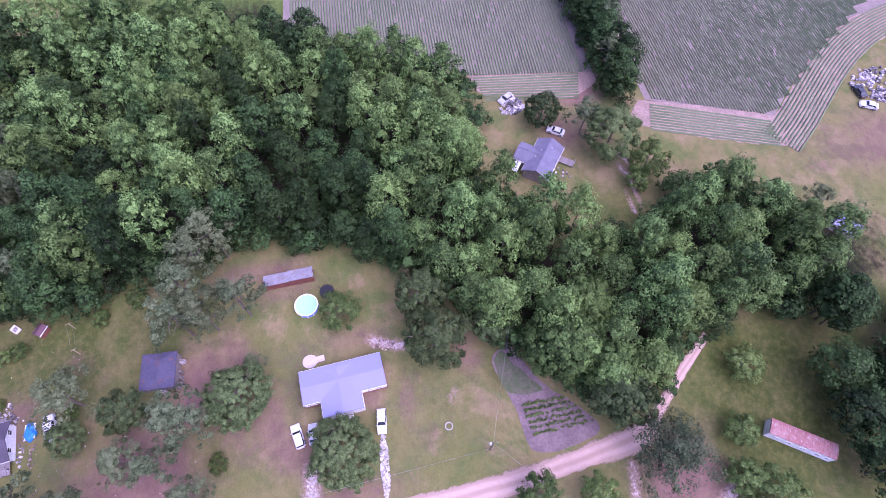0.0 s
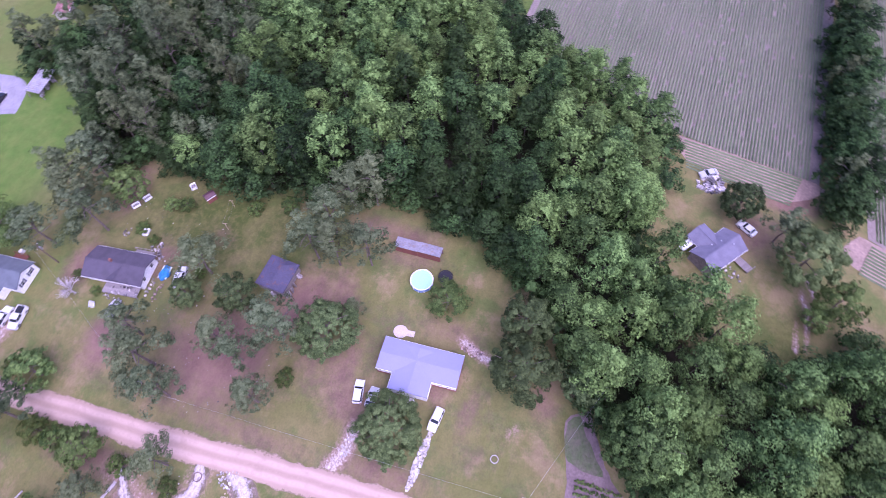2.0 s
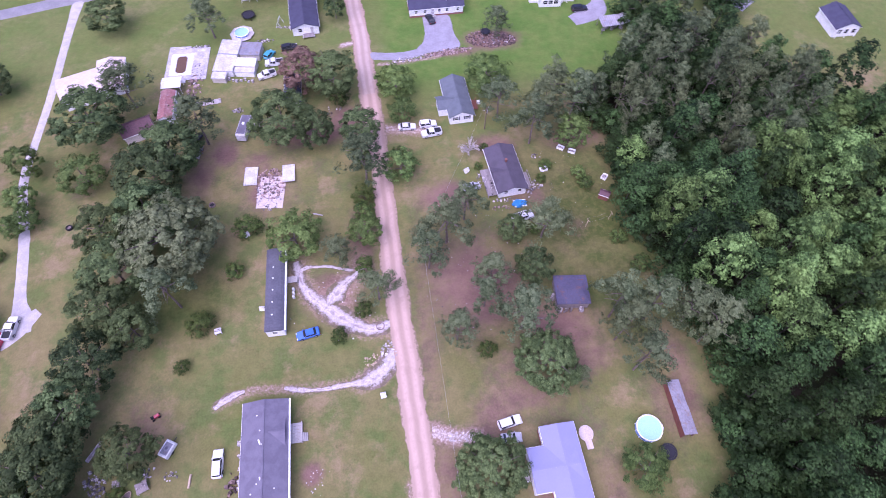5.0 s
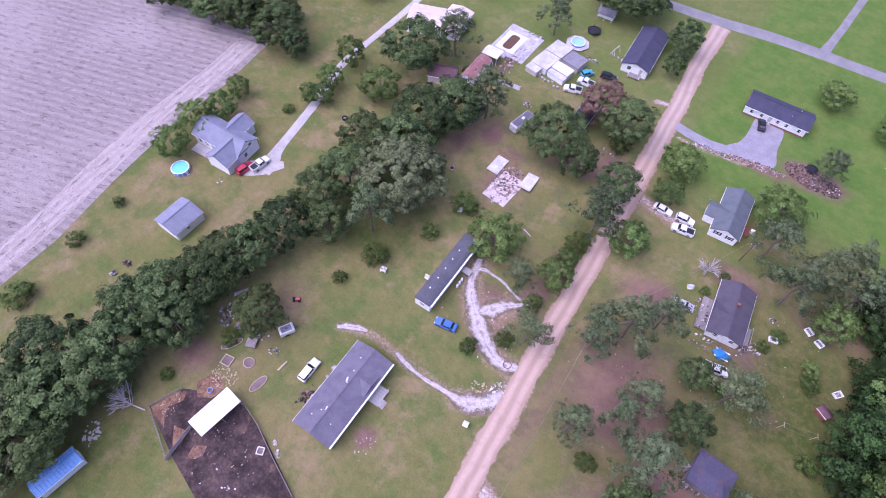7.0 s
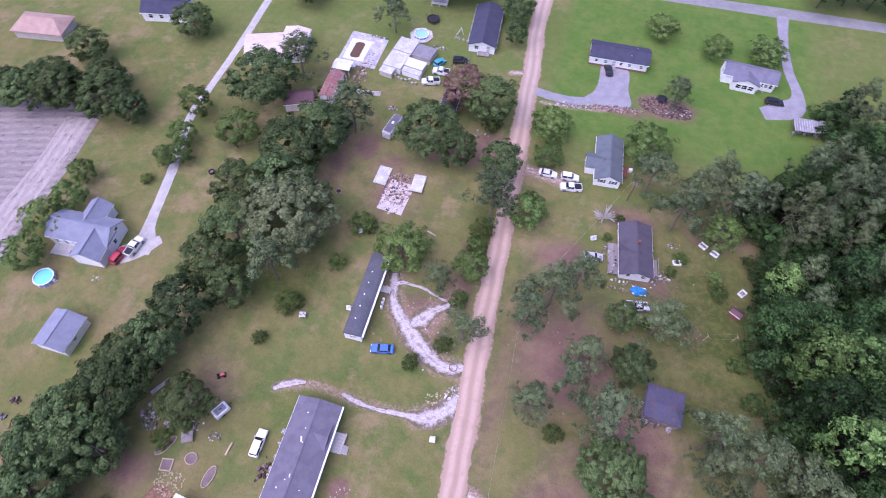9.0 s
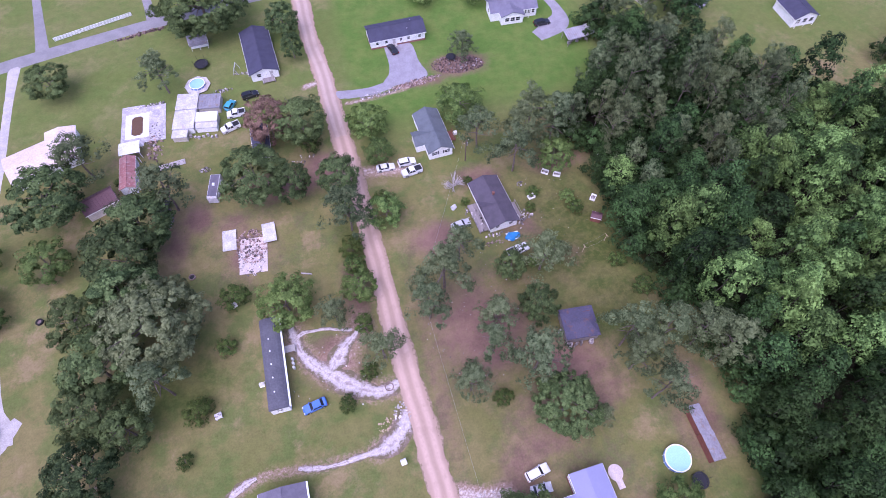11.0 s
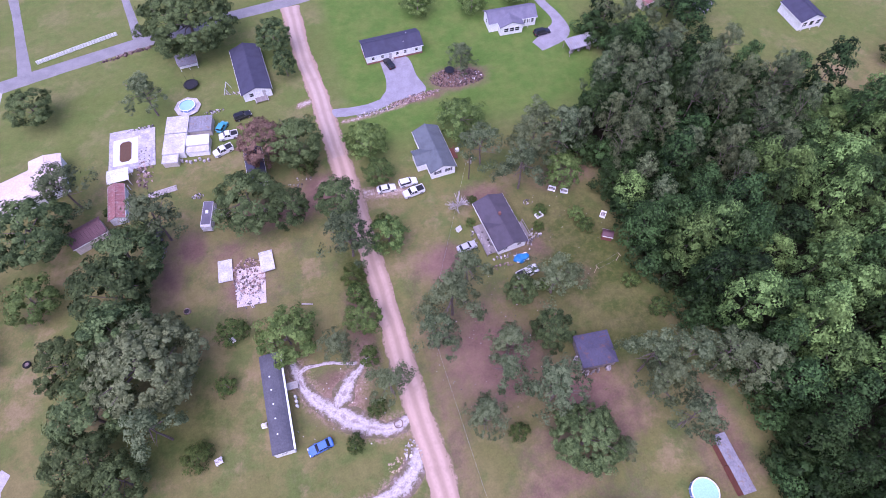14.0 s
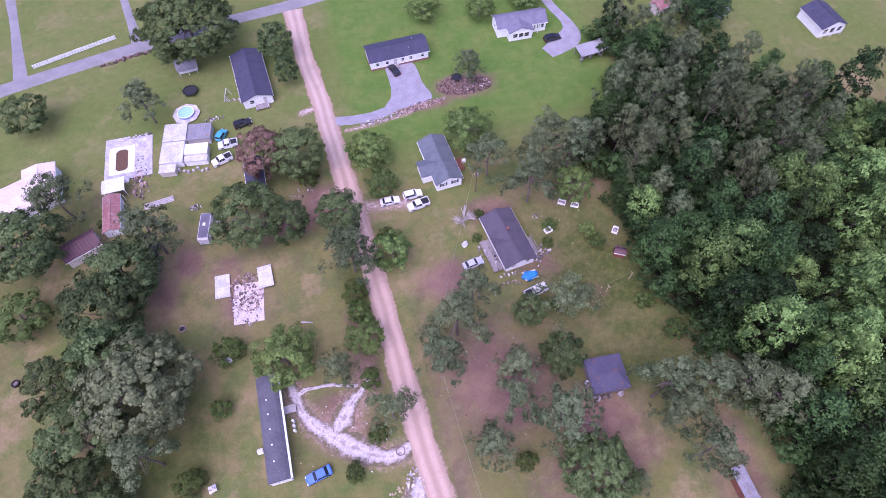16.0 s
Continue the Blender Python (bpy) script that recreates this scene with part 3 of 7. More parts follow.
def crop_rows(field, lines, width, height, gap_noise=0.25, step=1.2):
    """Drilled plants: each row of the field a low uneven hedge along its line."""
    rng = np.random.default_rng(len(lines))
    for line in lines:
        p = np.array(line, float)
        n = max(int(np.hypot(*(p[-1] - p[0])) / step), 2) if len(p) == 2 else len(p)
        q = p[0] + (p[1] - p[0]) * np.linspace(0, 1, n)[:, None] if len(p) == 2 else p
        d = np.gradient(q, axis=0)
        d /= np.hypot(*d.T)[:, None] + 1e-9
        s = np.c_[-d[:, 1], d[:, 0]]
        w = width * rng.uniform(0.82, 1.14, n) * (rng.random(n) > gap_noise * 0.03)
        h = height * rng.uniform(0.6, 1.3, n) * np.clip(w * 5, 0.1, 1)
        verts = []
        for k in range(n):
            a, b = q[k] - s[k] * w[k] / 2, q[k] + s[k] * w[k] / 2
            verts += [(*a, 0.06), (*(q[k] + rng.normal(0, 0.03, 2)), 0.06 + h[k]), (*b, 0.06)]
        faces = [f for i in range(0, 3 * n - 3, 3) for f in ((i, i + 3, i + 4, i + 1), (i + 1, i + 4, i + 5, i + 2))]
        me = bpy.data.meshes.new("crop_row")
        me.from_pydata(verts, [], faces)
        me.materials.append(CROP)
        new("crop_row", me).parent = field


ground()
ROAD = [(-9.2, 179.2, 5.6), (-8.9, 172, 5.0), (-8.4, 158, 4.6), (-6.6, 142, 4.6), (-5.8, 128, 4.6), (-4.2, 106, 4.5), (-2.9, 84, 4.5), (-2.1, 66, 4.6),
        (-0.9, 48, 4.7), (0.3, 32, 4.7), (0.9, 20, 4.4), (1.3, 6, 3.8), (2.2, -8, 3.4), (3.7, -20, 3.6), (5.2, -29, 4.2), (8.6, -34, 2.4), (14, -40.3, 2), (21, -49, 2)]
ribbon("dirt_road", [(-9.2, 180, 6.4), (-8.9, 173, 5.2), (-8.4, 158, 4.7), (-6.6, 142, 4.7), (-5.9, 130, 4.7), (-5.2, 120, 4.2)], ROAD_UPPER, 0.075, 0.3, across=9, label="grey gritty upper end of the dirt road")
ribbon("dirt_road", [(x, y, w + (0.7 if w > 3 else 0.2)) for x, y, w in ROAD], ROAD_DIRT, 0.05, 0.45, across=9, label="pinkish unpaved dirt road with wheel tracks")
PAVED = [(-230, 128, 5.6), (-150, 150, 5.6), (-115, 159.5, 5.4), (-88, 167.2, 5.2), (-64.4, 172.8, 5), (-52.5, 175.4, 5), (-29, 180, 5), (-11.6, 182.2, 5), (3, 185, 5), (16, 186.6, 5), (36, 188, 5.2), (90, 192, 5.5), (220, 200, 6)]
ribbon("paved_road", PAVED, ASPHALT, 0.07, 0.08, 2.0, "worn grey asphalt country road", crown=0.06)
for side in (-1, 1):
    line = smooth_line(PAVED, 2.0)
    off = np.gradient(line[:, :2], axis=0)
    off /= np.hypot(*off.T)[:, None]
    edge = [(p[0] - side * o[1] * 2.25, p[1] + side * o[0] * 2.25, 0.14) for p, o in zip(line, off)]
    ribbon("road_edge_line", edge, STRIPE_WHITE, 0.115, 0, 2.0, "faded white road edge line", "road marking", 0.0, 2)
ribbon("road_centre_line", [(p[0], p[1], 0.14) for p in smooth_line(PAVED, 4)], STRIPE_YELLOW, 0.145, 0, 2.0, "faded yellow road centre line", "road marking", 0.0, 2)
ribbon("side_road", [(-81.6, 170.5, 4), (-84.9, 189, 3), (-88.5, 207, 3), (-98, 250, 3)], ASPHALT, 0.06, 0.1, 1.5, "narrow paved side road", crown=0.03)
ribbon("side_lane", [(-52, 177.5, 3.6), (-54, 187, 2.4), (-57, 202, 2.4), (-62, 230, 2.4)], ASPHALT, 0.055, 0.1, 1.5, "narrow paved farm lane", crown=0.03)
ribbon("far_lane", [(18.5, 186, 3.5), (20, 200, 2.6), (22, 225, 2.6)], ASPHALT, 0.055, 0.1, 1.5, "narrow paved lane", crown=0.03)
ribbon("house_lane", [(-77, 60, 5.0), (-77.8, 64, 5.0), (-79.2, 68.5, 2.8), (-82.2, 83.3, 2.4), (-84.8, 92, 2.3), (-86.7, 102, 2.3), (-86.8, 125, 2.4), (-88, 152, 2.5), (-88.3, 166, 3.4)], CONCRETE, 0.05, 0.1, 1.0, "long pale concrete driveway", "driveway", 0.02)
ribbon("parking_apron", [(-81, 58.5, 5.5), (-78, 61, 5.5), (-74.6, 64.8, 2.4)], CONCRETE, 0.045, 0.1, 1.0, "pale concrete parking apron", "driveway", 0.02)
ribbon("gravel_driveway", [(-4.5, 134.8, 3.4), (1, 133.9, 3.2), (6, 134.0, 3.2), (11, 135.6, 3.4), (16, 137.5, 3.4)], GRAVEL, 0.05, 0.15, 0.8, "curved grey gravel driveway", "driveway", 0.02)
sheet("gravel_pad", [(11.4, 149.8), (18.7, 150.2), (19.8, 142), (21, 136.2), (16, 134.6), (11, 134.6), (8.4, 135.8), (10.6, 138.6), (11.5, 142.5)], GRAVEL, 0.075, "grey gravel parking pad before the white house", "driveway", 0.15)
ribbon("paved_driveway", [(62, 192, 4), (61.5, 178, 3.2), (62.4, 164, 3.4), (64.4, 154, 4.2), (62.5, 148.5, 8), (57, 145.2, 6.2), (54.8, 144.2, 5)], GRAVEL, 0.05, 0.12, 1.0, "grey driveway widening to a parking pad", "driveway", 0.02)
ribbon("far_driveway", [(97, 190, 3.5), (98, 172, 3), (101, 158, 3), (106, 150, 6), (109, 146, 8)], GRAVEL, 0.05, 0.12, 1.0, "grey far driveway", "driveway", 0.02)

# white sandy yard tracks beside the mobile home and the long house
ribbon("sandy_track", [(-23.0, 71.2, 2.5), (-22.3, 69.0, 3.0), (-21.7, 66.4, 2.7), (-19.7, 62.9, 3.3), (-16.3, 59.6, 4.6), (-13.1, 56.9, 5.2), (-10.0, 54.9, 4.4), (-7.5, 54.0, 3.5), (-5.0, 54.3, 3.5), (-3.2, 55.2, 2.7)], CHALK, 0.02, 0.7, 0.4, "white sandy yard track in a crescent", "track", 0.01, 7)
ribbon("sandy_track", [(-16.0, 60.4, 1.7), (-14.6, 62.2, 4.9), (-13.2, 64.2, 3.8), (-10.6, 66.6, 1.9), (-8.4, 68.6, 1.1)], CHALK, 0.028, 0.6, 0.4, "white sandy fork of the yard track", "track", 0.01, 7)
ribbon("sandy_track", [(-22.4, 68.6, 1.9), (-20.4, 69.6, 1.5), (-18.2, 69.5, 1.2), (-16.2, 69.5, 1.4), (-13.6, 68.7, 1.1), (-10.7, 67.9, 1.1)], CHALK, 0.024, 0.4, 0.4, "thin white sandy arc of the yard track", "track", 0.01, 5)
ribbon("sandy_track", [(-37.2, 41.0, 1.4), (-35.4, 42.4, 2.3), (-33.6, 43.3, 2.1), (-31.8, 43.8, 1.0)], CHALK, 0.02, 0.6, 0.4, "white sandy patch on the lawn", "track", 0.01, 5)
ribbon("sandy_track", [(-24.4, 43.6, 0.8), (-22.4, 43.2, 1.5), (-20.0, 42.8, 1.4), (-17.8, 42.7, 1.0), (-15.6, 42.8, 1.5), (-13.0, 43.0, 1.8), (-11.3, 43.2, 1.4)], CHALK, 0.02, 0.5, 0.4, "broken white sandy wheel track", "track", 0.01, 5)
ribbon("sandy_track", [(-11.6, 43.2, 1.7), (-9.6, 43.2, 3.0), (-7.6, 43.7, 4.4), (-5.6, 45.0, 4.6), (-3.9, 47.2, 4.4), (-3.0, 49.4, 3.0)], CHALK, 0.03, 0.5, 0.4, "wide sandy mouth of a yard track at the road", "track", 0.01, 7)

# western bare field
sheet("bare_field", [(-97.6, 5), (-98.3, 20.7), (-101.8, 37.9), (-104.6, 56.6), (-105.2, 75), (-107.6, 93), (-113, 97), (-137, 90), (-170, 80), (-420, 10), (-420, -260), (-150, -260), (-100, -60)], SOIL_FIELD, 0.012, "bare lilac-grey tilled field with drill lines", "field", 0)
ribbon("field_margin", [(-104, 0, 11), (-104, 20, 11), (-107.3, 38, 11), (-110, 57, 11), (-110.5, 75, 11), (-112.5, 91, 11)], SOIL_MARGIN, 0.024, 0.4, 1.5, "pale driven strip along the bare field edge", "field", 0.0)
# eastern crop fields
field_a = sheet("crop_field", [(99, -17.5), (92.5, -49), (480, -70), (480, 7), (124, 28.5)], SOIL_ROWS, 0.03, "field of low green crop in long rows", "field", 0)
crop_rows(field_a, [((98.3 + 0.52 * max(0, y + 17.5) - 0.164 * max(0, -17.5 - y), y), (215, y - 6)) for y in np.arange(-46.4, 27, 0.76)], 0.54, 0.33, 0.7, step=1.2)
head_a = sheet("headland", [(98.6, -17), (93.4, -48.4), (89.1, -47.6), (86.0, -39.7), (89, -28), (92, -19)], HEADLAND, 0.045, "bare pinkish field end", "field", 0.9)
crop_rows(head_a, [((97.3 - 0.87 * i, -18.4 - i * 0.15), (93.4 - 0.87 * i, -45.2 + i * 0.25)) for i in range(10)], 0.58, 0.3, 0.1)
field_b = sheet("crop_field", [(81.5, -59), (69.6, -87.6), (79, -97.5), (90.5, -111), (98, -124), (104, -150), (480, -260), (480, -57)], SOIL_ROWS, 0.035, "field of low green crop in long rows", "field", 0)
step_b = lambda y: -86.5 - 4.6 * math.floor((-86.5 - y) / 4.6)
start_b = lambda y: 81.2 - (-60.5 - y) * 0.405 if y > -86.5 else 71 + (-86.5 - step_b(y)) * 0.74 + 0.18 * (step_b(y) - y)
crop_rows(field_b, [((start_b(y) + 0.4, y), (230, y)) for y in np.arange(-133, -60.4, 0.70)], 0.50, 0.31, 0.5, step=1.2)
head_b = sheet("headland", [(82, -57), (70, -88.5), (60.5, -89.2), (73.5, -56)], HEADLAND, 0.045, "bare pinkish field end", "field", 0.9)
crop_rows(head_b, [((79.8 - 0.82 * i, -59.6 + i * 0.3), (68.7 - 0.82 * i, -86.6 + i * 0.1)) for i in range(10)], 0.58, 0.3, 0.1)
CURVE = [(62.5, -86), (68.5, -93.5), (75.2, -101), (83, -110), (89.7, -119.4), (94.8, -130), (98, -142), (99, -156)]
head_c = ribbon("curved_headland", [(x, y, 11) for x, y in CURVE], HEADLAND, 0.05, 0.2, 1.5, "curved bare field margin", "field", 0.0)
bend = smooth_line(CURVE, 1.5)
across = np.gradient(bend, axis=0)
across = np.c_[-across[:, 1], across[:, 0]] / np.hypot(*across.T)[:, None]
crop_rows(head_c, [[tuple(p) for p in bend + across * o] for o in np.arange(-4.6, 4.7, 0.85)], 0.5, 0.3, 0.2)
# trodden pen and vegetable garden
sheet("animal_pen_ground", [(-54.2, 8.9), (-52, 14.7), (-46, 17.9), (-41, 19.3), (-34, 17.4), (-22.4, 12.9), (-18, -2), (-30, -2), (-35.8, 3.2), (-44.4, 5.5)], PEN_SOIL, 0.04, "dark trodden mud of an animal pen", "ground", 0)
sheet("pen_straw", [(-53.9, 9.2), (-52.2, 14.2), (-50.9, 14.6), (-50.4, 12.8), (-51.4, 11.0), (-50.6, 9.2), (-48.8, 7.6), (-50.6, 7.8)], PEN_STRAW, 0.05, "tan straw litter along the pen's side", "ground", 0.9)
sheet("pen_straw", [(-47.6, 9.0), (-45.4, 9.8), (-44.6, 8.0), (-45.0, 6.4), (-46.2, 7.2)], PEN_STRAW, 0.052, "reddish straw litter in the pen", "ground", 0.9)
sheet("pen_straw", [(-42.6, 9.0), (-40.6, 10.2), (-39.8, 8.6), (-41.8, 7.0)], PEN_STRAW, 0.05, "reddish straw litter in the pen", "ground", 0.9)
sheet("pen_straw", [(-51.0, 17.2), (-49.8, 19.8), (-47.2, 20.4), (-45.6, 19.2), (-46.6, 16.6), (-48.6, 15.2)], PEN_STRAW, 0.046, "tan hay trodden beside the shelter", "ground", 0.9)
plot = sheet("garden_plot", [(27.4, -9.4), (24.1, -5.5), (15.3, -7.7), (6.1, -9.6), (7.2, -21.8), (12.9, -19.2), (16.6, -15.2), (22, -12)], GARDEN_SOIL, 0.03, "tilled vegetable garden soil", "garden", 0.4)
sheet("weed_patch", [(25.8, -7.9), (24.0, -5.9), (17.6, -7.4), (16.9, -13.6), (20.5, -11.0)], WEEDY, 0.045, "dark weedy end of the vegetable garden", "garden", 0.5)


# ---- trees ----
def trunk_geo(rng, h, r, limbs, crown_low, crown_r, lean=0.0):
    geo = Geo()
    top = Vector((rng.normal(0, lean), rng.normal(0, lean), h * 0.86))
    pts = [Vector((0, 0, -0.2))] + [top * t + Vector((rng.normal(0, 0.12), rng.normal(0, 0.12), 0)) for t in (0.25, 0.5, 0.75, 1.0)]
    for i, (a, b) in enumerate(zip(pts, pts[1:])):
        geo.tube(a, b, r * (1 - 0.22 * i), r * (1 - 0.22 * (i + 1)), 7, False)
    for k in range(limbs):
        t = rng.uniform(crown_low, 0.8)
        a = top * t
        ang, out = rng.uniform(0, 6.28), crown_r * rng.uniform(0.5, 0.85)
        mid = a + Vector((math.cos(ang) * out * 0.5, math.sin(ang) * out * 0.5, out * 0.3))
        end = a + Vector((math.cos(ang) * out, math.sin(ang) * out, out * rng.uniform(0.35, 0.7)))
        geo.tube(a, mid, r * 0.42, r * 0.28, 5, False)
        geo.tube(mid, end, r * 0.28, r * 0.08, 5, False)
    return geo


def crown_mesh(name, rng, lobes, per_lobe, leaf, material, droop=0.3, fill=0.15, tufts=6, tuft=0.5):
    """Leaf sprays in tufts on the upper and outer side of many uneven lobes; lobes: rows of centre and radii."""
    verts, tone = [], []
    mid = np.mean([row[:3] for row in lobes], 0)
    for cx, cy, cz, rx, rz in lobes:
        centre = np.array([cx, cy, cz])
        out = centre - mid
        out = out / (np.linalg.norm(out) + 1e-6)
        for k in range(tufts):
            n = max(int(per_lobe / tufts * rng.uniform(0.7, 1.3)), 3)
            e = rng.normal(size=3) + out * 0.55 + [0, 0, 0.45]
            e /= np.linalg.norm(e)
            here = centre + e * [rx, rx, rz] * rng.uniform(0.6, 1.0)
            size = rx * tuft * rng.uniform(0.65, 1.3)
            d = rng.normal(size=(n, 3)) + e * 0.35
            d /= np.linalg.norm(d, axis=1)[:, None]
            d[:, 2] = np.where(d[:, 2] < -droop, -d[:, 2], d[:, 2])
            shell = np.where(rng.random(n) < fill, rng.uniform(-1.0, 0.6, n), rng.uniform(0.8, 1.15, n))
            c = here + d * shell[:, None] * [size, size, size * 0.62]
            nrm = d * 0.6 + e * 0.4 + out * 0.3 + rng.normal(0, 0.22, (n, 3)) + [0, 0, 0.12]
            nrm /= np.linalg.norm(nrm, axis=1)[:, None]
            u = np.cross(nrm, rng.normal(size=(n, 3)))
            u /= np.linalg.norm(u, axis=1)[:, None]
            v = np.cross(nrm, u)
            s = leaf * rng.uniform(0.6, 1.3, n)[:, None]
            verts.append(np.stack([c - u * s - v * s * 0.45, c + u * s - v * s * 0.45, c + v * s * 1.15], 1).reshape(-1, 3))
            tone.append(np.full(n * 3, rng.random()))
    verts, tone = np.concatenate(verts), np.concatenate(tone)
    me = bpy.data.meshes.new(name)
    me.from_pydata(verts.tolist(), [], np.arange(len(verts)).reshape(-1, 3).tolist())
    me.attributes.new("tuft", "FLOAT", "POINT").data.foreach_set("value", tone.astype(np.float32))
    me.materials.append(material)
    return me


def dome_lobes(rng, h, r, low, count, lobe, flat=0.85, cone=0.0):
    """Lobe centres over an uneven dome from low * h up to h; cone: how far the crown tapers to its top."""
    out = []
    zc, zr = h * (1 + low) / 2, h * (1 - low) / 2
    bias = rng.uniform(0.88, 1.12, 8)
    for i in range(count):
        t = 1 - 1.75 * (i + 0.5) / count
        ang = i * 2.399 + rng.normal(0, 0.25)
        s = (1 - abs(t) ** 1.6) ** 0.62 * bias[int(ang / 0.7854) % 8]
        s *= 1 - cone * (t + 0.75) / 1.75
        k = rng.uniform(0.72, 0.95)
        size = lobe * rng.uniform(0.7, 1.3)
        out.append((math.cos(ang) * r * s * k, math.sin(ang) * r * s * k, min(zc + zr * t * k, h - size * 0.7), size, size * flat * rng.uniform(0.8, 1.1)))
    return out


def tree(name, label, category, seed, h, r, low, count, lobe, per_lobe, leaf, material, trunk_r, limbs=6, flat=0.85, fill=0.2, group="", cone=0.0, bark=None, tufts=3):
    rng = np.random.default_rng(seed)
    root = tagged(new(name), label, category, group)
    part("trunk", trunk_geo(rng, h, trunk_r, limbs, max(low, 0.3), r), bark or BARK, root)
    crown = new("crown", crown_mesh("crown", rng, dome_lobes(rng, h, r, low, count, lobe, flat, cone), per_lobe, leaf, material, fill=fill, tufts=tufts, tuft=0.56))
    crown.parent = root
    root["size"] = (float(h), float(r))
    return root


def pine_lobes(rng, h, r, count):
    out = []
    for i in range(count):
        t = rng.uniform(0.42, 1.0)
        reach = r * (1.0 - 0.72 * ((t - 0.42) / 0.58) ** 1.5) * rng.uniform(0.25, 1.0)
        ang = rng.uniform(0, 6.28)
        s = rng.uniform(0.75, 1.35) * r / 5
        out.append((math.cos(ang) * reach, math.sin(ang) * reach, h * t - 0.3, s, s * 0.62))
    return out


def pine(seed, h, r, count):
    rng = np.random.default_rng(seed)
    root = tagged(new("pine_tree"), "tall pine with thin grey-green crown and bare trunk", "tree", "yard pines")
    part("trunk", trunk_geo(rng, h, 0.22, 9, 0.42, r * 0.9, 0.4), BARK, root)
    crown = new("crown", crown_mesh("crown", rng, pine_lobes(rng, h, r, count), 130, 0.165, LEAF_PINE, fill=0.3))
    crown.parent = root
    root["size"] = (float(h), float(r))
    return root


def reset_copy(src, m):
    ob = copy_thing(src, m)
    ob.matrix_basis = m
    return ob


def plant(kinds, rows, seed, label="", grow=1.0):
    rng = np.random.default_rng(seed)
    for n, (x, y, h, r) in enumerate(rows):
        h, r = h * grow, r * grow
        src = kinds[n % len(kinds)]
        h0, r0 = src["size"]
        m = Matrix.Translation((x, y, -0.1)) @ Matrix.Rotation(rng.uniform(0, 6.28), 4, "Z") @ Matrix.Diagonal((r / r0, r / r0, h / h0, 1))
        if "stood" in src:
            ob = reset_copy(src, m)
        else:
            src.matrix_basis, src["stood"], ob = m, 1, src
        if label:
            ob["label"] = label


BROAD = [tree("broadleaf_tree", "broadleaf tree with full dark green crown", "tree", 11 + i, 13, 6.4, 0.14, 56, 1.25, 190, 0.225, LEAF_YARD, 0.28, group="yard trees", tufts=5) for i in range(4)]
SMALL = [tree("small_tree", "small leafy yard tree with rounded crown", "tree", 31 + i, 7.5, 4.0, 0.08, 36, 0.95, 150, 0.175, LEAF_LAWN, 0.16, 5, group="small yard trees", tufts=5) for i in range(3)]
OAK = [tree("oak_tree", "large round oak with dense grey-green crown", "tree", 41 + i, 14, 9, 0.06, 210, 1.1, 150, 0.215, (LEAF_OAK, LEAF_YARD, LEAF_BRIGHT)[i], 0.45, 7, group="oaks", tufts=4) for i in range(3)]
FOREST = [tree("forest_tree", "tall woodland tree in a closed green canopy", "tree", 51 + i, 19, 5.0, 0.16, 25, 1.5 + 0.1 * i, 124, 0.27, LEAF_FOREST, 0.2, 2, 0.95, 0.1, "woodland trees", 0.45, BARK_DARK, 7) for i in range(4)]
BRIGHT = [tree("woodland_tree", "tall woodland tree with bright yellow-green crown", "tree", 61 + i, 18, 5.4, 0.14, 27, 1.55 + 0.1 * i, 130, 0.27, LEAF_BRIGHT, 0.2, 2, 0.95, 0.1, "woodland trees", 0.42, BARK_DARK, 7) for i in range(4)]
SAPLING = [tree("sapling", "leafy sapling at the edge of the woods", "tree", 66 + i, 6, 3.0, 0.04, 12, 1.25, 140, 0.21, LEAF_FOREST, 0.1, 2, group="saplings", tufts=5) for i in range(3)]
PINES = [pine(71 + i, 13, 5, 33 + 4 * i) for i in range(3)]
SHRUB = [tree("shrub", "low leafy green shrub on the lawn", "shrub", 81 + i, 3.4, 2.2, 0.02, 20, 0.75, 90, 0.15, LEAF_SHRUB, 0.07, 3, group="shrubs", tufts=4) for i in range(3)]
BRONZE = [tree("bronze_tree", "tree with reddish bronze leaves beside the road", "tree", 91, 12, 6, 0.14, 56, 1.2, 180, 0.2, LEAF_RED, 0.26, tufts=5)]

for i in range(6):
    rng = np.random.default_rng(300 + i)
    row, xa, ya, xb, yb = [], 14.8 - 1.12 * i, -9.4 - 0.12 * i, 14.6 - 1.02 * i, -17.2 - 0.85 * i
    for t in np.arange(0, 1, 0.042):
        if rng.random() > 0.08:
            row.append((xa + (xb - xa) * t + rng.normal(0, 0.06), ya + (yb - ya) * t, 0.22, rng.uniform(0.28, 0.44), 0.25))
    veg = new("vegetable_row", crown_mesh("vegetable_row", rng, row, 60, 0.09, LEAF_LAWN, tufts=4))
    tagged(veg, "row of low leafy vegetables in tilled soil", "vegetables", kind="stuff")

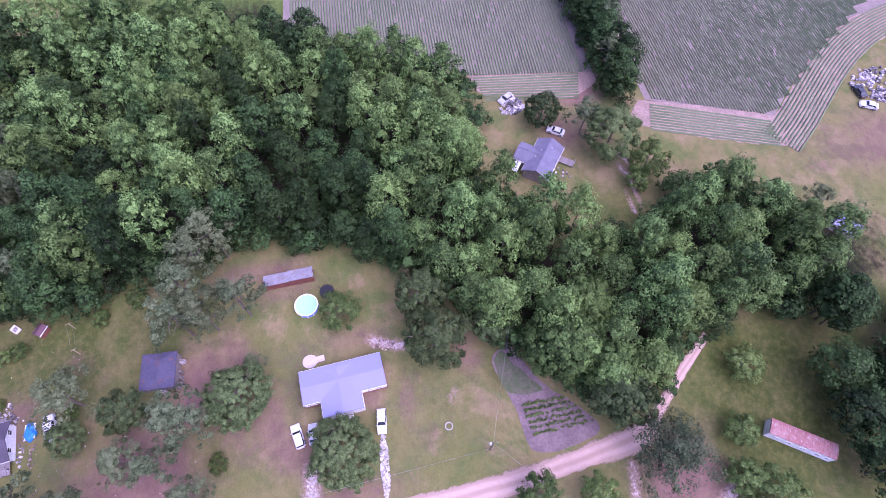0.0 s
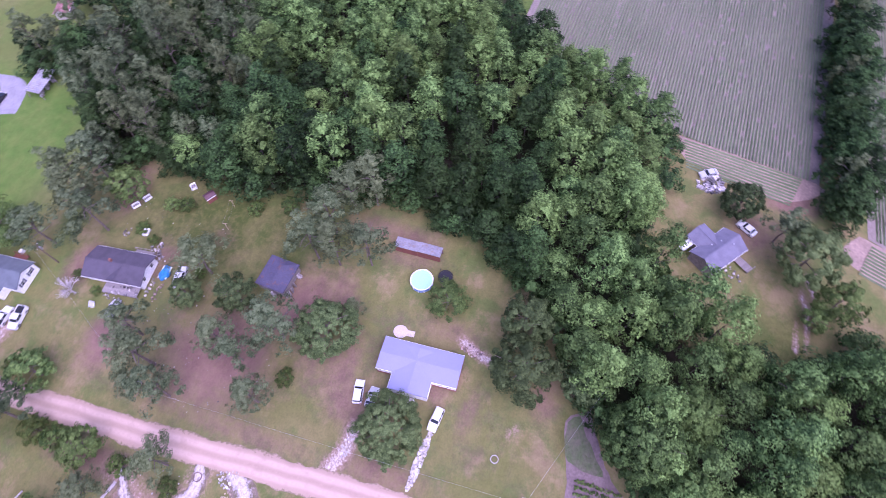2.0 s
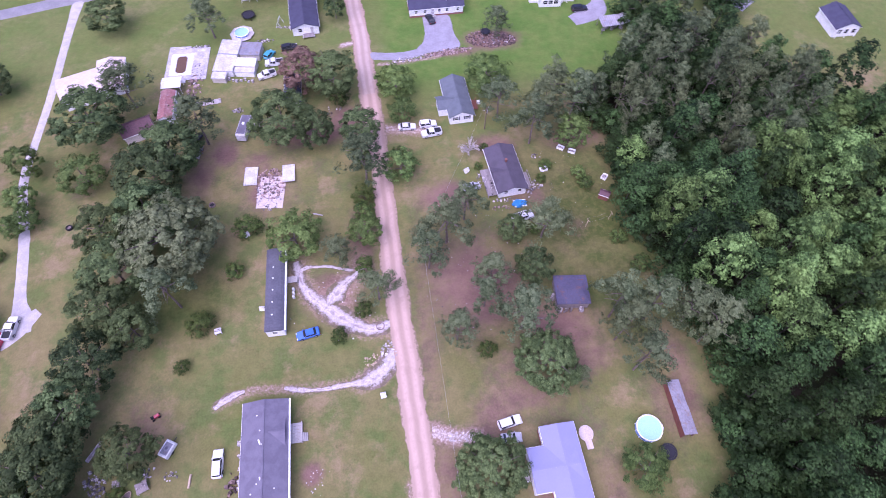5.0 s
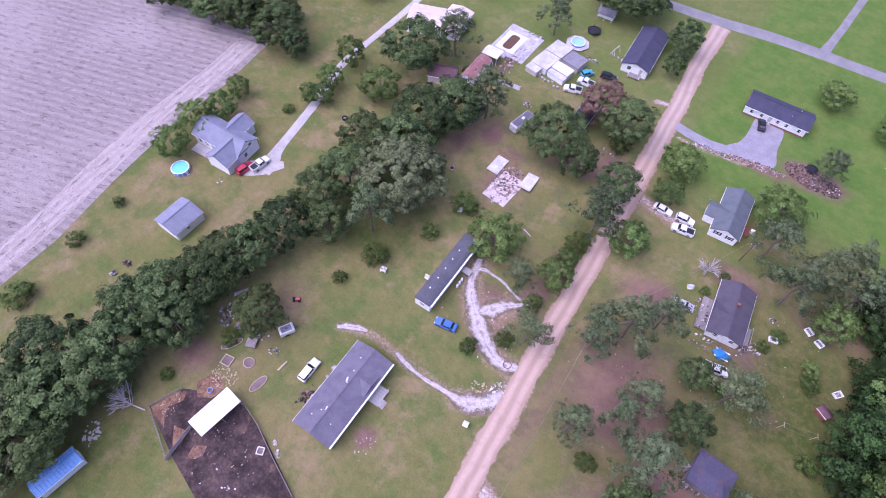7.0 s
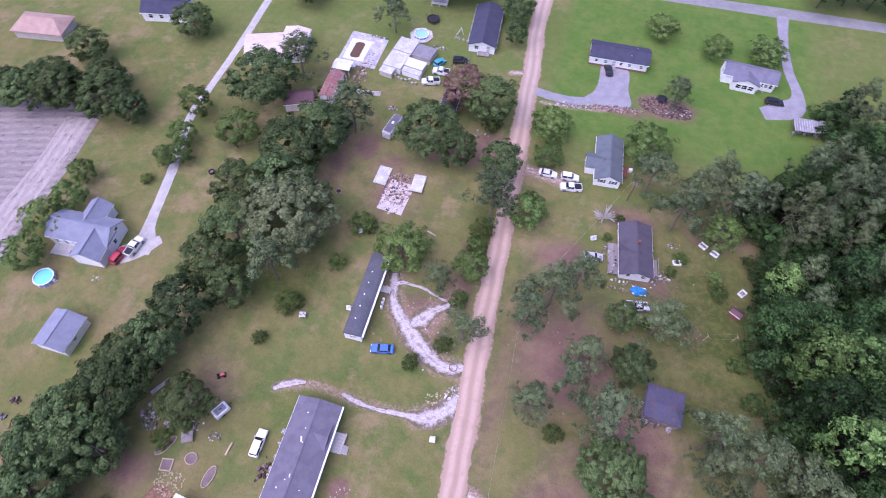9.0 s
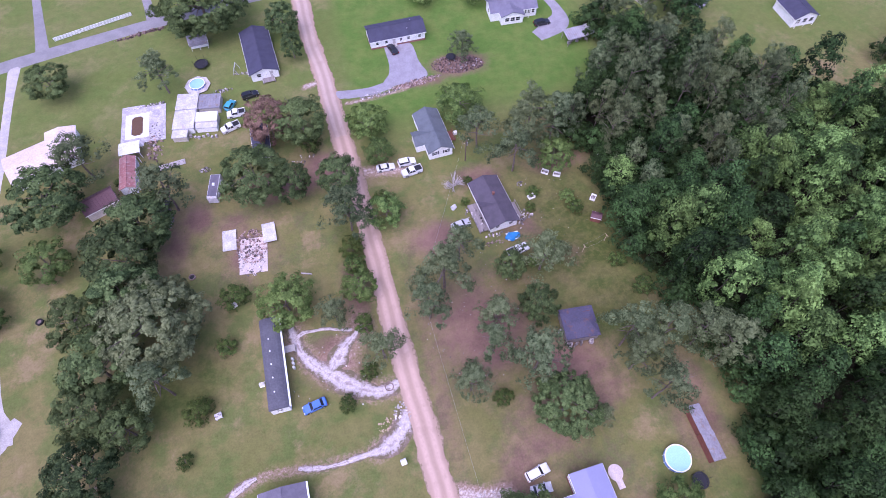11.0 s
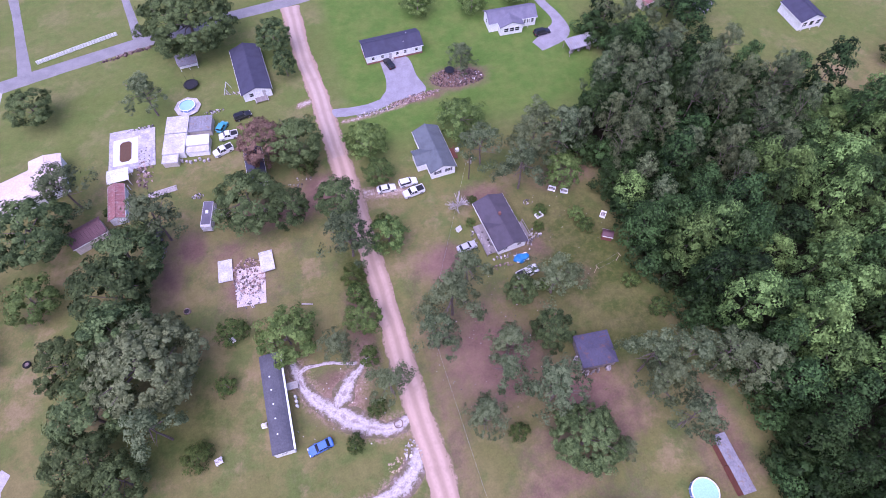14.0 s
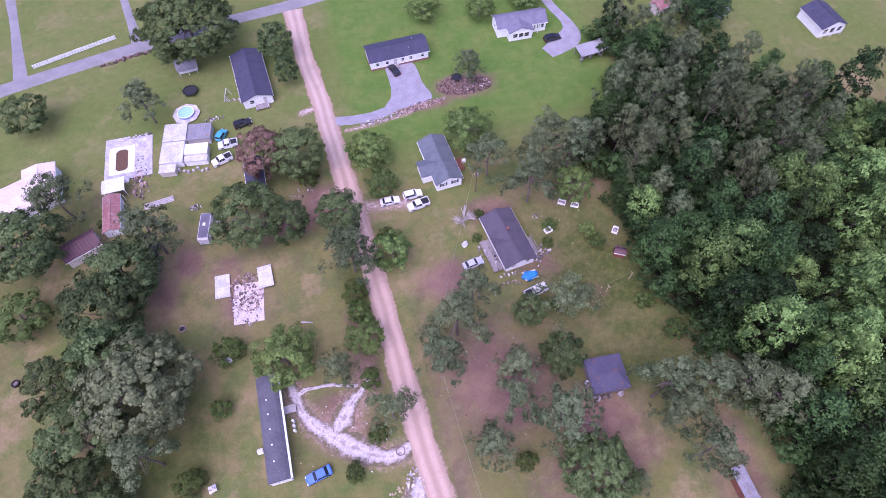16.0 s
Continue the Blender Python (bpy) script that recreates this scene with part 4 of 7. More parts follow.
plant(OAK[:1], [(-46.8, 74.1, 16, 9.9)], 1)
plant(OAK[2:], [(23, -17.5, 16, 7.6), (17, -25.5, 14, 5.6), (29.5, -24, 15, 6)], 25, "large round bright green tree at the edge of the woods")
plant(OAK[1:2], [(-35.7, 169.3, 16, 12), (25.7, 42.3, 10, 6.2), (12.2, 24.5, 8.5, 6.3), (79.8, -31, 9, 4.4)], 1)
STRIP = [(-52.3, 82.1, 14, 7.3), (-53.1, 91.8, 14, 8.2), (-50.1, 99.3, 14, 7.3), (-62.1, 79.9, 11, 5.7), (-56.9, 68.7, 13, 7), (-58.6, 60.8, 12, 6), (-52.9, 56.8, 10, 4.8),
         (-70, 110.5, 14, 8.3), (-60.6, 42.4, 12, 5.2), (-59, 50.4, 12, 5.8), (-62.1, 37.1, 12, 6), (-62.3, 31, 13, 6.5), (-60.5, 22.4, 12, 5.9), (-65.5, 25.6, 13, 6.6), (-67.7, 19.6, 13, 6)]
STRIP += [(-64.3, 13.8, 13, 6.3), (-65.1, 8, 13, 7), (-66.2, 1, 13, 7.6), (-69.8, -2.9, 13, 7.4), (-72.6, 4.7, 13, 7.4), (-63, -7, 12, 6.6), (-71, -11, 13, 7), (-66, -17, 13, 7), (-49.3, 33.3, 10, 5)]
plant(BROAD, STRIP, 2, "broadleaf tree in the dense hedgerow between two properties")
plant(BROAD, [(-25.7, 107.2, 13, 7.8), (-18, 104.1, 10, 4.8), (-13.8, 121.5, 12, 6.4), (-75.6, 151.5, 9, 5.6), (-14.8, 161.4, 10, 4.8), (-13.3, 151.3, 8, 3.2), (-7.3, 103.5, 10, 5),
              (-104.1, 95, 12, 7), (-97.9, 94.4, 9, 4.1), (-115.2, 93.7, 12, 6.3), (-124.1, 90.7, 11, 5.4), (29, 4.7, 13, 6.4), (29.4, -6.3, 11, 3.8), (38, 6.3, 13, 5.2), (68.5, -43.8, 13, 6.4)], 3)
plant(BROAD, [(24.6, 72.9, 7, 3.4), (27.1, 62.8, 9, 4.2), (12.8, -25.2, 12, 5.2), (9.8, -27.2, 11, 4.3), (-120.9, 110.7, 9, 5.2), (-120.6, 96.7, 10, 6.6), (-131, 92, 9, 5.5), (-141, 88, 10, 6), (-99.6, 128.4, 9, 5.6), (-110, 103, 9, 5)], 4)
plant(SMALL, [(25.4, 120, 9, 5.6), (-70.6, 96.5, 8, 5.2), (1.4, 92.7, 7, 4.2), (-7.4, 75.7, 7, 3.7), (-22.6, 75.4, 8, 5.8), (1.9, 119.4, 8, 4.8), (2.9, 110.7, 6, 3.5), (43.3, 88.6, 2.6, 1.8), (43.3, 99.3, 8, 4.4),
              (-84.1, 100.9, 9, 3.6), (-82.9, 91.6, 7, 3.2), (-83.8, 84, 6, 2.3), (-80.9, 86, 6, 3), (-97, 52.3, 8, 4.1), (-98.6, 61.2, 8, 4.2), (-97.2, 67.8, 7, 3.4), (-98.9, 74.7, 6, 2.8)], 5)
plant(SMALL, [(39.7, 22.2, 5.5, 4.1), (-8.6, -47.5, 7, 4.4), (-5.6, -43.5, 6, 3.4), (-0.8, -7.8, 8, 3.6), (-3, -17.5, 8, 3.3), (61, -50.3, 10, 4.2), (57.6, -47.4, 5, 2.7), (55.2, 165, 7, 5), (26.4, 167.3, 6.5, 4.4), (41.3, 163.1, 6.5, 3.9), (-121, 141.2, 8, 4), (13.6, -52.3, 5, 3.5), (2.2, -46.4, 5, 3)], 6)
plant(PINES, [(-45.9, 62.8, 13, 5), (-64.2, 120.9, 12, 6), (-44.9, 106.6, 13, 6), (-47.1, 145.8, 11, 5.4), (-6.9, 91.9, 13, 5.6), (-13.3, 70.8, 7, 3.6), (-5.4, 60.5, 9, 4.2), (27.1, 108.7, 11, 5.2), (31.5, 139.9, 8, 3.9), (10, 72.9, 13, 6.2),
              (5.5, 66.8, 12, 4.4), (9.7, 50.2, 9, 4), (16.1, 56.8, 9, 3.8), (31.1, 72.2, 11, 5.4), (22.7, 51.1, 13, 5.6), (14.6, 78.6, 11, 4.6)], 7, grow=1.15)
plant(PINES, [(41.3, 51.9, 15, 5.2), (47.6, 50.2, 15, 5.3), (41.2, 46.9, 14, 4.5), (43.2, 40.4, 14, 4.8), (54.3, 48.3, 15, 5.3), (57.7, 44.8, 15, 5), (33.5, 99.5, 13, 5.5), (36.5, 104, 14, 5), (44.8, 105.3, 15, 5.3), (40, 109, 15, 5.5),
              (74.8, -39.7, 10, 4.4), (17.9, 61.9, 9, 4.4), (31.6, 38.8, 7, 2.2)], 8, grow=1.12)
plant([pine(75, 13, 7.8, 88)], [(0.6, -31.4, 13, 7.8)], 22)
plant(SHRUB, [(-12.6, 118, 5, 2.6), (-7.6, 86.4, 4, 2.4), (-7.6, 81.7, 4, 2.3), (-33.3, 80.2, 3.6, 2.9), (15.3, 47, 3, 1.7), (-35.2, 69.7, 3, 2), (-41.1, 57.8, 3.5, 2.6), (-13.7, 52.9, 2.6, 1.6),
              (44.3, 85.4, 2.6, 1.8), (-85.7, 78.3, 2, 1.4), (-94.3, 23.1, 2.6, 1.8), (-95.3, 34.9, 2, 1.3), (-91.7, 8.2, 3.5, 2.9), (-43.8, 49.5, 2.4, 1.4), (-56, 14.9, 2, 1.3), (37.3, -19.8, 4, 2.4), (99.6, 163, 5, 3)], 9)
plant(SHRUB, [(30, 74, 1.8, 1.2), (36, 92, 1.8, 1.4), (20, 93, 1.6, 1.1), (-58, 117, 2, 1.2), (-52, 27, 2.4, 1.8), (34, 88, 2, 1.3), (48, 70, 2.5, 1.8), (51, 63, 3, 2), (-7.4, 97, 4, 2.2), (-8, 68, 3.4, 2), (-8.6, 58, 3, 1.7), (1, 98, 3, 2), (22, 98.5, 1.8, 1.2)], 10)
plant(BRONZE, [(-21.3, 123.6, 12, 5.8)], 11)

# closed woodland to the east and the belt towards the south
rng = np.random.default_rng(5)
spots = []
for n in range(26000):
    x, y = rng.uniform(10, 140), rng.uniform(-96, 151)
    if inside(np.array(x), np.array(y), WOODS) and all((x - a) ** 2 + (y - b) ** 2 > 5.4**2 for a, b, *_ in spots):
        spots.append((x, y, rng.uniform(11, 23), rng.uniform(3.6, 4.8)))
# the paler, yellower kinds stand in the south and deep in the wood
sunny = lambda x, y: y < 8 + 7 * math.sin(x)
deep = lambda x, y: x > 76 + 6 * math.sin(y * 0.7)
pineland = lambda x, y: y > 86 + 5 * math.sin(x * 0.4) and x < 102
plant(FOREST + BRIGHT[:1], [s for s in spots if not sunny(*s[:2]) and not deep(*s[:2]) and not pineland(*s[:2])], 12)
plant(FOREST[:1] + BRIGHT[:3], [s for s in spots if deep(*s[:2]) and not sunny(*s[:2]) and not pineland(*s[:2])], 29)
plant(PINES + FOREST[:1] + PINES[1:], [(x, y, 0.8 * h + 4, r * 0.95) for x, y, h, r in spots if pineland(x, y)], 23, "tall grey-green pine among close-standing woodland trees")
plant(BRIGHT, [s for s in spots if sunny(*s[:2]) and not pineland(*s[:2])], 19)
under = [(x, y) for x, y in zip(rng.uniform(45, 102, 400), rng.uniform(84, 145, 400)) if inside(np.array(x), np.array(y), WOODS)][:85]
plant(SAPLING, [(x, y, 7.5 + 2.5 * math.sin(x * 3), 3.5 + 0.6 * math.cos(y * 2)) for x, y in under], 28, "young dark tree under tall pines")
# leafy margin, foliage down to the ground
edge = smooth_line(WOODS + WOODS[:1], 3.6)
plant(SAPLING, [(x + 2.2 * math.sin(i * 2.3) + 1.5, y + 1.6 * math.cos(i * 1.7), 5 + 2.5 * abs(math.sin(i * 1.3)), 2.6 + 1.1 * abs(math.cos(i * 2.1))) for i, (x, y) in enumerate(edge)], 18, "leafy sapling at the edge of the woods")
inner = [(x, y) for x, y in zip(rng.uniform(20, 130, 260), rng.uniform(-85, 140, 260)) if inside(np.array(x), np.array(y), WOODS)][:50]
plant(SAPLING, [(x, y, 9 + 2 * math.sin(x), 3.9 + 0.6 * math.cos(y)) for x, y in inner], 20, "young dark tree under the woodland canopy")
plant(FOREST, [(-14 + 9 * math.sin(i * 2.1) - (i % 3) * 6, -76 - (i * 5.3) % 34, 14 + (i * 3.7) % 6, 4.8 + (i % 3) * 0.6) for i in range(16)], 13)
plant(FOREST, [(2 + (i * 4.7) % 20, -71 - (i * 6.1) % 24, 13 + (i * 2.3) % 5, 5 + (i % 2) * 0.6) for i in range(16)] + [(-4, -67, 13, 5), (1, -66, 12, 4.8), (-9, -66, 14, 5.2), (9, -66.5, 13, 5)], 14)
plant(PINES, [(44, -82, 9, 4), (49.5, -65, 12, 5)], 24)
plant(FOREST[1:] + PINES[:1], [(84 + i * 2.5, -52.5 + 1.6 * math.sin(i * 2.6), 11.5 + (i * 1.7) % 4, 4.2) for i in range(46)], 15, "dark tree in the close row dividing two crop fields")
plant(SAPLING, [(83 + i * 2.7, -52.5 + 2.4 * math.sin(i * 1.9), 6.0, 3.2) for i in range(24)], 21, "young tree in the row dividing two crop fields")
plant(FOREST, [(95, 146, 12, 5), (99, 150, 11, 5), (102, 144, 10, 4.5), (96, 139, 13, 5), (103, 151.5, 7, 3)], 26, "dark tree in a clump before far lawns")
plant(SAPLING, [(144 + i * 3.4, 112 + i * 1.6, 7, 3.2) for i in range(7)], 27, "dark tree in a far hedgerow")
plant(FOREST, [(72 + i * 7.5, 196 + 4 * math.sin(i), 15, 6.5) for i in range(16)], 16, "far tree beyond the paved road")
plant(SAPLING, [(56 + (i * 5.9) % 10, 58 - i * 4.1, 4 + (i % 3), 2.4) for i in range(12)], 17, "young leafy tree at the edge of the woods")


def bare_tree(x, y, h, r, seed, lying=False):
    rng = np.random.default_rng(seed)
    root = thing("dead_tree", x, y, 0, "bleached leafless dead tree lying on the grass" if lying else "small leafless grey tree on the lawn", "tree")
    geo, twigs = Geo(), Geo()
    geo.tube((0, 0, 0), (0, 0, h * 0.55), 0.12, 0.07)
    for k in range(22):
        a = Vector((0, 0, h * rng.uniform(0.32, 0.58)))
        d = Vector((rng.normal(), rng.normal(), rng.uniform(0.4, 1.3))).normalized()
        b = a + d * r * rng.uniform(0.5, 0.9)
        geo.tube(a, b, 0.06, 0.03, 5)
        for _ in range(5):
            e = b + (d + Vector(rng.normal(0, 0.5, 3))).normalized() * r * 0.45
            twigs.tube(a.lerp(b, rng.uniform(0.4, 1)), e, 0.05, 0.025, 4)
    part("trunk", geo, DEAD_WOOD, root)
    part("branchwork", twigs, DEAD_WOOD, root)
    if lying:
        root.matrix_basis = pose(x, y, 0.4, 0, 80, 196)
    return root


bare_tree(18.2, 97.2, 4, 2.4, 3)
bare_tree(-54.2, 8.0, 7.0, 3.4, 5, True)


# ---- buildings ----
def wall_mesh(L, W, h, rise, z0=0.0):
    """Four walls with gable ends, ridge along x, as a closed solid."""
    pent = [(-W / 2, z0), (W / 2, z0), (W / 2, h), (0, h + rise), (-W / 2, h)]
    return Geo().prism(pent, "x", -L / 2, L / 2)


def roof_slabs(L, W, h, rise, over=0.35, t=0.14, hip=0.0):
    """Two slopes with thickness and eaves; hip pulls the ridge in at both ends."""
    geo = Geo()
    k = rise / (W / 2)
    hw, hl = W / 2 + over, L / 2 + over
    for s in (-1, 1):
        eave, ridge = h - over * k, h + rise
        top = [(-hl, s * hw, eave + t), (hl, s * hw, eave + t), (hl - hip, 0, ridge + t), (-hl + hip, 0, ridge + t)]
        low = [(x, y, z - t) for x, y, z in top]
        geo.add(top + low, [(0, 1, 2, 3), (7, 6, 5, 4), (0, 4, 5, 1), (1, 5, 6, 2), (2, 6, 7, 3), (3, 7, 4, 0)])
    if hip:
        for s in (-1, 1):
            e = h - over * k
            top = [(s * hl, -hw, e + t), (s * hl, hw, e + t), (s * (hl - hip), 0, h + rise + t)]
            geo.add(top + [(x, y, z - t) for x, y, z in top], [(0, 1, 2), (5, 4, 3), (0, 3, 4, 1), (1, 4, 5, 2), (2, 5, 3, 0)])
    return geo


def roof_ribs(L, W, h, rise, over=0.35, t=0.14, gap=0.62):
    """Standing seams down both slopes."""
    geo = Geo()
    k = rise / (W / 2)
    for x in np.arange(-L / 2 - over + 0.2, L / 2 + over, gap):
        for s in (-1, 1):
            a, b = (x, s * (W / 2 + over), h - over * k + t), (x, 0.02 * s, h + rise + t)
            geo.add([(a[0] - 0.05, a[1], a[2]), (a[0] + 0.05, a[1], a[2]), (b[0] + 0.05, b[1], b[2]), (b[0] - 0.05, b[1], b[2])] +
                    [(a[0], a[1], a[2] + 0.06), (b[0], b[1], b[2] + 0.06)], [(0, 4, 5, 3), (4, 1, 2, 5), (0, 1, 4), (3, 5, 2)])
    return geo


def fascia(L, W, h, rise, over, s):
    """A white gutter along one eave."""
    geo = Geo()
    k = rise / (W / 2)
    hw, hl, e = W / 2 + over, L / 2 + over, h - over * k
    geo.box(0, s * (hw + 0.03), e - 0.10, 2 * hl, 0.07, 0.17)
    return geo


def window(parent, side, u, z, w, h, L, W, shutters=False, door=False):
    """A framed window or door on side +x, -x, +y or -y of a block, u along the wall."""
    turn = {"+y": 180, "-y": 0, "+x": 90, "-x": -90}[side]
    d = (W if side[1] == "y" else L) / 2
    m = pose(0, 0, 0, 0, 0, turn) @ pose(u, -d, z)
    geo = Geo()
    for x, zz, sx, sz in ((-w / 2, 0, 0.09, h), (w / 2, 0, 0.09, h), (0, 0, w, 0.09), (0, h - 0.09, w, 0.09), (0, h * 0.48, w, 0.06)):
        geo.box(x, -0.03, zz, sx, 0.10, sz)
    ob = part("door" if door else "window", geo, TRIM, parent)
    ob.matrix_basis = m
    pane = part("panel" if door else "pane", Geo().box(0, -0.02, 0.05, w - 0.06, 0.06, h - 0.1), DOOR_PAINT if door else GLASS, ob)
    if shutters:
        for s in (-1, 1):
            part("shutter", Geo().box(s * (w / 2 + 0.24), -0.03, 0, 0.34, 0.07, h), SHINGLE_NAVY, ob)
    return ob


def vents(parent, L, W, h, rise, spots, t=0.14):
    """Pipe stacks and caps on the slopes, at rows of x, y."""
    for x, y in spots:
        z = h + rise * (1 - abs(y) / (W / 2)) + t
        geo = Geo().tube((x, y, z - 0.1), (x, y, z + 0.26), 0.07, 0.07, 8)
        geo.disc(x, y, z + 0.22, 0.13, 0.13, 0.07, 8)
        part("roof_vent", geo, STEEL, parent)


def skirt(parent, L, W, z=0.5):
    geo = Geo()
    for s in (-1, 1):
        geo.box(0, s * (W / 2 + 0.02), -0.25, L + 0.1, 0.06, z + 0.25)
        geo.box(s * (L / 2 + 0.02), 0, -0.25, 0.06, W + 0.1, z + 0.25)
    part("foundation_skirt", geo, BRICK_RED, parent)


def block(parent, L, W, h, rise, roof, wall=None, over=0.35, hip=0.0, ribs=None, at=None, names=("wall", "roof")):
    """Walls, roof, fascia and seams under a house or a wing of it."""
    wall = wall or SIDING
    made = []
    for name, geo, mat in ((names[0], wall_mesh(L, W, h, rise if not hip else 0.02, -0.3), wall), (names[1], roof_slabs(L, W, h, rise, over, hip=hip), roof)):
        made.append(part(name, geo, mat, parent))
    if not hip:
        for s in (-1, 1):
            made.append(part("gutter", fascia(L, W, h, rise, over, s), TRIM, parent))
    cap = Geo().box(0, 0, h + rise + 0.10, L + 2 * over - 2 * hip, 0.34, 0.09)
    made.append(part("ridge_cap", cap, roof, made[1]))
    if ribs:
        made.append(part("roof_seams", roof_ribs(L, W, h, rise, over, gap=ribs), roof, made[1]))
    if at is not None:
        for ob in made[:2] + [o for o in made[2:] if o.name.startswith("gutter")]:
            ob.matrix_basis = at
    return made


def posts(parent, rows, h, size=0.12, material=None, name="post", z=0.0):
    for x, y in rows:
        part(name, Geo().box(x, y, z, size, size, h), material or TRIM, parent)


def deck(parent, x, y, sx, sy, z, material=None, boards=0.3, rail=False, name="deck"):
    """Boards on a frame, each board apart."""
    low = Geo()
    for a in (-1, 1):
        for b in (-1, 1):
            low.box(x + a * (sx / 2 - 0.1), y + b * (sy / 2 - 0.1), -0.3, 0.14, 0.14, z + 0.24)
    low.box(x, y - sy / 2 + 0.05, z - 0.22, sx, 0.06, 0.16).box(x, y + sy / 2 - 0.05, z - 0.22, sx, 0.06, 0.16)
    ob = part(name, low, material or WOOD_GREY, parent)
    me = Geo().box(0, 0, 0, boards - 0.03, sy, 0.05).mesh("board", material or WOOD_GREY)
    for k in np.arange(-sx / 2 + boards / 2, sx / 2, boards):
        bd = new("board", me)
        bd.parent = ob
        bd.matrix_basis = pose(x + k, y, z - 0.05)
    if rail:
        r = Geo()
        for a in np.linspace(-sx / 2, sx / 2, max(int(sx / 1.2), 2)):
            r.box(x + a, y - sy / 2, z, 0.08, 0.08, 0.9)
        r.box(x, y - sy / 2, z + 0.86, sx, 0.1, 0.06)
        part("railing", r, material or WOOD_GREY, ob)
    return ob


def steps(parent, x, y, yaw, w, z, material=None):
    geo = Geo()
    n = max(int(z / 0.18), 1)
    for i in range(n):
        geo.box(0, -0.3 * i, -0.25, w, 0.34, z - 0.18 * i + 0.25)
    ob = part("steps", geo, material or CONCRETE, parent)
    ob.matrix_basis = pose(x, y, 0, 0, 0, yaw)


# long grey-roofed manufactured house
h1 = thing("double_wide_house", -26.7, 31.4, 91.5, "long manufactured house with grey shingle roof and white walls", "house")
block(h1, 17.9, 7.6, 2.9, 1.15, SHINGLE_GREY)
block(h1, 3.6, 5.2, 2.9, 0.85, SHINGLE_GREY, at=pose(3.4, -1.55, 0.02, 0, 0, 90), names=("cross_gable", "gable_roof"))
for u in (-6.5, -3.5, -0.5, 6.2):
    window(h1, "-y", u, 1.2, 1.1, 1.2, 17.9, 7.6)
window(h1, "-y", 3.4, 0.7, 0.95, 2.05, 17.9, 7.6, door=True)
for u in (-5, 0, 5):
    window(h1, "+y", u, 1.2, 1.0, 1.1, 17.9, 7.6)
vents(h1, 17.9, 7.6, 2.9, 1.15, [(6.5, 1.2), (3.8, 0.6), (1.4, 0.25), (-5.0, 0.9), (-6.5, 1.9), (-6, -2)])
part("roof_hatch", Geo().box(1.9, 0.7, 3.75, 0.9, 0.25, 0.28, 20), TRIM, h1)
part("roof_hatch", Geo().box(-4.3, 0.3, 3.85, 0.7, 0.25, 0.25, 20), TRIM, h1)
deck(h1, 3.4, -5.0, 3.6, 2.3, 0.7, CONCRETE, 0.6, True, "porch")
steps(h1, 2.6, -6.3, 0, 1.5, 0.55)
for i in range(9):
    part("planter" if i % 2 else "storage_tub", Geo().box(-4.8 + i * 1.1, 4.85 + 0.4 * math.sin(i * 3), -0.1, 0.6 + 0.25 * math.sin(i * 2), 0.6, 0.65 + 0.3 * math.cos(i), i * 25), SCRAP, h1)

part("gutter", Geo().box(0, -4.28, 2.72, 18.5, 0.36, 0.16), TRIM, h1)

# single-wide with bowed dark roof
h2 = thing("single_wide_trailer_house", -26.3, 63.7, 91.3, "narrow white mobile home with bowed dark roof", "house")
part("wall", Geo().box(0, 0, -0.2, 18.4, 3.55, 3.0), SIDING, h2)
bow = [(-1.92, 2.78), (-1.9, 2.94), (-1.3, 3.20), (-0.6, 3.34), (0, 3.38), (0.6, 3.34), (1.3, 3.20), (1.9, 2.94), (1.92, 2.78)]
roof2 = part("roof", Geo().prism(bow, "x", -9.35, 9.35), METAL_DARK, h2)
for x in np.arange(-9, 9.2, 1.2):
    part("roof_seam", Geo().prism([(-1.9, 2.95), (-1.3, 3.225), (-0.6, 3.365), (0, 3.405), (0.6, 3.365), (1.3, 3.225), (1.9, 2.95)], "x", x - 0.05, x + 0.05), METAL_DARK, roof2)
part("gutter", Geo().box(0, -2.08, 2.62, 18.6, 0.38, 0.18), TRIM, h2)
for x in (-6.0, -3.2, -0.5, 2.2, 4.8):
    part("roof_vent", Geo().disc(x, 0.35, 3.34, 0.15, 0.15, 0.14, 8), TRIM, h2)
for u in (-7, -4, -1, 5, 7.5):
    window(h2, "-y", u, 1.2, 0.9, 1.1, 18.4, 3.55)
window(h2, "-y", 2.8, 0.75, 0.9, 2, 18.4, 3.55, door=True)
window(h2, "-x", 0, 1.3, 1.2, 1.0, 18.4, 3.55)
deck(h2, 2.9, -2.9, 1.5, 2.3, 0.7, CONCRETE, 0.5, False, "porch")

# L-shaped house under a lavender metal roof
h3 = thing("l_shaped_house", 25.75, 23.3, 93.2, "white house with lavender-blue metal roof and brick skirt", "house")
block(h3, 15.5, 6.2, 2.75, 0.32, METAL_BLUE, over=0.12)
block(h3, 8.6, 7.4, 2.75, 0.30, METAL_BLUE, over=0.12, at=pose(0.75, 1.95, 0.0, 0, 0, 90), names=("wing_wall", "wing_roof"))
skirt(h3, 15.5, 6.2, 0.75)
sk = Geo().box(0.75, 4.5, -0.2, 7.2, 3.2, 0.9)
part("wing_skirt", sk, BRICK_RED, h3)
for u in (-6.3, -4.6, 5.6, 6.9):
    window(h3, "+y", -u, 1.3, 0.95, 1.1, 15.5, 6.2)
steps(h3, 0.2, 6.7, 180, 1.3, 0.8)
posts(h3, [(-0.6, 6.9), (1.0, 6.9)], 1.7, 0.12)
for x in (-0.6, 1.0):
    part("handrail", Geo().box(x, 7.2, 0.9, 0.1, 1.6, 0.1), TRIM, h3)
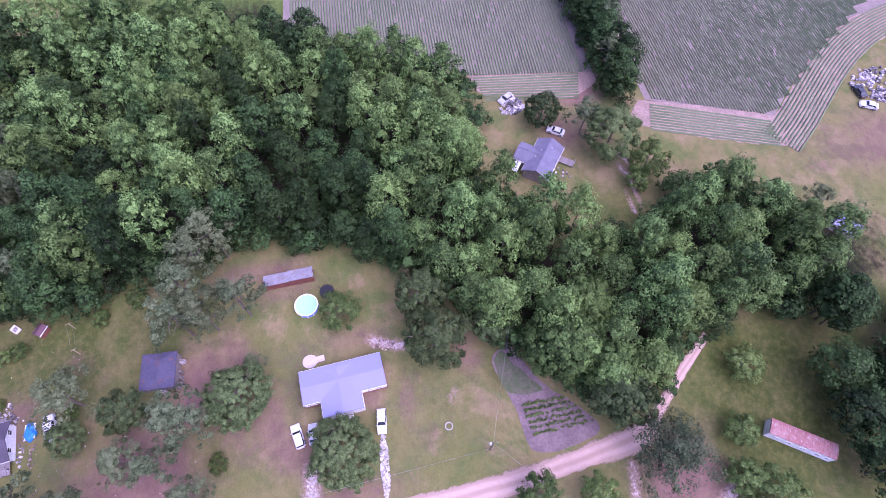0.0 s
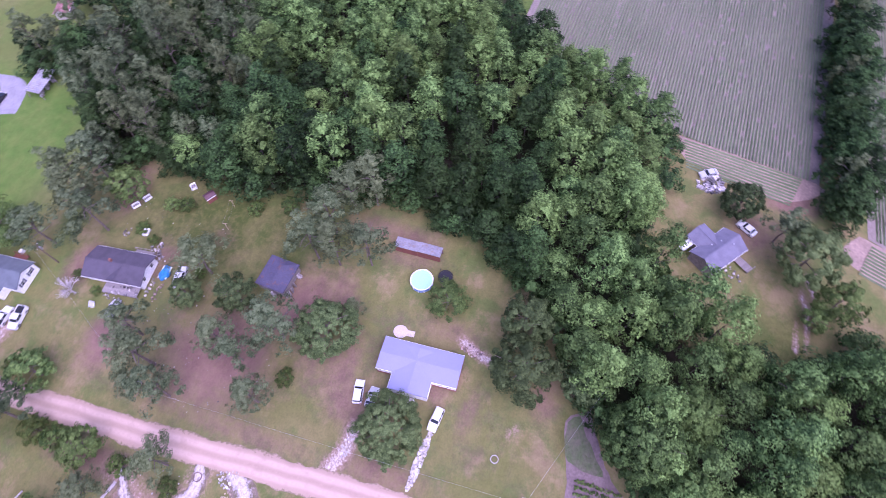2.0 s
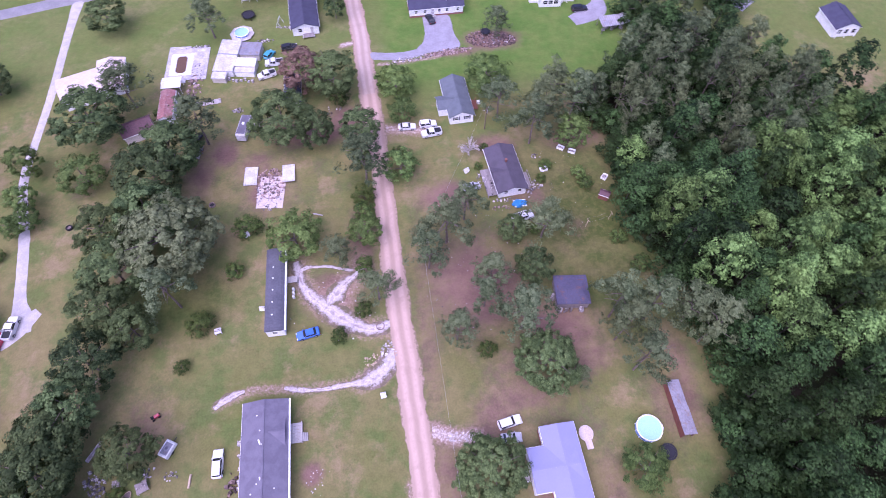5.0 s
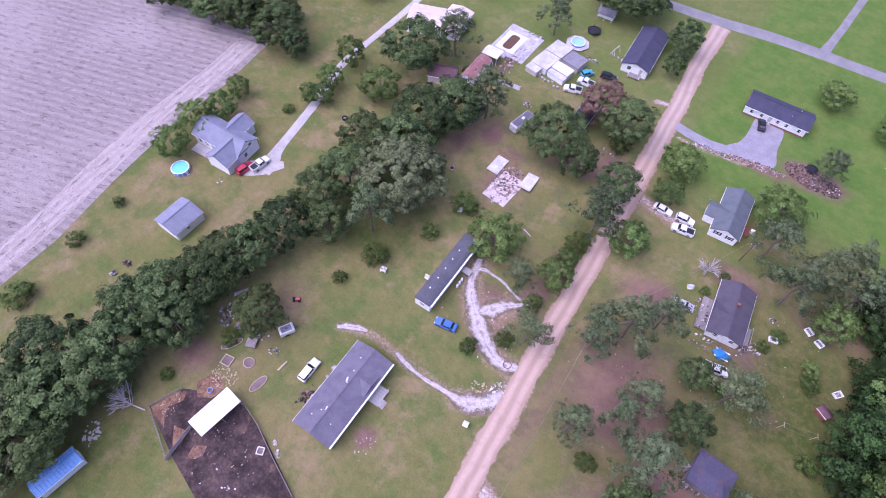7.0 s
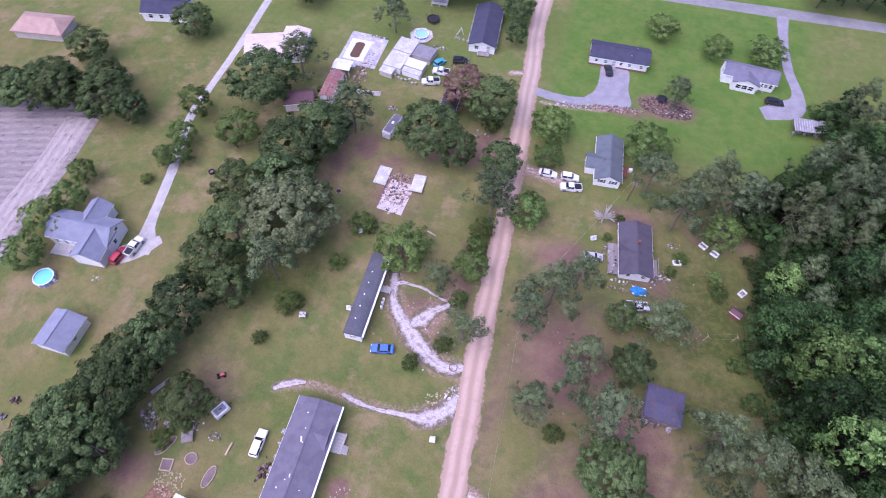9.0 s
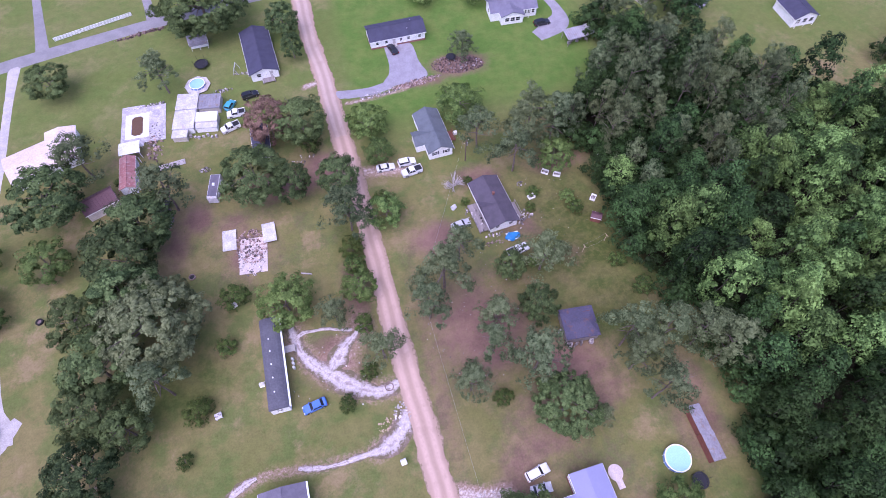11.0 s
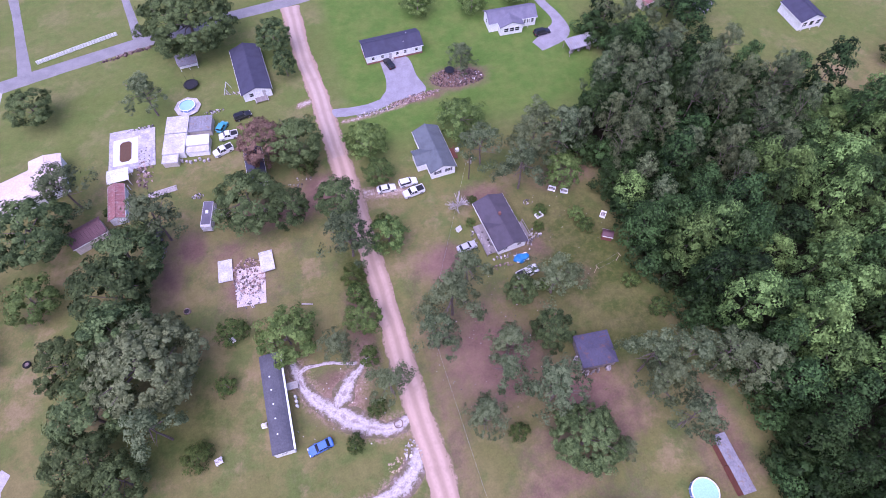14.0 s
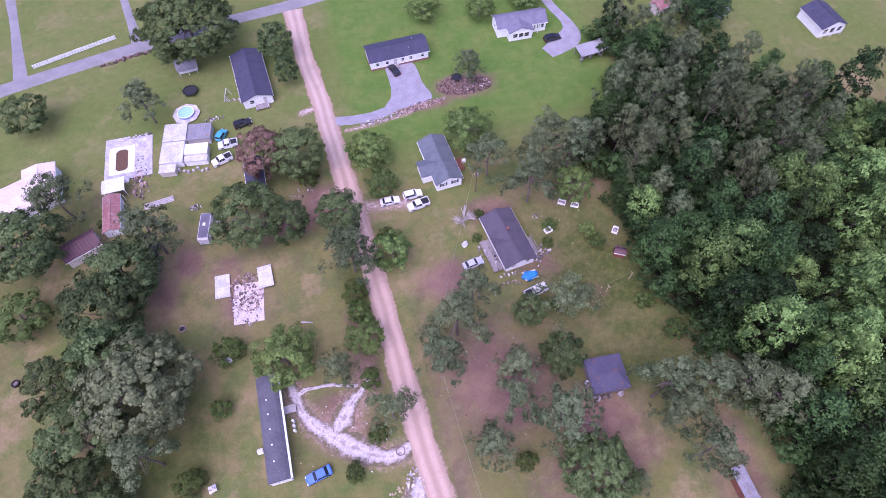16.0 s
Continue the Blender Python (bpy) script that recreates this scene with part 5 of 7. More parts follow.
pad = thing("patio_pad", 31.2, 28.7, 95, "round pale concrete patio pad", "patio")
part("slab", Geo().disc(0.8, 0, -0.1, 1.45, 1.35, 0.2), PINK_SLAB, pad)
part("path_slab", Geo().box(-1.2, 0, -0.1, 1.7, 1.2, 0.17), PINK_SLAB, pad)

# dark-roofed house with side deck
h4 = thing("old_ranch_house", 25.9, 90.4, 96.6, "worn house with dark shingle roof and grey side deck", "house")
block(h4, 12.6, 6.4, 2.35, 1.25, SHINGLE_DARK, over=0.5)
block(h4, 3.8, 4.6, 2.37, 1.0, SHINGLE_DARK, at=pose(-1.4, 1.35, 0.02, 0, 0, 90), names=("cross_gable", "gable_roof"))
for u in (-3.5, 0, 3.5):
    window(h4, "+y", u, 1.2, 1.0, 1.1, 12.6, 6.4)
for u in (-1.6, 1.6):
    window(h4, "-x", u, 1.2, 0.9, 1.1, 12.6, 6.4)
deck(h4, -2.0, 4.5, 7.8, 2.3, 0.75, WOOD_GREY, 0.28, True)
deck(h4, -2.8, -4.2, 4.2, 1.8, 0.6, WOOD_GREY, 0.28, True, "rear_deck")
part("chimney", Geo().box(1.0, -0.2, 3.8, 0.5, 0.5, 0.75), BRICK_RED, h4)

# half-hidden shed with patched roof
h5 = thing("old_shed", 34.3, 57.6, -4, "old square shed with patched blue-grey roof under pines", "shed")
block(h5, 6.5, 6.1, 2.5, 0.55, TARP_ROOF, WOOD_GREY, hip=1.8, over=0.25)
rng = np.random.default_rng(77)
for i in range(16):
    x, y = (rng.uniform(-3.3, 3.0), -3.7 + rng.normal(0, 0.2)) if i < 12 else (-3.7 + rng.normal(0, 0.2), rng.uniform(-3, 3))
    part("loose_board", Geo().box(x, y, -0.1, rng.uniform(0.25, 0.8), rng.uniform(0.12, 0.4), rng.uniform(0.4, 1.9), rng.uniform(0, 180), 0.8, rng.normal(0, 8)), (SCRAP_PALE, WOOD_GREY)[i % 2], h5)
for i, (x, y, a) in enumerate(((-2.2, 0.6, 20), (1.6, -1.4, 75), (2.0, 1.7, 5))):
    part("roof_patch", Geo().box(x, y, 2.78, 1.5, 0.9, 0.05, a, 1, 0), (METAL_BARN, TARP_ROOF, METAL_BARN)[i], h5)

# slate-roofed house with white gable
h6 = thing("gabled_cottage", 17.2, 114.2, 94.6, "white cottage with slate-green shingle roof and small porch", "house")
block(h6, 13.0, 5.9, 2.6, 1.45, SHINGLE_SLATE)
block(h6, 5.2, 4.2, 2.5, 1.1, SHINGLE_SLATE, at=pose(-1.2, 2.6, 0, 0, 0, 90), names=("wing_wall", "wing_roof"))
for u in (-1.35, 1.35):
    window(h6, "-x", u, 1.3, 0.9, 1.1, 13.0, 5.9, True)
posts(h6, [(-3.0, 5.0), (-1.2, 5.0), (0.6, 5.0)], 2.4)
window(h6, "+y", -4, 1.2, 1, 1.2, 13, 5.9)
deck(h6, -1.3, -4.0, 3.2, 2.0, 0.6, WOOD_RED, 0.3, True, "red_deck")
part("white_appliance", Geo().box(-0.5, -5.7, -0.1, 0.7, 0.9, 0.9), TRIM, h6)

# two white ranch houses beyond
h7 = thing("white_ranch_house", 15.5, 153.3, 3.0, "long white house with dark navy shingle roof", "house")
block(h7, 15.6, 6.6, 2.8, 1.5, SHINGLE_NAVY)
for u in (-6, -3.4, 0.8, 3.0, 6.2):
    window(h7, "-y", u, 1.2, 0.8, 1.0, 15.6, 6.6)
window(h7, "-y", -1.2, 0.5, 0.95, 2.05, 15.6, 6.6, door=True)
skirt(h7, 15.6, 6.6, 0.5)
steps(h7, -1.2, -3.6, 0, 1.6, 0.5)
vents(h7, 15.6, 6.6, 2.8, 1.5, [(3, -1.8), (4.5, 0.8)])
h8 = thing("white_porch_house", 50.6, 156.0, -1.5, "white house with grey-blue roof and screened porch", "house")
block(h8, 13.6, 5.6, 2.9, 1.6, SHINGLE_BLUE)
block(h8, 6.0, 6.4, 2.8, 1.2, SHINGLE_BLUE, at=pose(-1.0, -2.0, 0, 0, 0, 90), names=("wing_wall", "wing_roof"))
for u in (-2.4, -0.8, 0.8):
    window(h8, "-y", u - 0.2, 1.0, 1.3, 1.3, 13.6, 10.2)
for u in (3.4, 4.6, 5.8):
    window(h8, "-y", u, 1.1, 0.8, 1.3, 13.6, 5.6)
window(h8, "-x", 0, 1.2, 1, 1.2, 13.6, 5.6)
posts(h8, [(3.0, -3.4), (4.4, -3.4)], 2.7, 0.16)
h9 = thing("far_white_house", 131.0, 135.2, 92, "far white house with dark roof and front porch", "house")
block(h9, 9.2, 7.4, 2.9, 1.6, SHINGLE_NAVY)
for u in (-2.2, 0, 2.2):
    window(h9, "-x", u, 1.0, 1.3, 1.5, 9.2, 7.4)
posts(h9, [(-5.2, -3), (-5.2, 0), (-5.2, 3)], 2.5)
h9c = thing("far_red_barn", 91.2, 152.6, 20, "far barn with red metal roof behind trees", "barn")
block(h9c, 4.6, 3.6, 2.2, 1.0, METAL_RED, SIDING_CREAM)

# open carport
h10 = thing("metal_carport", 65.8, 140.2, 6, "open carport with pale corrugated metal roof", "carport")
sheet_roof = part("roof", Geo().add([(-4.4, -2.0, 2.3), (2.0, -2.0, 2.3), (2.0, 2.1, 2.75), (-4.4, 2.1, 2.75), (-4.4, -2.0, 2.38), (2.0, -2.0, 2.38), (2.0, 2.1, 2.83), (-4.4, 2.1, 2.83)],
            [(3, 2, 1, 0), (4, 5, 6, 7), (0, 1, 5, 4), (1, 2, 6, 5), (2, 3, 7, 6), (3, 0, 4, 7)]), METAL_GREY, h10)
for i in range(11):
    part("roof_seam", Geo().add([(-4.3 + i * 0.62, -2.0, 2.38), (-4.2 + i * 0.62, -2.0, 2.38), (-4.2 + i * 0.62, 2.1, 2.83), (-4.3 + i * 0.62, 2.1, 2.83), (-4.25 + i * 0.62, -2.0, 2.46), (-4.25 + i * 0.62, 2.1, 2.91)],
         [(0, 4, 5, 3), (4, 1, 2, 5), (0, 1, 4), (3, 5, 2)]), METAL_WHITE, sheet_roof)
for i in range(6):
    part("roof_lath", Geo().box(2.3 + i * 0.42, 0.3, 2.62, 0.2, 4.0, 0.06, 0, 1, 6.0), METAL_WHITE, h10)
for i in range(7):
    part("cross_lath", Geo().box(3.3, -1.5 + i * 0.6, 2.5 + i * 0.06, 2.6, 0.12, 0.05), METAL_WHITE, h10)
posts(h10, [(-4.2, -1.9), (-4.2, 2), (1.8, -1.9), (1.8, 2), (4.4, -1.9), (4.4, 2)], 2.4, 0.12, WOOD_GREY)
for i in range(5):
    part("stored_crate", Geo().box(-3.2 + i * 1.3, -0.6 + 0.7 * (i % 2), -0.1, 0.8, 0.7, 0.6 + 0.3 * (i % 3), i * 17), SCRAP, h10)

# navy-roofed house by the junction
h11 = thing("navy_roof_house", -22.5, 153.6, 95.2, "long house with navy roof and white gabled porch", "house")
block(h11, 17.4, 7.2, 2.55, 1.3, SHINGLE_NAVY, over=0.4)
window(h11, "-x", -1.5, 1.1, 1.1, 1.2, 17.4, 7.2)
window(h11, "-x", 1.8, 0.4, 0.95, 2.05, 17.4, 7.2, door=True)
for u in (-5, -1, 3):
    window(h11, "-y", u, 1.2, 1, 1.1, 17.4, 7.2)
    window(h11, "+y", u, 1.2, 1, 1.1, 17.4, 7.2)
deck(h11, -9.6, -0.6, 1.8, 3.4, 0.5, WOOD_GREY, 0.3, False, "porch")
posts(h11, [(-10.3, -2.2), (-10.3, 0.9)], 2.4)

# cluster of white sheet-metal trailers
h12 = thing("patched_trailer_home", -39.5, 134.8, -8, "low trailer home patched with white sheet-metal roofs", "house")
for k, (x, y, sx, sy, z, mat) in enumerate([(-2.9, 3.9, 5.4, 5.4, 2.2, METAL_WHITE), (2.7, 3.7, 5.5, 5.0, 2.0, METAL_GREY), (-2.9, -2.2, 5.3, 6.2, 2.05, METAL_WHITE), (2.6, -1.8, 5.4, 3.2, 2.15, METAL_CLEAN),
                                           (2.6, -4.2, 5.4, 1.9, 1.6, METAL_WHITE), (-3.6, -6.6, 3.8, 2.4, 1.6, METAL_WHITE)]):
    part("wall", Geo().box(x, y, -0.2, sx - 0.3, sy - 0.3, z), SIDING_CREAM if k % 2 else SIDING, h12)
    rf = part("roof", Geo().box(x, y, z - 0.14 + 0.02 * k, sx, sy, 0.16, 0, 1, 1.2), mat, h12)
    ribs = Geo()
    for i in np.arange(-sx / 2 + 0.2, sx / 2, 0.7):
        ribs.box(x + i, y, z + 0.03 + 0.02 * k, 0.07, sy, 0.05, 0, 1, 1.2)
    part("roof_seams", ribs, mat, rf)
for i in range(10):
    part("yard_item", Geo().box(-4.5 + i * 1.05, -6.0 - 1.0 * abs(math.sin(i * 2.2)), -0.1, 0.6, 0.5, 0.5 + 0.3 * (i % 2), i * 31), SCRAP_PALE, h12)

# drained pool in a pale slab, canopy and rusted shed
pd = thing("drained_swimming_pool", -55, 135.6, 0, "drained in-ground pool with brown water in a white slab", "pool")
part("slab", Geo().prism([(-3.9, -0.1), (-3.9, 0.12), (-1.75, 0.12), (-1.75, -0.1)], "y", -7.0, 7.2).prism([(1.75, -0.1), (1.75, 0.12), (7.0, 0.12), (7.0, -0.1)], "y", -6.0, 6.4)
     .prism([(-1.76, -0.1), (-1.76, 0.118), (1.76, 0.118), (1.76, -0.1)], "y", 3.4, 7.2).prism([(-1.76, -0.1), (-1.76, 0.118), (1.76, 0.118), (1.76, -0.1)], "y", -7.0, -3.4), POOL_APRON, pd)
for x, y, sx, sy in ((-2.15, 0, 1.5, 8.4), (2.15, 0, 1.5, 8.4), (0, 3.75, 2.8, 0.9), (0, -3.75, 2.8, 0.9)):
    part("rim_slab", Geo().box(x, y, -0.05, sx, sy, 0.20), METAL_CLEAN, pd)
for a in (-1, 1):
    for b in (-1, 1):
        part("corner_slab", Geo().add([(1.41 * a, 3.31 * b, -0.05), (0.75 * a, 3.31 * b, -0.05), (1.41 * a, 2.6 * b, -0.05), (1.41 * a, 3.31 * b, 0.145), (0.75 * a, 3.31 * b, 0.145), (1.41 * a, 2.6 * b, 0.145)],
             [(0, 1, 2), (3, 4, 5), (0, 1, 4, 3), (1, 2, 5, 4), (2, 0, 3, 5)]), METAL_CLEAN, pd)
part("water", Geo().box(0, 0, -0.12, 2.8, 6.6, 0.14), WATER_BROWN, pd)
cn = thing("white_canopy", -55.5, 126.2, 2, "white metal canopy on posts beside a pale slab", "canopy")
part("roof", roof_slabs(4.6, 3.6, 2.5, 0.35, 0.15, 0.08), METAL_CLEAN, cn)
posts(cn, [(-2.1, -1.6), (2.1, -1.6), (-2.1, 1.6), (2.1, 1.6)], 2.5, 0.1)
rs = thing("rusted_shed", -55.8, 118.7, 92, "long narrow shed with rusted red metal roof", "shed")
block(rs, 9.4, 3.3, 2.2, 0.7, METAL_RED, SIDING_BLUE, over=0.2, ribs=0.8)
posts(rs, [(-4.5 + i * 1.8, -2.3) for i in range(6)], 2.0, 0.1)

# house under a pale pink metal roof
h13 = thing("pink_roof_house", -75.6, 127.6, 22, "large house with pale pink metal roof behind trees", "house")
block(h13, 15.0, 8.4, 3.2, 0.7, METAL_PINK)
block(h13, 7.5, 6.4, 3.2, 0.6, METAL_PINK, at=pose(5.4, 2.2, 0.05, 0, 0, 75), names=("wing_wall", "wing_roof"))
for u in (-4, 0, 4):
    window(h13, "-y", u, 1.2, 1.1, 1.2, 15.0, 8.4)
h14 = thing("maroon_barn", -61.8, 111.6, 24, "small barn with maroon metal roof and cream wall", "barn")
block(h14, 7.2, 4.6, 2.6, 1.5, METAL_BARN, SIDING_CREAM, over=0.25, ribs=0.7)
h15 = thing("narrow_shed", -24.5, 121.0, 92, "narrow dark-roofed shed half under trees", "shed")
block(h15, 9.6, 3.6, 2.5, 1.1, SHINGLE_NAVY, SIDING_CREAM)
window(h15, "-x", 0.4, 0.3, 0.9, 1.95, 9.6, 3.6, door=True)

# camper trailer
def camper(x, y, yaw, L, label):
    root = thing("camper_trailer", x, y, yaw, label, "camper")
    body = Geo().prism([(-L / 2, 0.5), (L / 2 - 0.4, 0.5), (L / 2, 1.1), (L / 2 - 0.1, 2.3), (L / 2 - 0.5, 2.6), (-L / 2 + 0.3, 2.6), (-L / 2, 2.3)], "y", -1.12, 1.12)
    part("body", body, METAL_WHITE, root)
    part("roof_panel", Geo().box(0, 0, 2.6, L - 0.9, 2.0, 0.05), SHINGLE_GREY if L > 5 else METAL_WHITE, root)
    part("air_conditioner", Geo().box(0.2, 0, 2.62, 0.8, 0.65, 0.28, 0, 0.85), TRIM, root)
    for u in (-2, 0, 1.8):
        window(root, "-y", u, 1.4, 0.8, 0.6, L, 2.24)
    for s in (-1, 1):
        w = part("wheel", Geo().tube((0, s * 1.15, 0.33), (0, s * 0.92, 0.33), 0.34, 0.34, 14), RUBBER, root)
    part("tow_bar", Geo().box(L / 2 + 0.5, 0, 0.45, 1.2, 0.12, 0.1), DARK_METAL, root)
    return root


camper(-36.1, 109.9, 80, 7.0, "white camper trailer with grey roof parked on grass")

# ruin: burnt slab with rubble between two pale panels
ru = thing("ruined_slab", -29.0, 92.5, 0, "ruined house slab with two white panels", "ruin")
part("slab", Geo().box(0.0, -2.0, -0.15, 6.0, 9.0, 0.2, -4), PINK_SLAB, ru)
part("white_panel", Geo().box(-4.9, 2.9, 0.25, 3.0, 5.2, 0.14, -2, 1, 2), METAL_WHITE, ru)
part("white_panel", Geo().box(3.9, 2.9, 0.4, 2.9, 5.2, 0.14, 3, 1, -3), METAL_WHITE, ru)
posts(ru, [(-6, 0.6), (-4, 0.6), (-6, 5.2), (-4, 5.2), (2.8, 0.8), (5, 0.8), (2.8, 5.2), (5, 5.2)], 0.5, 0.12, WOOD_GREY)

# western house with garage wing, outbuilding
h16 = thing("western_family_house", -89.2, 61.2, 4.5, "white family house with light grey gabled roofs", "house")
block(h16, 13.6, 6.6, 3.3, 2.1, SHINGLE_LIGHT, over=0.3)
block(h16, 7.0, 6.0, 3.2, 1.9, SHINGLE_LIGHT, at=pose(3.6, -3.2, 0, 0, 0, 90), names=("garage_wall", "garage_roof"))
block(h16, 6.5, 4.6, 3.2, 1.6, SHINGLE_LIGHT, at=pose(0.2, 3.6, 0, 0, 0, 90), names=("rear_wall", "rear_roof"))
window(h16, "+x", 1.0, 3.2, 1.0, 0.9, 13.6, 6.6)
window(h16, "+x", -1.0, 1.2, 1.0, 1.2, 13.6, 6.6)
for u in (-5, -3, -1):
    window(h16, "-y", u, 1.2, 1, 1.3, 13.6, 6.6)
deck(h16, -3.3, -4.6, 6.0, 2.6, 0.35, CONCRETE, 1.0, False, "patio")
part("porch_table", Geo().box(-1.2, -5.0, 0.35, 0.9, 0.9, 0.7), DARK_METAL, h16)
h17 = thing("outbuilding_garage", -80.6, 39.6, 90, "detached white garage with blue-grey gable roof", "garage")
block(h17, 7.2, 6.3, 2.6, 1.3, SHINGLE_LIGHT, over=0.25)
window(h17, "-y", -0.5, 1.2, 0.8, 0.8, 7.2, 6.3)

# pen shelter and fences
br = thing("pen_shelter", -42.8, 15.2, 83.5, "open animal shelter with clean white metal roof", "shelter")
part("roof", Geo().add([(-4.2, -1.8, 2.6), (4.2, -1.8, 2.6), (4.2, 1.8, 3.3), (-4.2, 1.8, 3.3), (-4.2, -1.8, 2.7), (4.2, -1.8, 2.7), (4.2, 1.8, 3.4), (-4.2, 1.8, 3.4)],
     [(3, 2, 1, 0), (4, 5, 6, 7), (0, 1, 5, 4), (1, 2, 6, 5), (2, 3, 7, 6), (3, 0, 4, 7)]), METAL_CLEAN, br)
for i in range(13):
    part("roof_seam", Geo().add([(-4.1 + i * 0.67, -1.8, 2.7), (-4.02 + i * 0.67, -1.8, 2.7), (-4.02 + i * 0.67, 1.8, 3.4), (-4.1 + i * 0.67, 1.8, 3.4), (-4.06 + i * 0.67, -1.8, 2.75), (-4.06 + i * 0.67, 1.8, 3.45)],
         [(0, 4, 5, 3), (4, 1, 2, 5), (0, 1, 4), (3, 5, 2)]), METAL_CLEAN, br)
posts(br, [(-4, -1.7), (0, -1.7), (4, -1.7), (-4, 1.7), (0, 1.7), (4, 1.7)], 2.6, 0.16, WOOD_GREY)
for i in range(4):
    part("wall_board", Geo().box(0, 1.72, 0.2 + 0.6 * i, 8.2, 0.05, 0.5), WOOD_GREY, br)


def board_fence(label, line, h=1.2, rails=3, gap=2.4, material=None, rail_h=0.14):
    root = thing("board_fence", *line[0], 0, label, "fence")
    x0, y0 = line[0]
    for (ax, ay), (bx, by) in zip(line, line[1:]):
        n = max(int(math.hypot(bx - ax, by - ay) / gap), 1)
        yaw = math.degrees(math.atan2(by - ay, bx - ax))
        d = math.hypot(bx - ax, by - ay) / n
        for i in range(n):
            t, s = i / n, (i + 0.5) / n
            part("fence_post", Geo().box(ax + (bx - ax) * t - x0, ay + (by - ay) * t - y0, -0.2, 0.12, 0.12, h + 0.2, yaw), material or WOOD_GREY, root)
            for k in range(rails):
                part("fence_rail", Geo().box(ax + (bx - ax) * s - x0, ay + (by - ay) * s - y0, h * (k + 0.6) / rails - 0.05, d, 0.05, rail_h, yaw), material or WOOD_GREY, root)
    return root


board_fence("weathered board fence round the muddy pen", [(-44.4, 4.6), (-45.2, 11.0)], 1.5, 5, 1.6, None, 0.2)
board_fence("weathered board fence along the pen's edge", [(-40.6, 19.2), (-36, 18), (-30, 15.6), (-22.4, 12.8)], 1.1, 3, 2.4)
board_fence("weathered board fence behind the pen", [(-44.4, 4.6), (-49, 6.6), (-54.2, 8.9), (-52, 14.7)], 1.0, 2, 2.4)
board_fence("white rail fence beside the paved road", [(-78.5, 174.0), (-68, 177.4), (-57.7, 180.6)], 1.2, 4, 2.2, TRIM, 0.2)
bs = thing("blue_roof_shed", -56.9, -7.3, 84, "shed with bright blue metal roof near trees", "shed")
block(bs, 7.6, 2.9, 2.2, 0.5, METAL_SKY, SIDING, over=0.25, ribs=0.6)

fb = thing("blue_grey_shed", 37.6, -87.6, 35, "shed with lavender-blue metal roof at the wood's edge", "shed")
block(fb, 5.2, 3.4, 2.3, 0.7, METAL_BLUE, SIDING_CREAM, over=0.2)

# far houses
h18 = thing("far_navy_house", -111.5, 133.8, 13, "far white house with navy roof", "house")
block(h18, 12.6, 6.8, 2.9, 1.7, SHINGLE_NAVY)
for u in (-4, -1, 2, 4.5):
    window(h18, "-y", u, 1.1, 1.1, 1.4, 12.6, 6.8)
h19 = thing("far_brick_house", -140, 117, 9, "far house with reddish brown shingle roof", "house")
block(h19, 13.5, 7.5, 2.6, 1.9, SHINGLE_BROWN, SIDING_CREAM, hip=3.0, over=0.5)
h20 = thing("woodland_house", 67.3, -28.0, -38, "lavender-grey roofed gabled house at the edge of the woods", "house")
block(h20, 9.6, 5.8, 2.8, 1.5, SHINGLE_BLUE, WOOD_GREY)
block(h20, 6.2, 4.6, 2.7, 1.15, SHINGLE_BLUE, WOOD_GREY, at=pose(-0.2, 2.9, 0, 0, 0, 90), names=("wing_wall", "wing_roof"))
deck(h20, 3.4, -4.9, 1.9, 3.6, 0.6, WOOD_GREY, 0.3, True)
part("lean_to_roof", Geo().box(-3.9, 4.9, 2.0, 3.6, 1.5, 0.1, 0, 1, -4), METAL_CLEAN, h20)
posts(h20, [(-5.5, 4.3), (-2.3, 4.3), (-5.5, 5.5), (-2.3, 5.5)], 2.0, 0.1)
for u in (-3.2, 0.4):
    window(h20, "-y", u, 1.2, 0.9, 1.1, 9.6, 5.8)
vents(h20, 9.6, 5.8, 2.8, 1.5, [(1.2, 1.1), (-1.0, 1.6), (2.6, -0.9)])
h21 = thing("red_roof_trailer", -1.45, -56.6, 55, "abandoned pale trailer with rusted red roof", "trailer")
part("wall", Geo().box(0, 0, -0.1, 11.5, 2.84, 2.6), SIDING, h21)
rr = part("roof", Geo().prism([(-1.45, 2.4), (-1.45, 2.55), (-0.7, 2.8), (0, 2.86), (0.7, 2.8), (1.45, 2.55), (1.45, 2.4)], "x", -5.8, 5.8), METAL_RED, h21)
for i in range(15):
    part("roof_seam", Geo().prism([(-1.45, 2.56), (-0.7, 2.82), (0, 2.88), (0.7, 2.82), (1.45, 2.56)], "x", -5.6 + i * 0.8 - 0.04, -5.6 + i * 0.8 + 0.04), METAL_RED, rr)
for u in (-4, -2, 0.5, 3, 4.6):
    window(h21, "+y", u, 1.1, 0.9, 0.8, 11.5, 2.84)
    window(h21, "-y", u, 1.1, 0.9, 0.8, 11.5, 2.84)

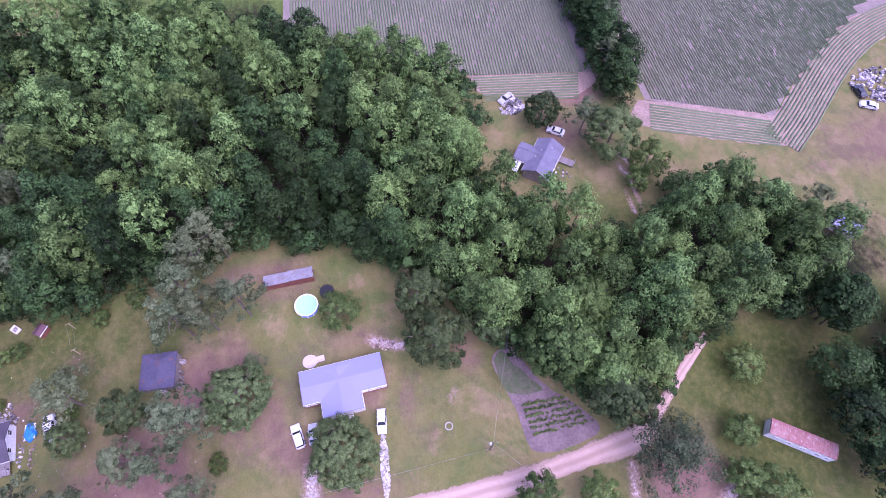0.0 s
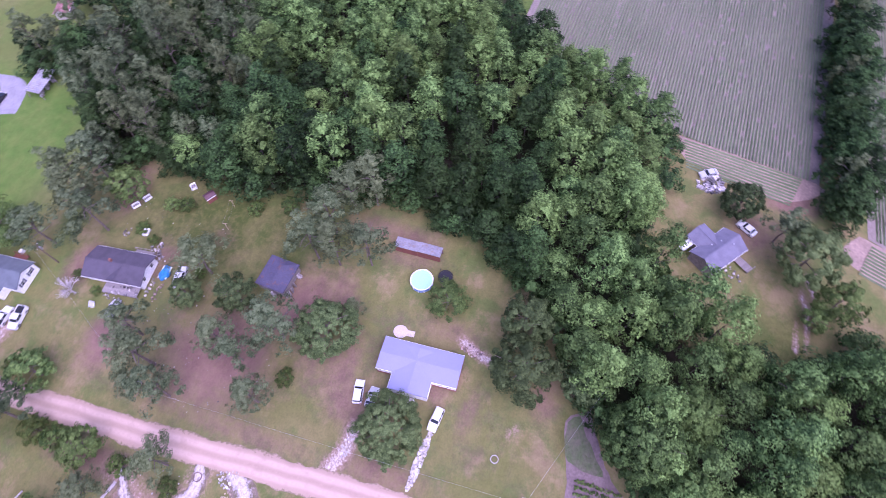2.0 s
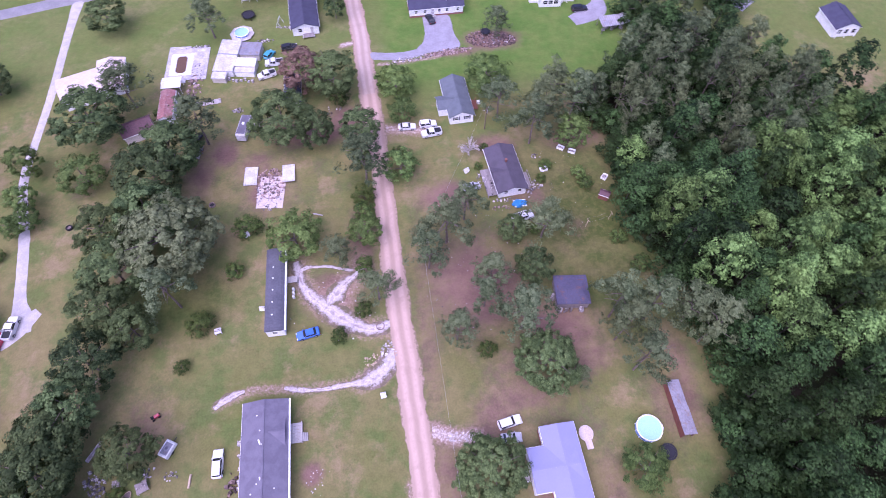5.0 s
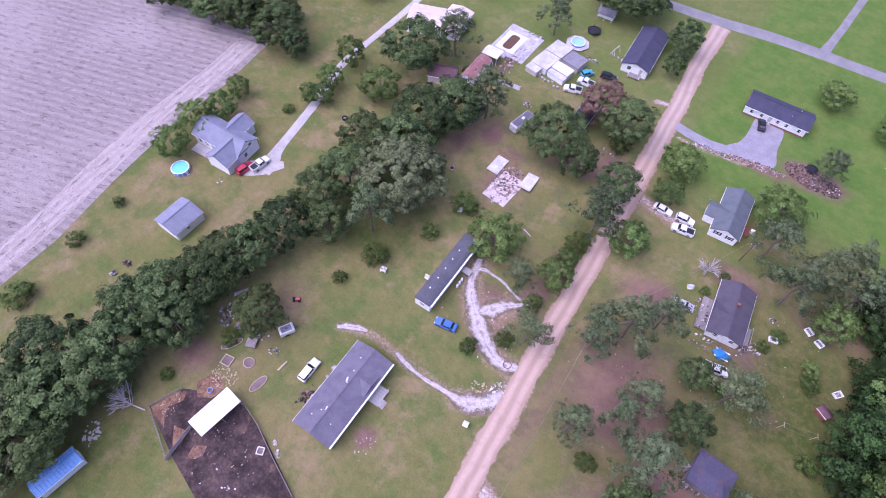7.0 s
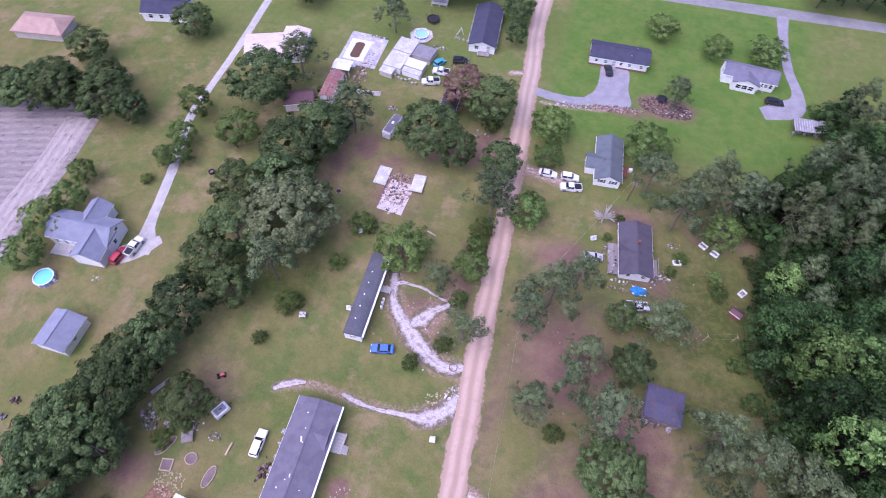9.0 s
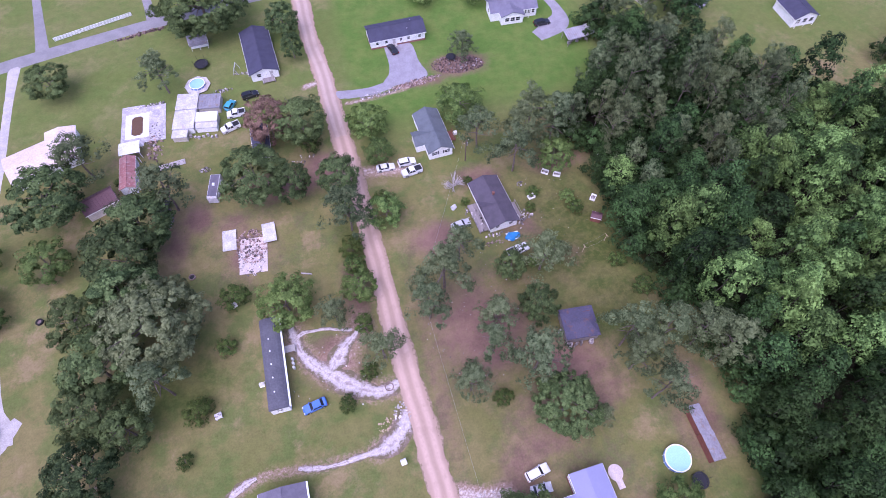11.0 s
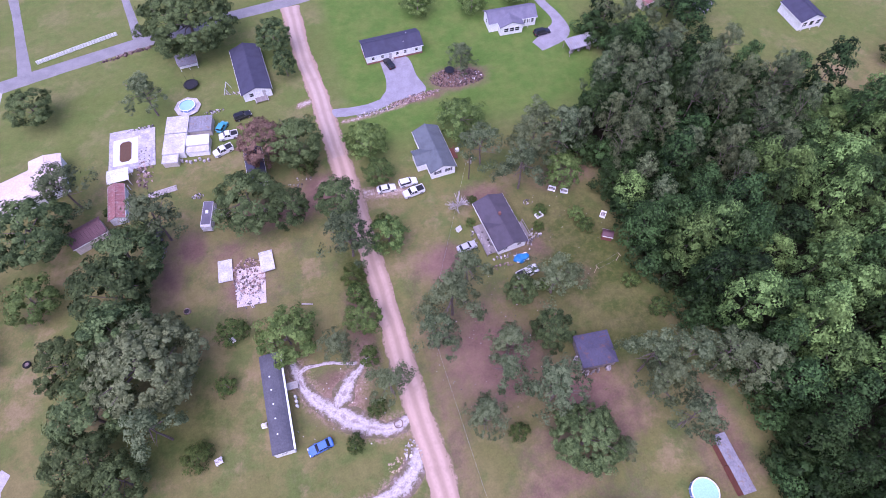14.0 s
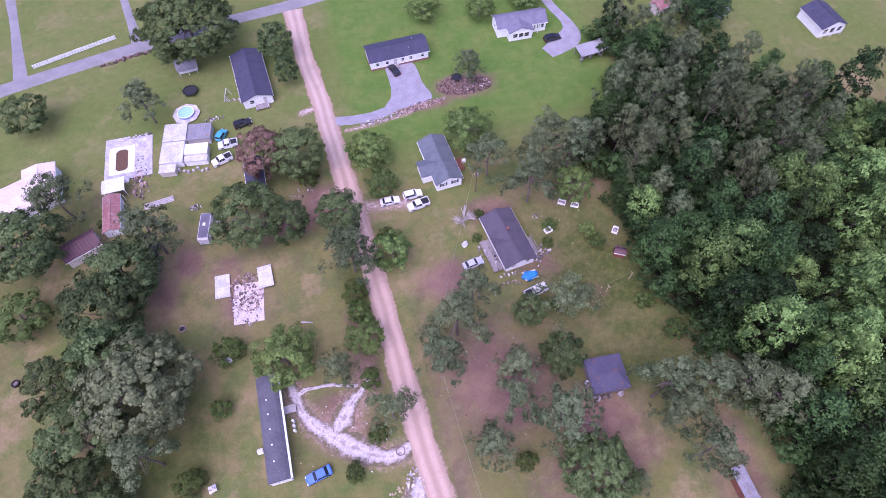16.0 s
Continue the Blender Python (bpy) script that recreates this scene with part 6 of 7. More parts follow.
# long animal shed by the pool
ls = thing("long_animal_shed", 49.3, 32.0, 91, "long low shed with grey metal roof in two levels", "shed")
for k, (x, z, mat) in enumerate([(-2.6, 2.35, METAL_GREY), (2.5, 2.15, METAL_GREY)]):
    rf = part("roof", Geo().box(x, 0, z, 5.1, 2.5, 0.08, 0, 1, 4), mat, ls)
    for i in range(8):
        part("roof_seam", Geo().box(x - 2.4 + i * 0.68, 0, z + 0.07, 0.06, 2.5, 0.05, 0, 1, 4), mat, rf)
    part("back_wall", Geo().box(x, 1.05, -0.1, 5.0, 0.08, z - 0.1), WOOD_RED, ls)
    part("side_board", Geo().box(x, -1.05, -0.1, 5.0, 0.06, 0.7), METAL_GREY, ls)
posts(ls, [(-5, -1.05), (-2.6, -1.05), (0, -1.05), (2.5, -1.05), (4.9, -1.05)], 2.15, 0.12, WOOD_RED)
ws = thing("white_yard_shed", -38.8, 163.4, 5, "small white shed with porch under an oak", "shed")
block(ws, 4.6, 3.0, 2.2, 0.9, METAL_GREY, SIDING)
posts(ws, [(-2.2, -2.6), (0, -2.6), (2.2, -2.6)], 1.9, 0.1)
part("porch_roof", Geo().box(0, -2.2, 1.95, 5.0, 1.5, 0.08, 0, 1, 8), METAL_GREY, ws)


# ---- pools, vehicles, yard things ----
def round_pool(x, y, r, water, label, ladder=True, z=1.2):
    root = thing("round_pool", x, y, 0, label, "pool")
    part("pool_wall", Geo().ring(0, 0, -0.15, r, 0.08, z + 0.15, 32), POOL_WALL, root)
    part("rim", Geo().ring(0, 0, z - 0.02, r + 0.08, 0.2, 0.06, 32), TRIM, root)
    part("water", Geo().disc(0, 0, 0, r - 0.08, r - 0.08, z - 0.16, 32), water, root)
    for i in range(12):
        a = i * math.pi / 6
        part("upright", Geo().box((r + 0.04) * math.cos(a), (r + 0.04) * math.sin(a), -0.15, 0.1, 0.1, z + 0.15, math.degrees(a)), TRIM, root)
    if ladder:
        geo = Geo()
        for s in (-0.25, 0.25):
            geo.tube((r + 0.6, s, 0), (r, s, z + 0.4), 0.03, 0.03, 6)
        for i in range(4):
            geo.box(r + 0.5 - i * 0.13, 0, 0.2 + i * 0.3, 0.12, 0.5, 0.04)
        part("ladder", geo, TRIM, root)
    return root


round_pool(42.7, 29.0, 2.35, WATER_PALE, "round above-ground pool with pale aqua cover on lawn")
round_pool(-92.2, 49.3, 2.0, WATER_POOL, "round above-ground pool with aqua water on lawn", z=1.0)
round_pool(-39.7, 146.6, 2.0, WATER_PALE, "round above-ground pool with pale cover beside trailers", False, 0.9)
pk = thing("pool_deck", -39.7, 146.6, 0, "pale octagonal surround of a yard pool", "deck")
part("decking", Geo().ring(0, 0, 0.25, 3.4, 1.2, 0.12, 8), WHITE_STONE, pk)
posts(pk, [(3.0 * math.cos(i * 0.785), 3.0 * math.sin(i * 0.785)) for i in range(8)], 0.5, 0.12, WOOD_GREY, z=-0.2)


def trampoline(x, y, r, label):
    root = thing("trampoline", x, y, 0, label, "trampoline")
    part("frame", Geo().ring(0, 0, 0.82, r, 0.3, 0.08, 26), DARK_METAL, root)
    part("jumping_mat", Geo().disc(0, 0, 0.8, r - 0.32, r - 0.32, 0.04, 24), BLACK_MESH, root)
    for i in range(6):
        a = i * math.pi / 3
        part("leg", Geo().tube((r * math.cos(a), r * math.sin(a), -0.1), (r * math.cos(a), r * math.sin(a), 0.85), 0.04, 0.04, 6), DARK_METAL, root)
        part("net_pole", Geo().tube((r * math.cos(a), r * math.sin(a), 0.85), (r * 1.05 * math.cos(a), r * 1.05 * math.sin(a), 2.3), 0.03, 0.03, 5), DARK_METAL, root)
    return root


trampoline(-38.4, 154.1, 1.9, "round black trampoline on the lawn")
trampoline(45.1, 24.6, 1.5, "round black trampoline beside the pool")
trampoline(28.6, 140.9, 1.35, "round black netted trampoline beside rubble")


def car(kind, color, x, y, yaw, label, L=None):
    """A car facing +x: body, cabin glass, wheels with tyre and rim, lamps."""
    L = L or {"sedan": 4.4, "suv": 4.3, "pickup": 5.0}[kind]
    root = thing("pickup_truck" if kind == "pickup" else "car", x, y, yaw, label, "truck" if kind == "pickup" else "car", "parked vehicles")
    k, p = L / 4.7, PAINT[color]
    wd = 0.9 if kind != "pickup" else 0.97
    top = {"sedan": 1.42, "suv": 1.66, "pickup": 1.78}[kind]
    belt = {"sedan": 0.95, "suv": 1.02, "pickup": 1.1}[kind]
    low = 0.28
    body = Geo()
    prof = [(-2.35, low + 0.1), (-2.3, belt - 0.08), (-2.15, belt), (1.0, belt), (2.15, belt - 0.18), (2.34, belt - 0.35), (2.35, low + 0.1), (2.1, low), (-2.1, low)]
    if kind == "pickup":
        prof = [(-2.35, low + 0.15), (-2.35, belt), (1.15, belt), (2.2, belt - 0.08), (2.35, belt - 0.25), (2.35, low + 0.15), (2.1, low), (-2.1, low)]
    n = len(prof)
    rings = []
    for s, inset in ((-wd, 0.0), (-wd + 0.07, 1), (wd - 0.07, 1), (wd, 0.0)):
        rings.append([(u * k, s * (1 - 0.13 * max(0, (abs(u) - 2.0) / 0.35)), w + (0.05 if inset and w >= belt - 0.4 else 0)) for u, w in prof])
    body.add([q for r in rings for q in r], [tuple(range(n - 1, -1, -1)), tuple(range(3 * n, 4 * n))] + [(j * n + i, j * n + (i + 1) % n, (j + 1) * n + (i + 1) % n, (j + 1) * n + i) for j in range(3) for i in range(n)])
    shell = part("body", body, p, root)
    a0, a1, b0, b1 = {"sedan": (-1.75, -1.15, 0.35, 1.05), "suv": (-2.15, -1.95, 0.3, 0.95), "pickup": (-0.62, -0.5, 0.62, 1.2)}[kind]
    up = top - 0.06
    cabin = Geo().add([(a0 * k, -wd + 0.06, belt), (b1 * k, -wd + 0.06, belt), (b1 * k, wd - 0.06, belt), (a0 * k, wd - 0.06, belt),
                       (a1 * k, -wd + 0.22, up), (b0 * k, -wd + 0.22, up), (b0 * k, wd - 0.22, up), (a1 * k, wd - 0.22, up)],
                      [(4, 5, 6, 7), (0, 1, 5, 4), (1, 2, 6, 5), (2, 3, 7, 6), (3, 0, 4, 7)])
    part("cabin_glass", cabin, GLASS, root)
    part("roof_panel", Geo().box((a1 + b0) / 2 * k, 0, up - 0.02, (b0 - a1) * k + 0.1, 2 * wd - 0.40, 0.09, 0, 0.96), p, root)
    for s in (-1, 1):
        for u, v in ((a0, a1), (b1, b0), ((a0 + b1) / 2, (a1 + b0) / 2)):
            part("pillar", Geo().tube((u * k, s * (wd - 0.055), belt), (v * k, s * (wd - 0.215), up), 0.05, 0.045, 5), p, root)
    if kind == "pickup":
        part("cargo_bed", Geo().box(-1.5 * k, 0, belt + 0.055, 1.55 * k, 2 * wd - 0.3, 0.02), DARK_METAL, root)
        walls = Geo()
        for s in (-1, 1):
            walls.box(-1.5 * k, s * (wd - 0.07), belt + 0.04, 1.66 * k, 0.12, 0.22)
        walls.box(-2.3 * k, 0, belt + 0.04, 0.1, 2 * wd - 0.1, 0.22)
        part("bed_walls", walls, p, root)
    for sx in (-1.42, 1.45):
        for s in (-1, 1):
            w = part("wheel", Geo().tube((sx * k, s * (wd + 0.02), 0.34), (sx * k, s * (wd - 0.2), 0.34), 0.34, 0.34, 16), RUBBER, root)
            part("rim", Geo().tube((sx * k, s * (wd + 0.03), 0.34), (sx * k, s * (wd - 0.02), 0.34), 0.2, 0.2, 10), STEEL, w)
    for s in (-1, 1):
        part("headlight", Geo().box(2.28 * k, s * 0.62, belt - 0.34, 0.16, 0.36, 0.16), LAMP_CLEAR, root)
        part("taillight", Geo().box(-2.32 * k, s * 0.7, belt - 0.3, 0.1, 0.26, 0.2), LAMP_RED, root)
        part("wing_mirror", Geo().box(0.85 * k, s * (wd + 0.08), belt + 0.04, 0.12, 0.16, 0.13), p, root)
    part("bumper", Geo().box(2.36 * k, 0, low + 0.06, 0.14, 2 * wd - 0.1, 0.2), p if kind != "pickup" else STEEL, root)
    return root


CARS = [("sedan", "blue", -19.9, 54.1, 192, "bright blue sedan parked on grass near mobile home", 4.6), ("sedan", "white", 3.8, 107.2, 0, "white sedan parked on a sandy driveway", None),
        ("suv", "white", 9.1, 107.6, 4, "white car parked on a sandy driveway", 4.3), ("pickup", "white", 9.8, 104.6, 190, "white pickup with empty bed parked on grass", 5.0),
        ("pickup", "white", 27.9, 77.7, 14, "white pickup with dark bed beside worn house", 5.0), ("sedan", "silver", 17.3, 87.1, 10, "silver sedan parked on bare ground", 4.4),
        ("suv", "white", -35.4, 31.0, 92, "white car parked behind the long grey-roofed house", 4.9), ("pickup", "white", -31.8, 129.0, 200, "white pickup parked beside trailers", 4.8),
        ("pickup", "white", -30.2, 133.5, 182, "pale pickup parked beside trailers", 4.6), ("suv", "black", -26.3, 139.3, 14, "black car parked on grass near trailers", 4.4),
        ("sedan", "black", 13.6, 147.9, 106, "black sedan parked on a gravel driveway", 4.4), ("suv", "black", 57.8, 148.8, 5, "black car parked on a driveway pad", 4.8)]
CARS += [("suv", "white", 17.3, 32.8, 12, "white car parked on the lawn beside house", 4.5), ("sedan", "silver", 17.1, 30.0, 0, "small silver car parked on the lawn", 3.9),
         ("suv", "white", 17.0, 17.3, 174, "white car parked on a stone driveway", 4.5), ("sedan", "white", 76.1, -34.0, 56, "white sedan parked behind woodland house", 4.3),
         ("sedan", "white", 68.2, -112.2, 60, "white sedan parked on bare ground", 4.2), ("sedan", "dark", 72.8, -112.3, 2, "dark car parked beside scrap", 4.2),
         ("suv", "red", -80.5, 58.3, 82, "red car parked on a concrete apron", 4.4), ("pickup", "white", -78.6, 61.2, 86, "white pickup parked on a concrete apron", 5.0),
         ("suv", "teal", -31.6, 136.8, 60, "small car under a teal cover beside trailers", 3.6), ("sedan", "silver", 88.5, -24.8, 120, "silver wrecked car in a scrap heap", 4.2)]
for row in CARS:
    car(*row)

tp = thing("covered_boat", 28.0, 81.4, 4, "low boat covered by a bright blue tarp", "boat")
part("hull", Geo().prism([(-0.75, 0.25), (-0.95, 0.7), (0.95, 0.7), (0.75, 0.25)], "x", -1.35, 1.4), SIDING, tp)
tarp, folds = Geo(), 18
ring = lambda k, z, j: [(k * (1.75 + j * math.sin(2.7 * a)) * math.cos(a), k * (1.12 + j * math.cos(3.1 * a)) * math.sin(a), z + j * 0.4 * math.sin(4 * a + 5 * k)) for a in np.arange(folds) * 6.2832 / folds]
tarp.add(ring(1, 0.35, 0.22) + ring(0.92, 0.72, 0.18) + ring(0.6, 1.0, 0.2) + ring(0.2, 1.02, 0.1),
         [(q * folds + i, q * folds + (i + 1) % folds, (q + 1) * folds + (i + 1) % folds, (q + 1) * folds + i) for q in range(3) for i in range(folds)] + [tuple(range(3 * folds, 4 * folds))])
part("tarp", tarp, TARP_BLUE, tp)
posts(tp, [(-1.2, -0.5), (-1.2, 0.5), (1.2, 0)], 0.5, 0.12, DARK_METAL)


def heap(name, x, y, rx, ry, n, material, label, size=0.5, seed=1, yaw=0.0, flat=0.6, category="scrap"):
    """Uneven loose pieces strewn over an oval patch; a heap that nobody could count."""
    rng = np.random.default_rng(seed)
    geo = Geo()
    c, s = math.cos(radians(yaw)), math.sin(radians(yaw))
    for _ in range(n):
        a, d = rng.uniform(0, 6.28), math.sqrt(rng.random())
        u, v = rx * d * math.cos(a), ry * d * math.sin(a)
        k = size * rng.uniform(0.35, 1.3)
        geo.box(c * u - s * v, s * u + c * v, -0.12, k, k * rng.uniform(0.4, 1.2), k * flat * rng.uniform(0.5, 1.4) + 0.12, rng.uniform(0, 180), rng.uniform(0.55, 1), rng.normal(0, 6))
    return single(name, geo, material, label, category, kind="stuff", x=x, y=y)


heap("house_rubble", -29.2, 93.0, 3.4, 4.6, 300, RUBBLE_RED, "reddish demolition rubble on a slab", 0.42, 2)
heap("house_rubble", -29.4, 89.5, 3.0, 4.2, 200, SCRAP_PALE, "pale demolition rubble on a slab", 0.34, 3)
heap("rubble_bank", 29.8, 138.4, 7.2, 3.4, 700, RUBBLE_DARK, "long bank of dark reddish earth and rubble", 0.36, 4, -8)
heap("rubble_bank", 17.5, 134.2, 7.0, 1.2, 300, RUBBLE_RED, "rubble strewn along a driveway edge", 0.34, 5, 8)
heap("rubble_bank", 7, 132.4, 6.0, 0.9, 150, SCRAP_PALE, "pale stones along a driveway edge", 0.28, 6, 8)
heap("rubble_bank", 31.5, 138.4, 5.5, 2.6, 40, SCRAP_PALE, "pale broken pieces among rubble", 0.4, 7, -8)
heap("planting_bed", -53.5, 172.0, 9.5, 0.6, 90, RUBBLE_DARK, "dark mulched bed along the paved road", 0.6, 35, 13)
heap("white_stones", 9.4, 17.9, 5.6, 0.75, 420, WHITE_STONE, "white stones paving a narrow driveway", 0.38, 8, 176, 0.35, "stone")
heap("white_stones", 8.0, 31.2, 2.6, 1.0, 60, WHITE_STONE, "white stones at a sandy driveway", 0.3, 9, 0, 0.35, "stone")
heap("scrap_heap", 75.5, -117.5, 4.5, 6.5, 120, SCRAP_PALE, "large heap of white and dark scrap", 0.8, 10, 30)
heap("scrap_heap", 70.5, -119, 2.5, 3.5, 60, SCRAP, "heap of mixed scrap on bare ground", 1.0, 11)
heap("scrap_heap", 86.2, -25.5, 2.6, 3.0, 90, SCRAP_PALE, "heap of pale scrap at the field edge", 0.9, 12)
heap("yard_clutter", 24.9, 83.0, 3.0, 0.5, 30, SCRAP_PALE, "clutter of pale things at the porch", 0.36, 13)
heap("yard_clutter", 30.9, 85.4, 1.0, 2.2, 30, SCRAP_PALE, "clutter of pale things behind the house", 0.34, 14)
heap("yard_clutter", 21.6, 87.5, 1.2, 3.6, 26, SCRAP, "clutter on the grey deck", 0.4, 15).location.z = 0.85
heap("yard_clutter", 20.0, 90.6, 1.2, 1.0, 16, SCRAP, "clutter beside the deck", 0.4, 16)
heap("yard_clutter", -56.4, 29.9, 1.7, 2.4, 70, SCRAP, "heap of grey garden clutter under trees", 0.45, 17, 40)
heap("yard_clutter", -47.6, 30.9, 1.3, 0.9, 12, SCRAP_PALE, "pale pots and boxes beside garden beds", 0.5, 45)
heap("yard_clutter", -32.8, 27.2, 0.9, 3.0, 22, RUBBLE_DARK, "dark tubs and bins along a house wall", 0.6, 46, 0, 1.0)
heap("yard_clutter", -43.6, 30.0, 1.2, 1.0, 26, SCRAP, "heap of stones and pots on grass", 0.28, 18)
heap("yard_clutter", -34.0, 110.9, 1.4, 1.2, 26, SCRAP_PALE, "scrap heap behind a camper", 0.5, 19)
heap("yard_clutter", -47.6, 104.5, 1.6, 3.2, 40, SCRAP, "dark scrap beside trees", 0.7, 20)
heap("yard_clutter", -50.5, 127.0, 2.0, 4.4, 60, RUBBLE_RED, "reddish rubble on a pale slab", 0.5, 21)
heap("yard_clutter", -33, 143.2, 3.0, 0.6, 30, SCRAP, "stones along a garden edge", 0.4, 22)
heap("yard_clutter", -26, 148.2, 4.4, 0.5, 36, SCRAP, "stones edging a planting bed", 0.35, 23, -10)
heap("yard_clutter", 64.6, -31.6, 1.0, 2.8, 34, SCRAP, "clutter beside a wooden deck", 0.4, 24, -40)
heap("yard_clutter", 62.8, -28.6, 1.6, 1.0, 14, SCRAP_PALE, "pale boards and pots beside the woodland house", 0.35, 44)
heap("brush_pile", -47.5, 20.8, 2.8, 2.2, 160, WOOD_PALE, "tan brush and hay beside the pen", 0.26, 25, 0, 0.3, "brush")
heap("pen_litter", -36, 9, 9, 5, 60, SCRAP, "litter and clods in a muddy pen", 0.3, 26, -20, 0.4, "litter")
heap("brush_pile", -58.6, -0.2, 1.5, 2.2, 40, DEAD_WOOD, "grey brush pile on grass", 0.5, 27, 40, 0.3, "brush")
heap("leaf_litter", 16, 66, 13, 15, 150, SCRAP, "small litter strewn under pines", 0.17, 28, 0, 0.3, "litter")
heap("leaf_litter", 40, 86, 9, 12, 40, SCRAP_PALE, "small pale litter on rough grass", 0.14, 29, 0, 0.4, "litter")
heap("leaf_litter", -15, 60, 9, 9, 40, WHITE_STONE, "scattered pale stones on a sandy yard", 0.25, 30, 0, 0.4, "stone")
heap("roadside_rocks", -4.2, 48.6, 1.6, 2.6, 50, WHITE_STONE, "pale broken concrete at the road edge", 0.4, 31, 0, 0.4, "stone")
heap("rock_pile", 31.6, 14.8, 1.1, 2.4, 50, RUBBLE_RED, "low pile of reddish rubble behind house", 0.4, 32, 0, 0.4, "stone")

heap("white_stones", -30.4, 16.9, 1.9, 0.35, 24, WHITE_STONE, "line of pale stones on the lawn beside the pen", 0.4, 51, -36, 0.5, "stone")
heap("pen_litter", -38.5, 12.5, 8, 3.5, 90, RUBBLE_DARK, "clods and litter in a muddy pen", 0.22, 52, -20, 0.5, "litter")
heap("brush_pile", -51.6, 11.4, 1.6, 2.8, 110, WOOD_PALE, "tan straw tufts along the pen's side", 0.2, 53, 20, 0.3, "brush")
heap("yard_clutter", -50.6, 131.6, 2.6, 4.6, 70, SCRAP, "dark and pale rubbish on a pale slab", 0.34, 54)
heap("yard_clutter", -52.5, 142.2, 4.2, 0.5, 60, SCRAP_PALE, "broken pale edging of a slab", 0.36, 55, 6)
heap("yard_clutter", -38.7, 117.2, 1.3, 0.8, 34, SCRAP, "grey scrap behind a camper", 0.34, 56)
heap("yard_clutter", -15.0, 115.0, 3.0, 1.6, 26, SCRAP_PALE, "pale litter on bare earth under trees", 0.3, 57)
heap("yard_clutter", 34.4, 95.2, 1.1, 0.8, 22, SCRAP, "small grey scrap heap on rough grass", 0.3, 58)
heap("yard_clutter", 19.4, 87.6, 0.5, 2.2, 16, SCRAP_PALE, "pale things beside the deck", 0.34, 59)
heap("yard_clutter", 33.0, 86.4, 1.3, 1.6, 24, SCRAP_PALE, "pale boxes behind the worn house", 0.36, 60)
heap("yard_clutter", 23.6, 80.8, 2.2, 0.7, 22, RUBBLE_RED, "reddish clutter before the worn house", 0.34, 61)
heap("roadside_rocks", -7.6, 47.6, 1.6, 1.2, 40, WOOD_PALE, "broken pale timber heap beside a sandy track", 0.3, 62, 20, 0.4, "brush")
bin_ = thing("feed_trough", -32.4, 15.1, 25, "square pale feed trough at the pen fence", "trough")
g = Geo()
for s in (-1, 1):
    g.box(0, s * 0.6, -0.1, 1.3, 0.14, 0.5).box(s * 0.6, 0, -0.1, 0.14, 1.1, 0.5)
part("rim", g, METAL_CLEAN, bin_)
part("feed", Geo().box(0, 0, -0.1, 1.1, 1.1, 0.3), GARDEN_SOIL, bin_)
part("tub", Geo().ring(0, 0, -0.1, 0.55, 0.1, 0.5, 14), POOL_WALL, thing("water_tub", -47.6, 17.4, 0, "small blue water tub on straw", "tub"))
cv = thing("culvert_ring", -5.5, 54.5, 0, "round rusty ring set in a sandy track", "ring")
part("ring", Geo().ring(0, 0, -0.1, 0.85, 0.16, 0.28, 20), RUBBLE_DARK, cv)

heap("brush_pile", -59.2, 48.8, 1.4, 0.8, 40, WOOD_PALE, "tan brush heap beside the hedgerow", 0.3, 63, 20, 0.5, "brush")
heap("yard_clutter", -81.7, 25.8, 1.0, 0.8, 22, RUBBLE_DARK, "dark scrap heap on the lawn", 0.36, 64, 0, 0.8)
heap("yard_clutter", -82.0, 22.4, 0.7, 0.6, 10, SCRAP, "grey crate and scrap on the lawn", 0.5, 65, 0, 0.8)
heap("yard_clutter", -82.4, 52.4, 0.9, 0.8, 8, SCRAP_PALE, "pale toys on the lawn before the garage wing", 0.3, 66)
heap("yard_clutter", -18.0, 26.5, 2.6, 2.6, 26, WHITE_STONE, "pale stones on a bare patch of lawn", 0.2, 67, 0, 0.4, "stone")

# raised beds, tables, small garden things
def bed(x, y, rx, ry, yaw, label, square=False):
    root = thing("garden_bed", x, y, yaw, label, "garden bed", "garden beds")
    if square:
        g = Geo()
        for s in (-1, 1):
            g.box(0, s * ry, -0.1, 2 * rx + 0.2, 0.18, 0.38).box(s * rx, 0, -0.1, 0.18, 2 * ry - 0.2, 0.38)
        part("edging", g, WOOD_PALE, root)
        part("soil", Geo().box(0, 0, -0.1, 2 * rx - 0.1, 2 * ry - 0.1, 0.24), GARDEN_SOIL, root)
    else:
        part("edging", Geo().ring(0, 0, -0.1, rx, 0.13, 0.32, 24, ry), WOOD_PALE, root)
        part("soil", Geo().disc(0, 0, -0.1, rx - 0.15, ry - 0.15, 0.3, 24), GARDEN_SOIL, root)


bed(-51.2, 26.2, 2.2, 0.8, 62, "stone-edged kidney-shaped garden bed")
bed(-49.4, 23.3, 0.95, 0.95, 10, "square timber-edged garden bed", True)
bed(-45.8, 25.4, 1.15, 1.05, 0, "round stone-edged garden bed")
bed(-41.4, 23.5, 2.0, 0.85, 82, "oval stone-edged garden bed")


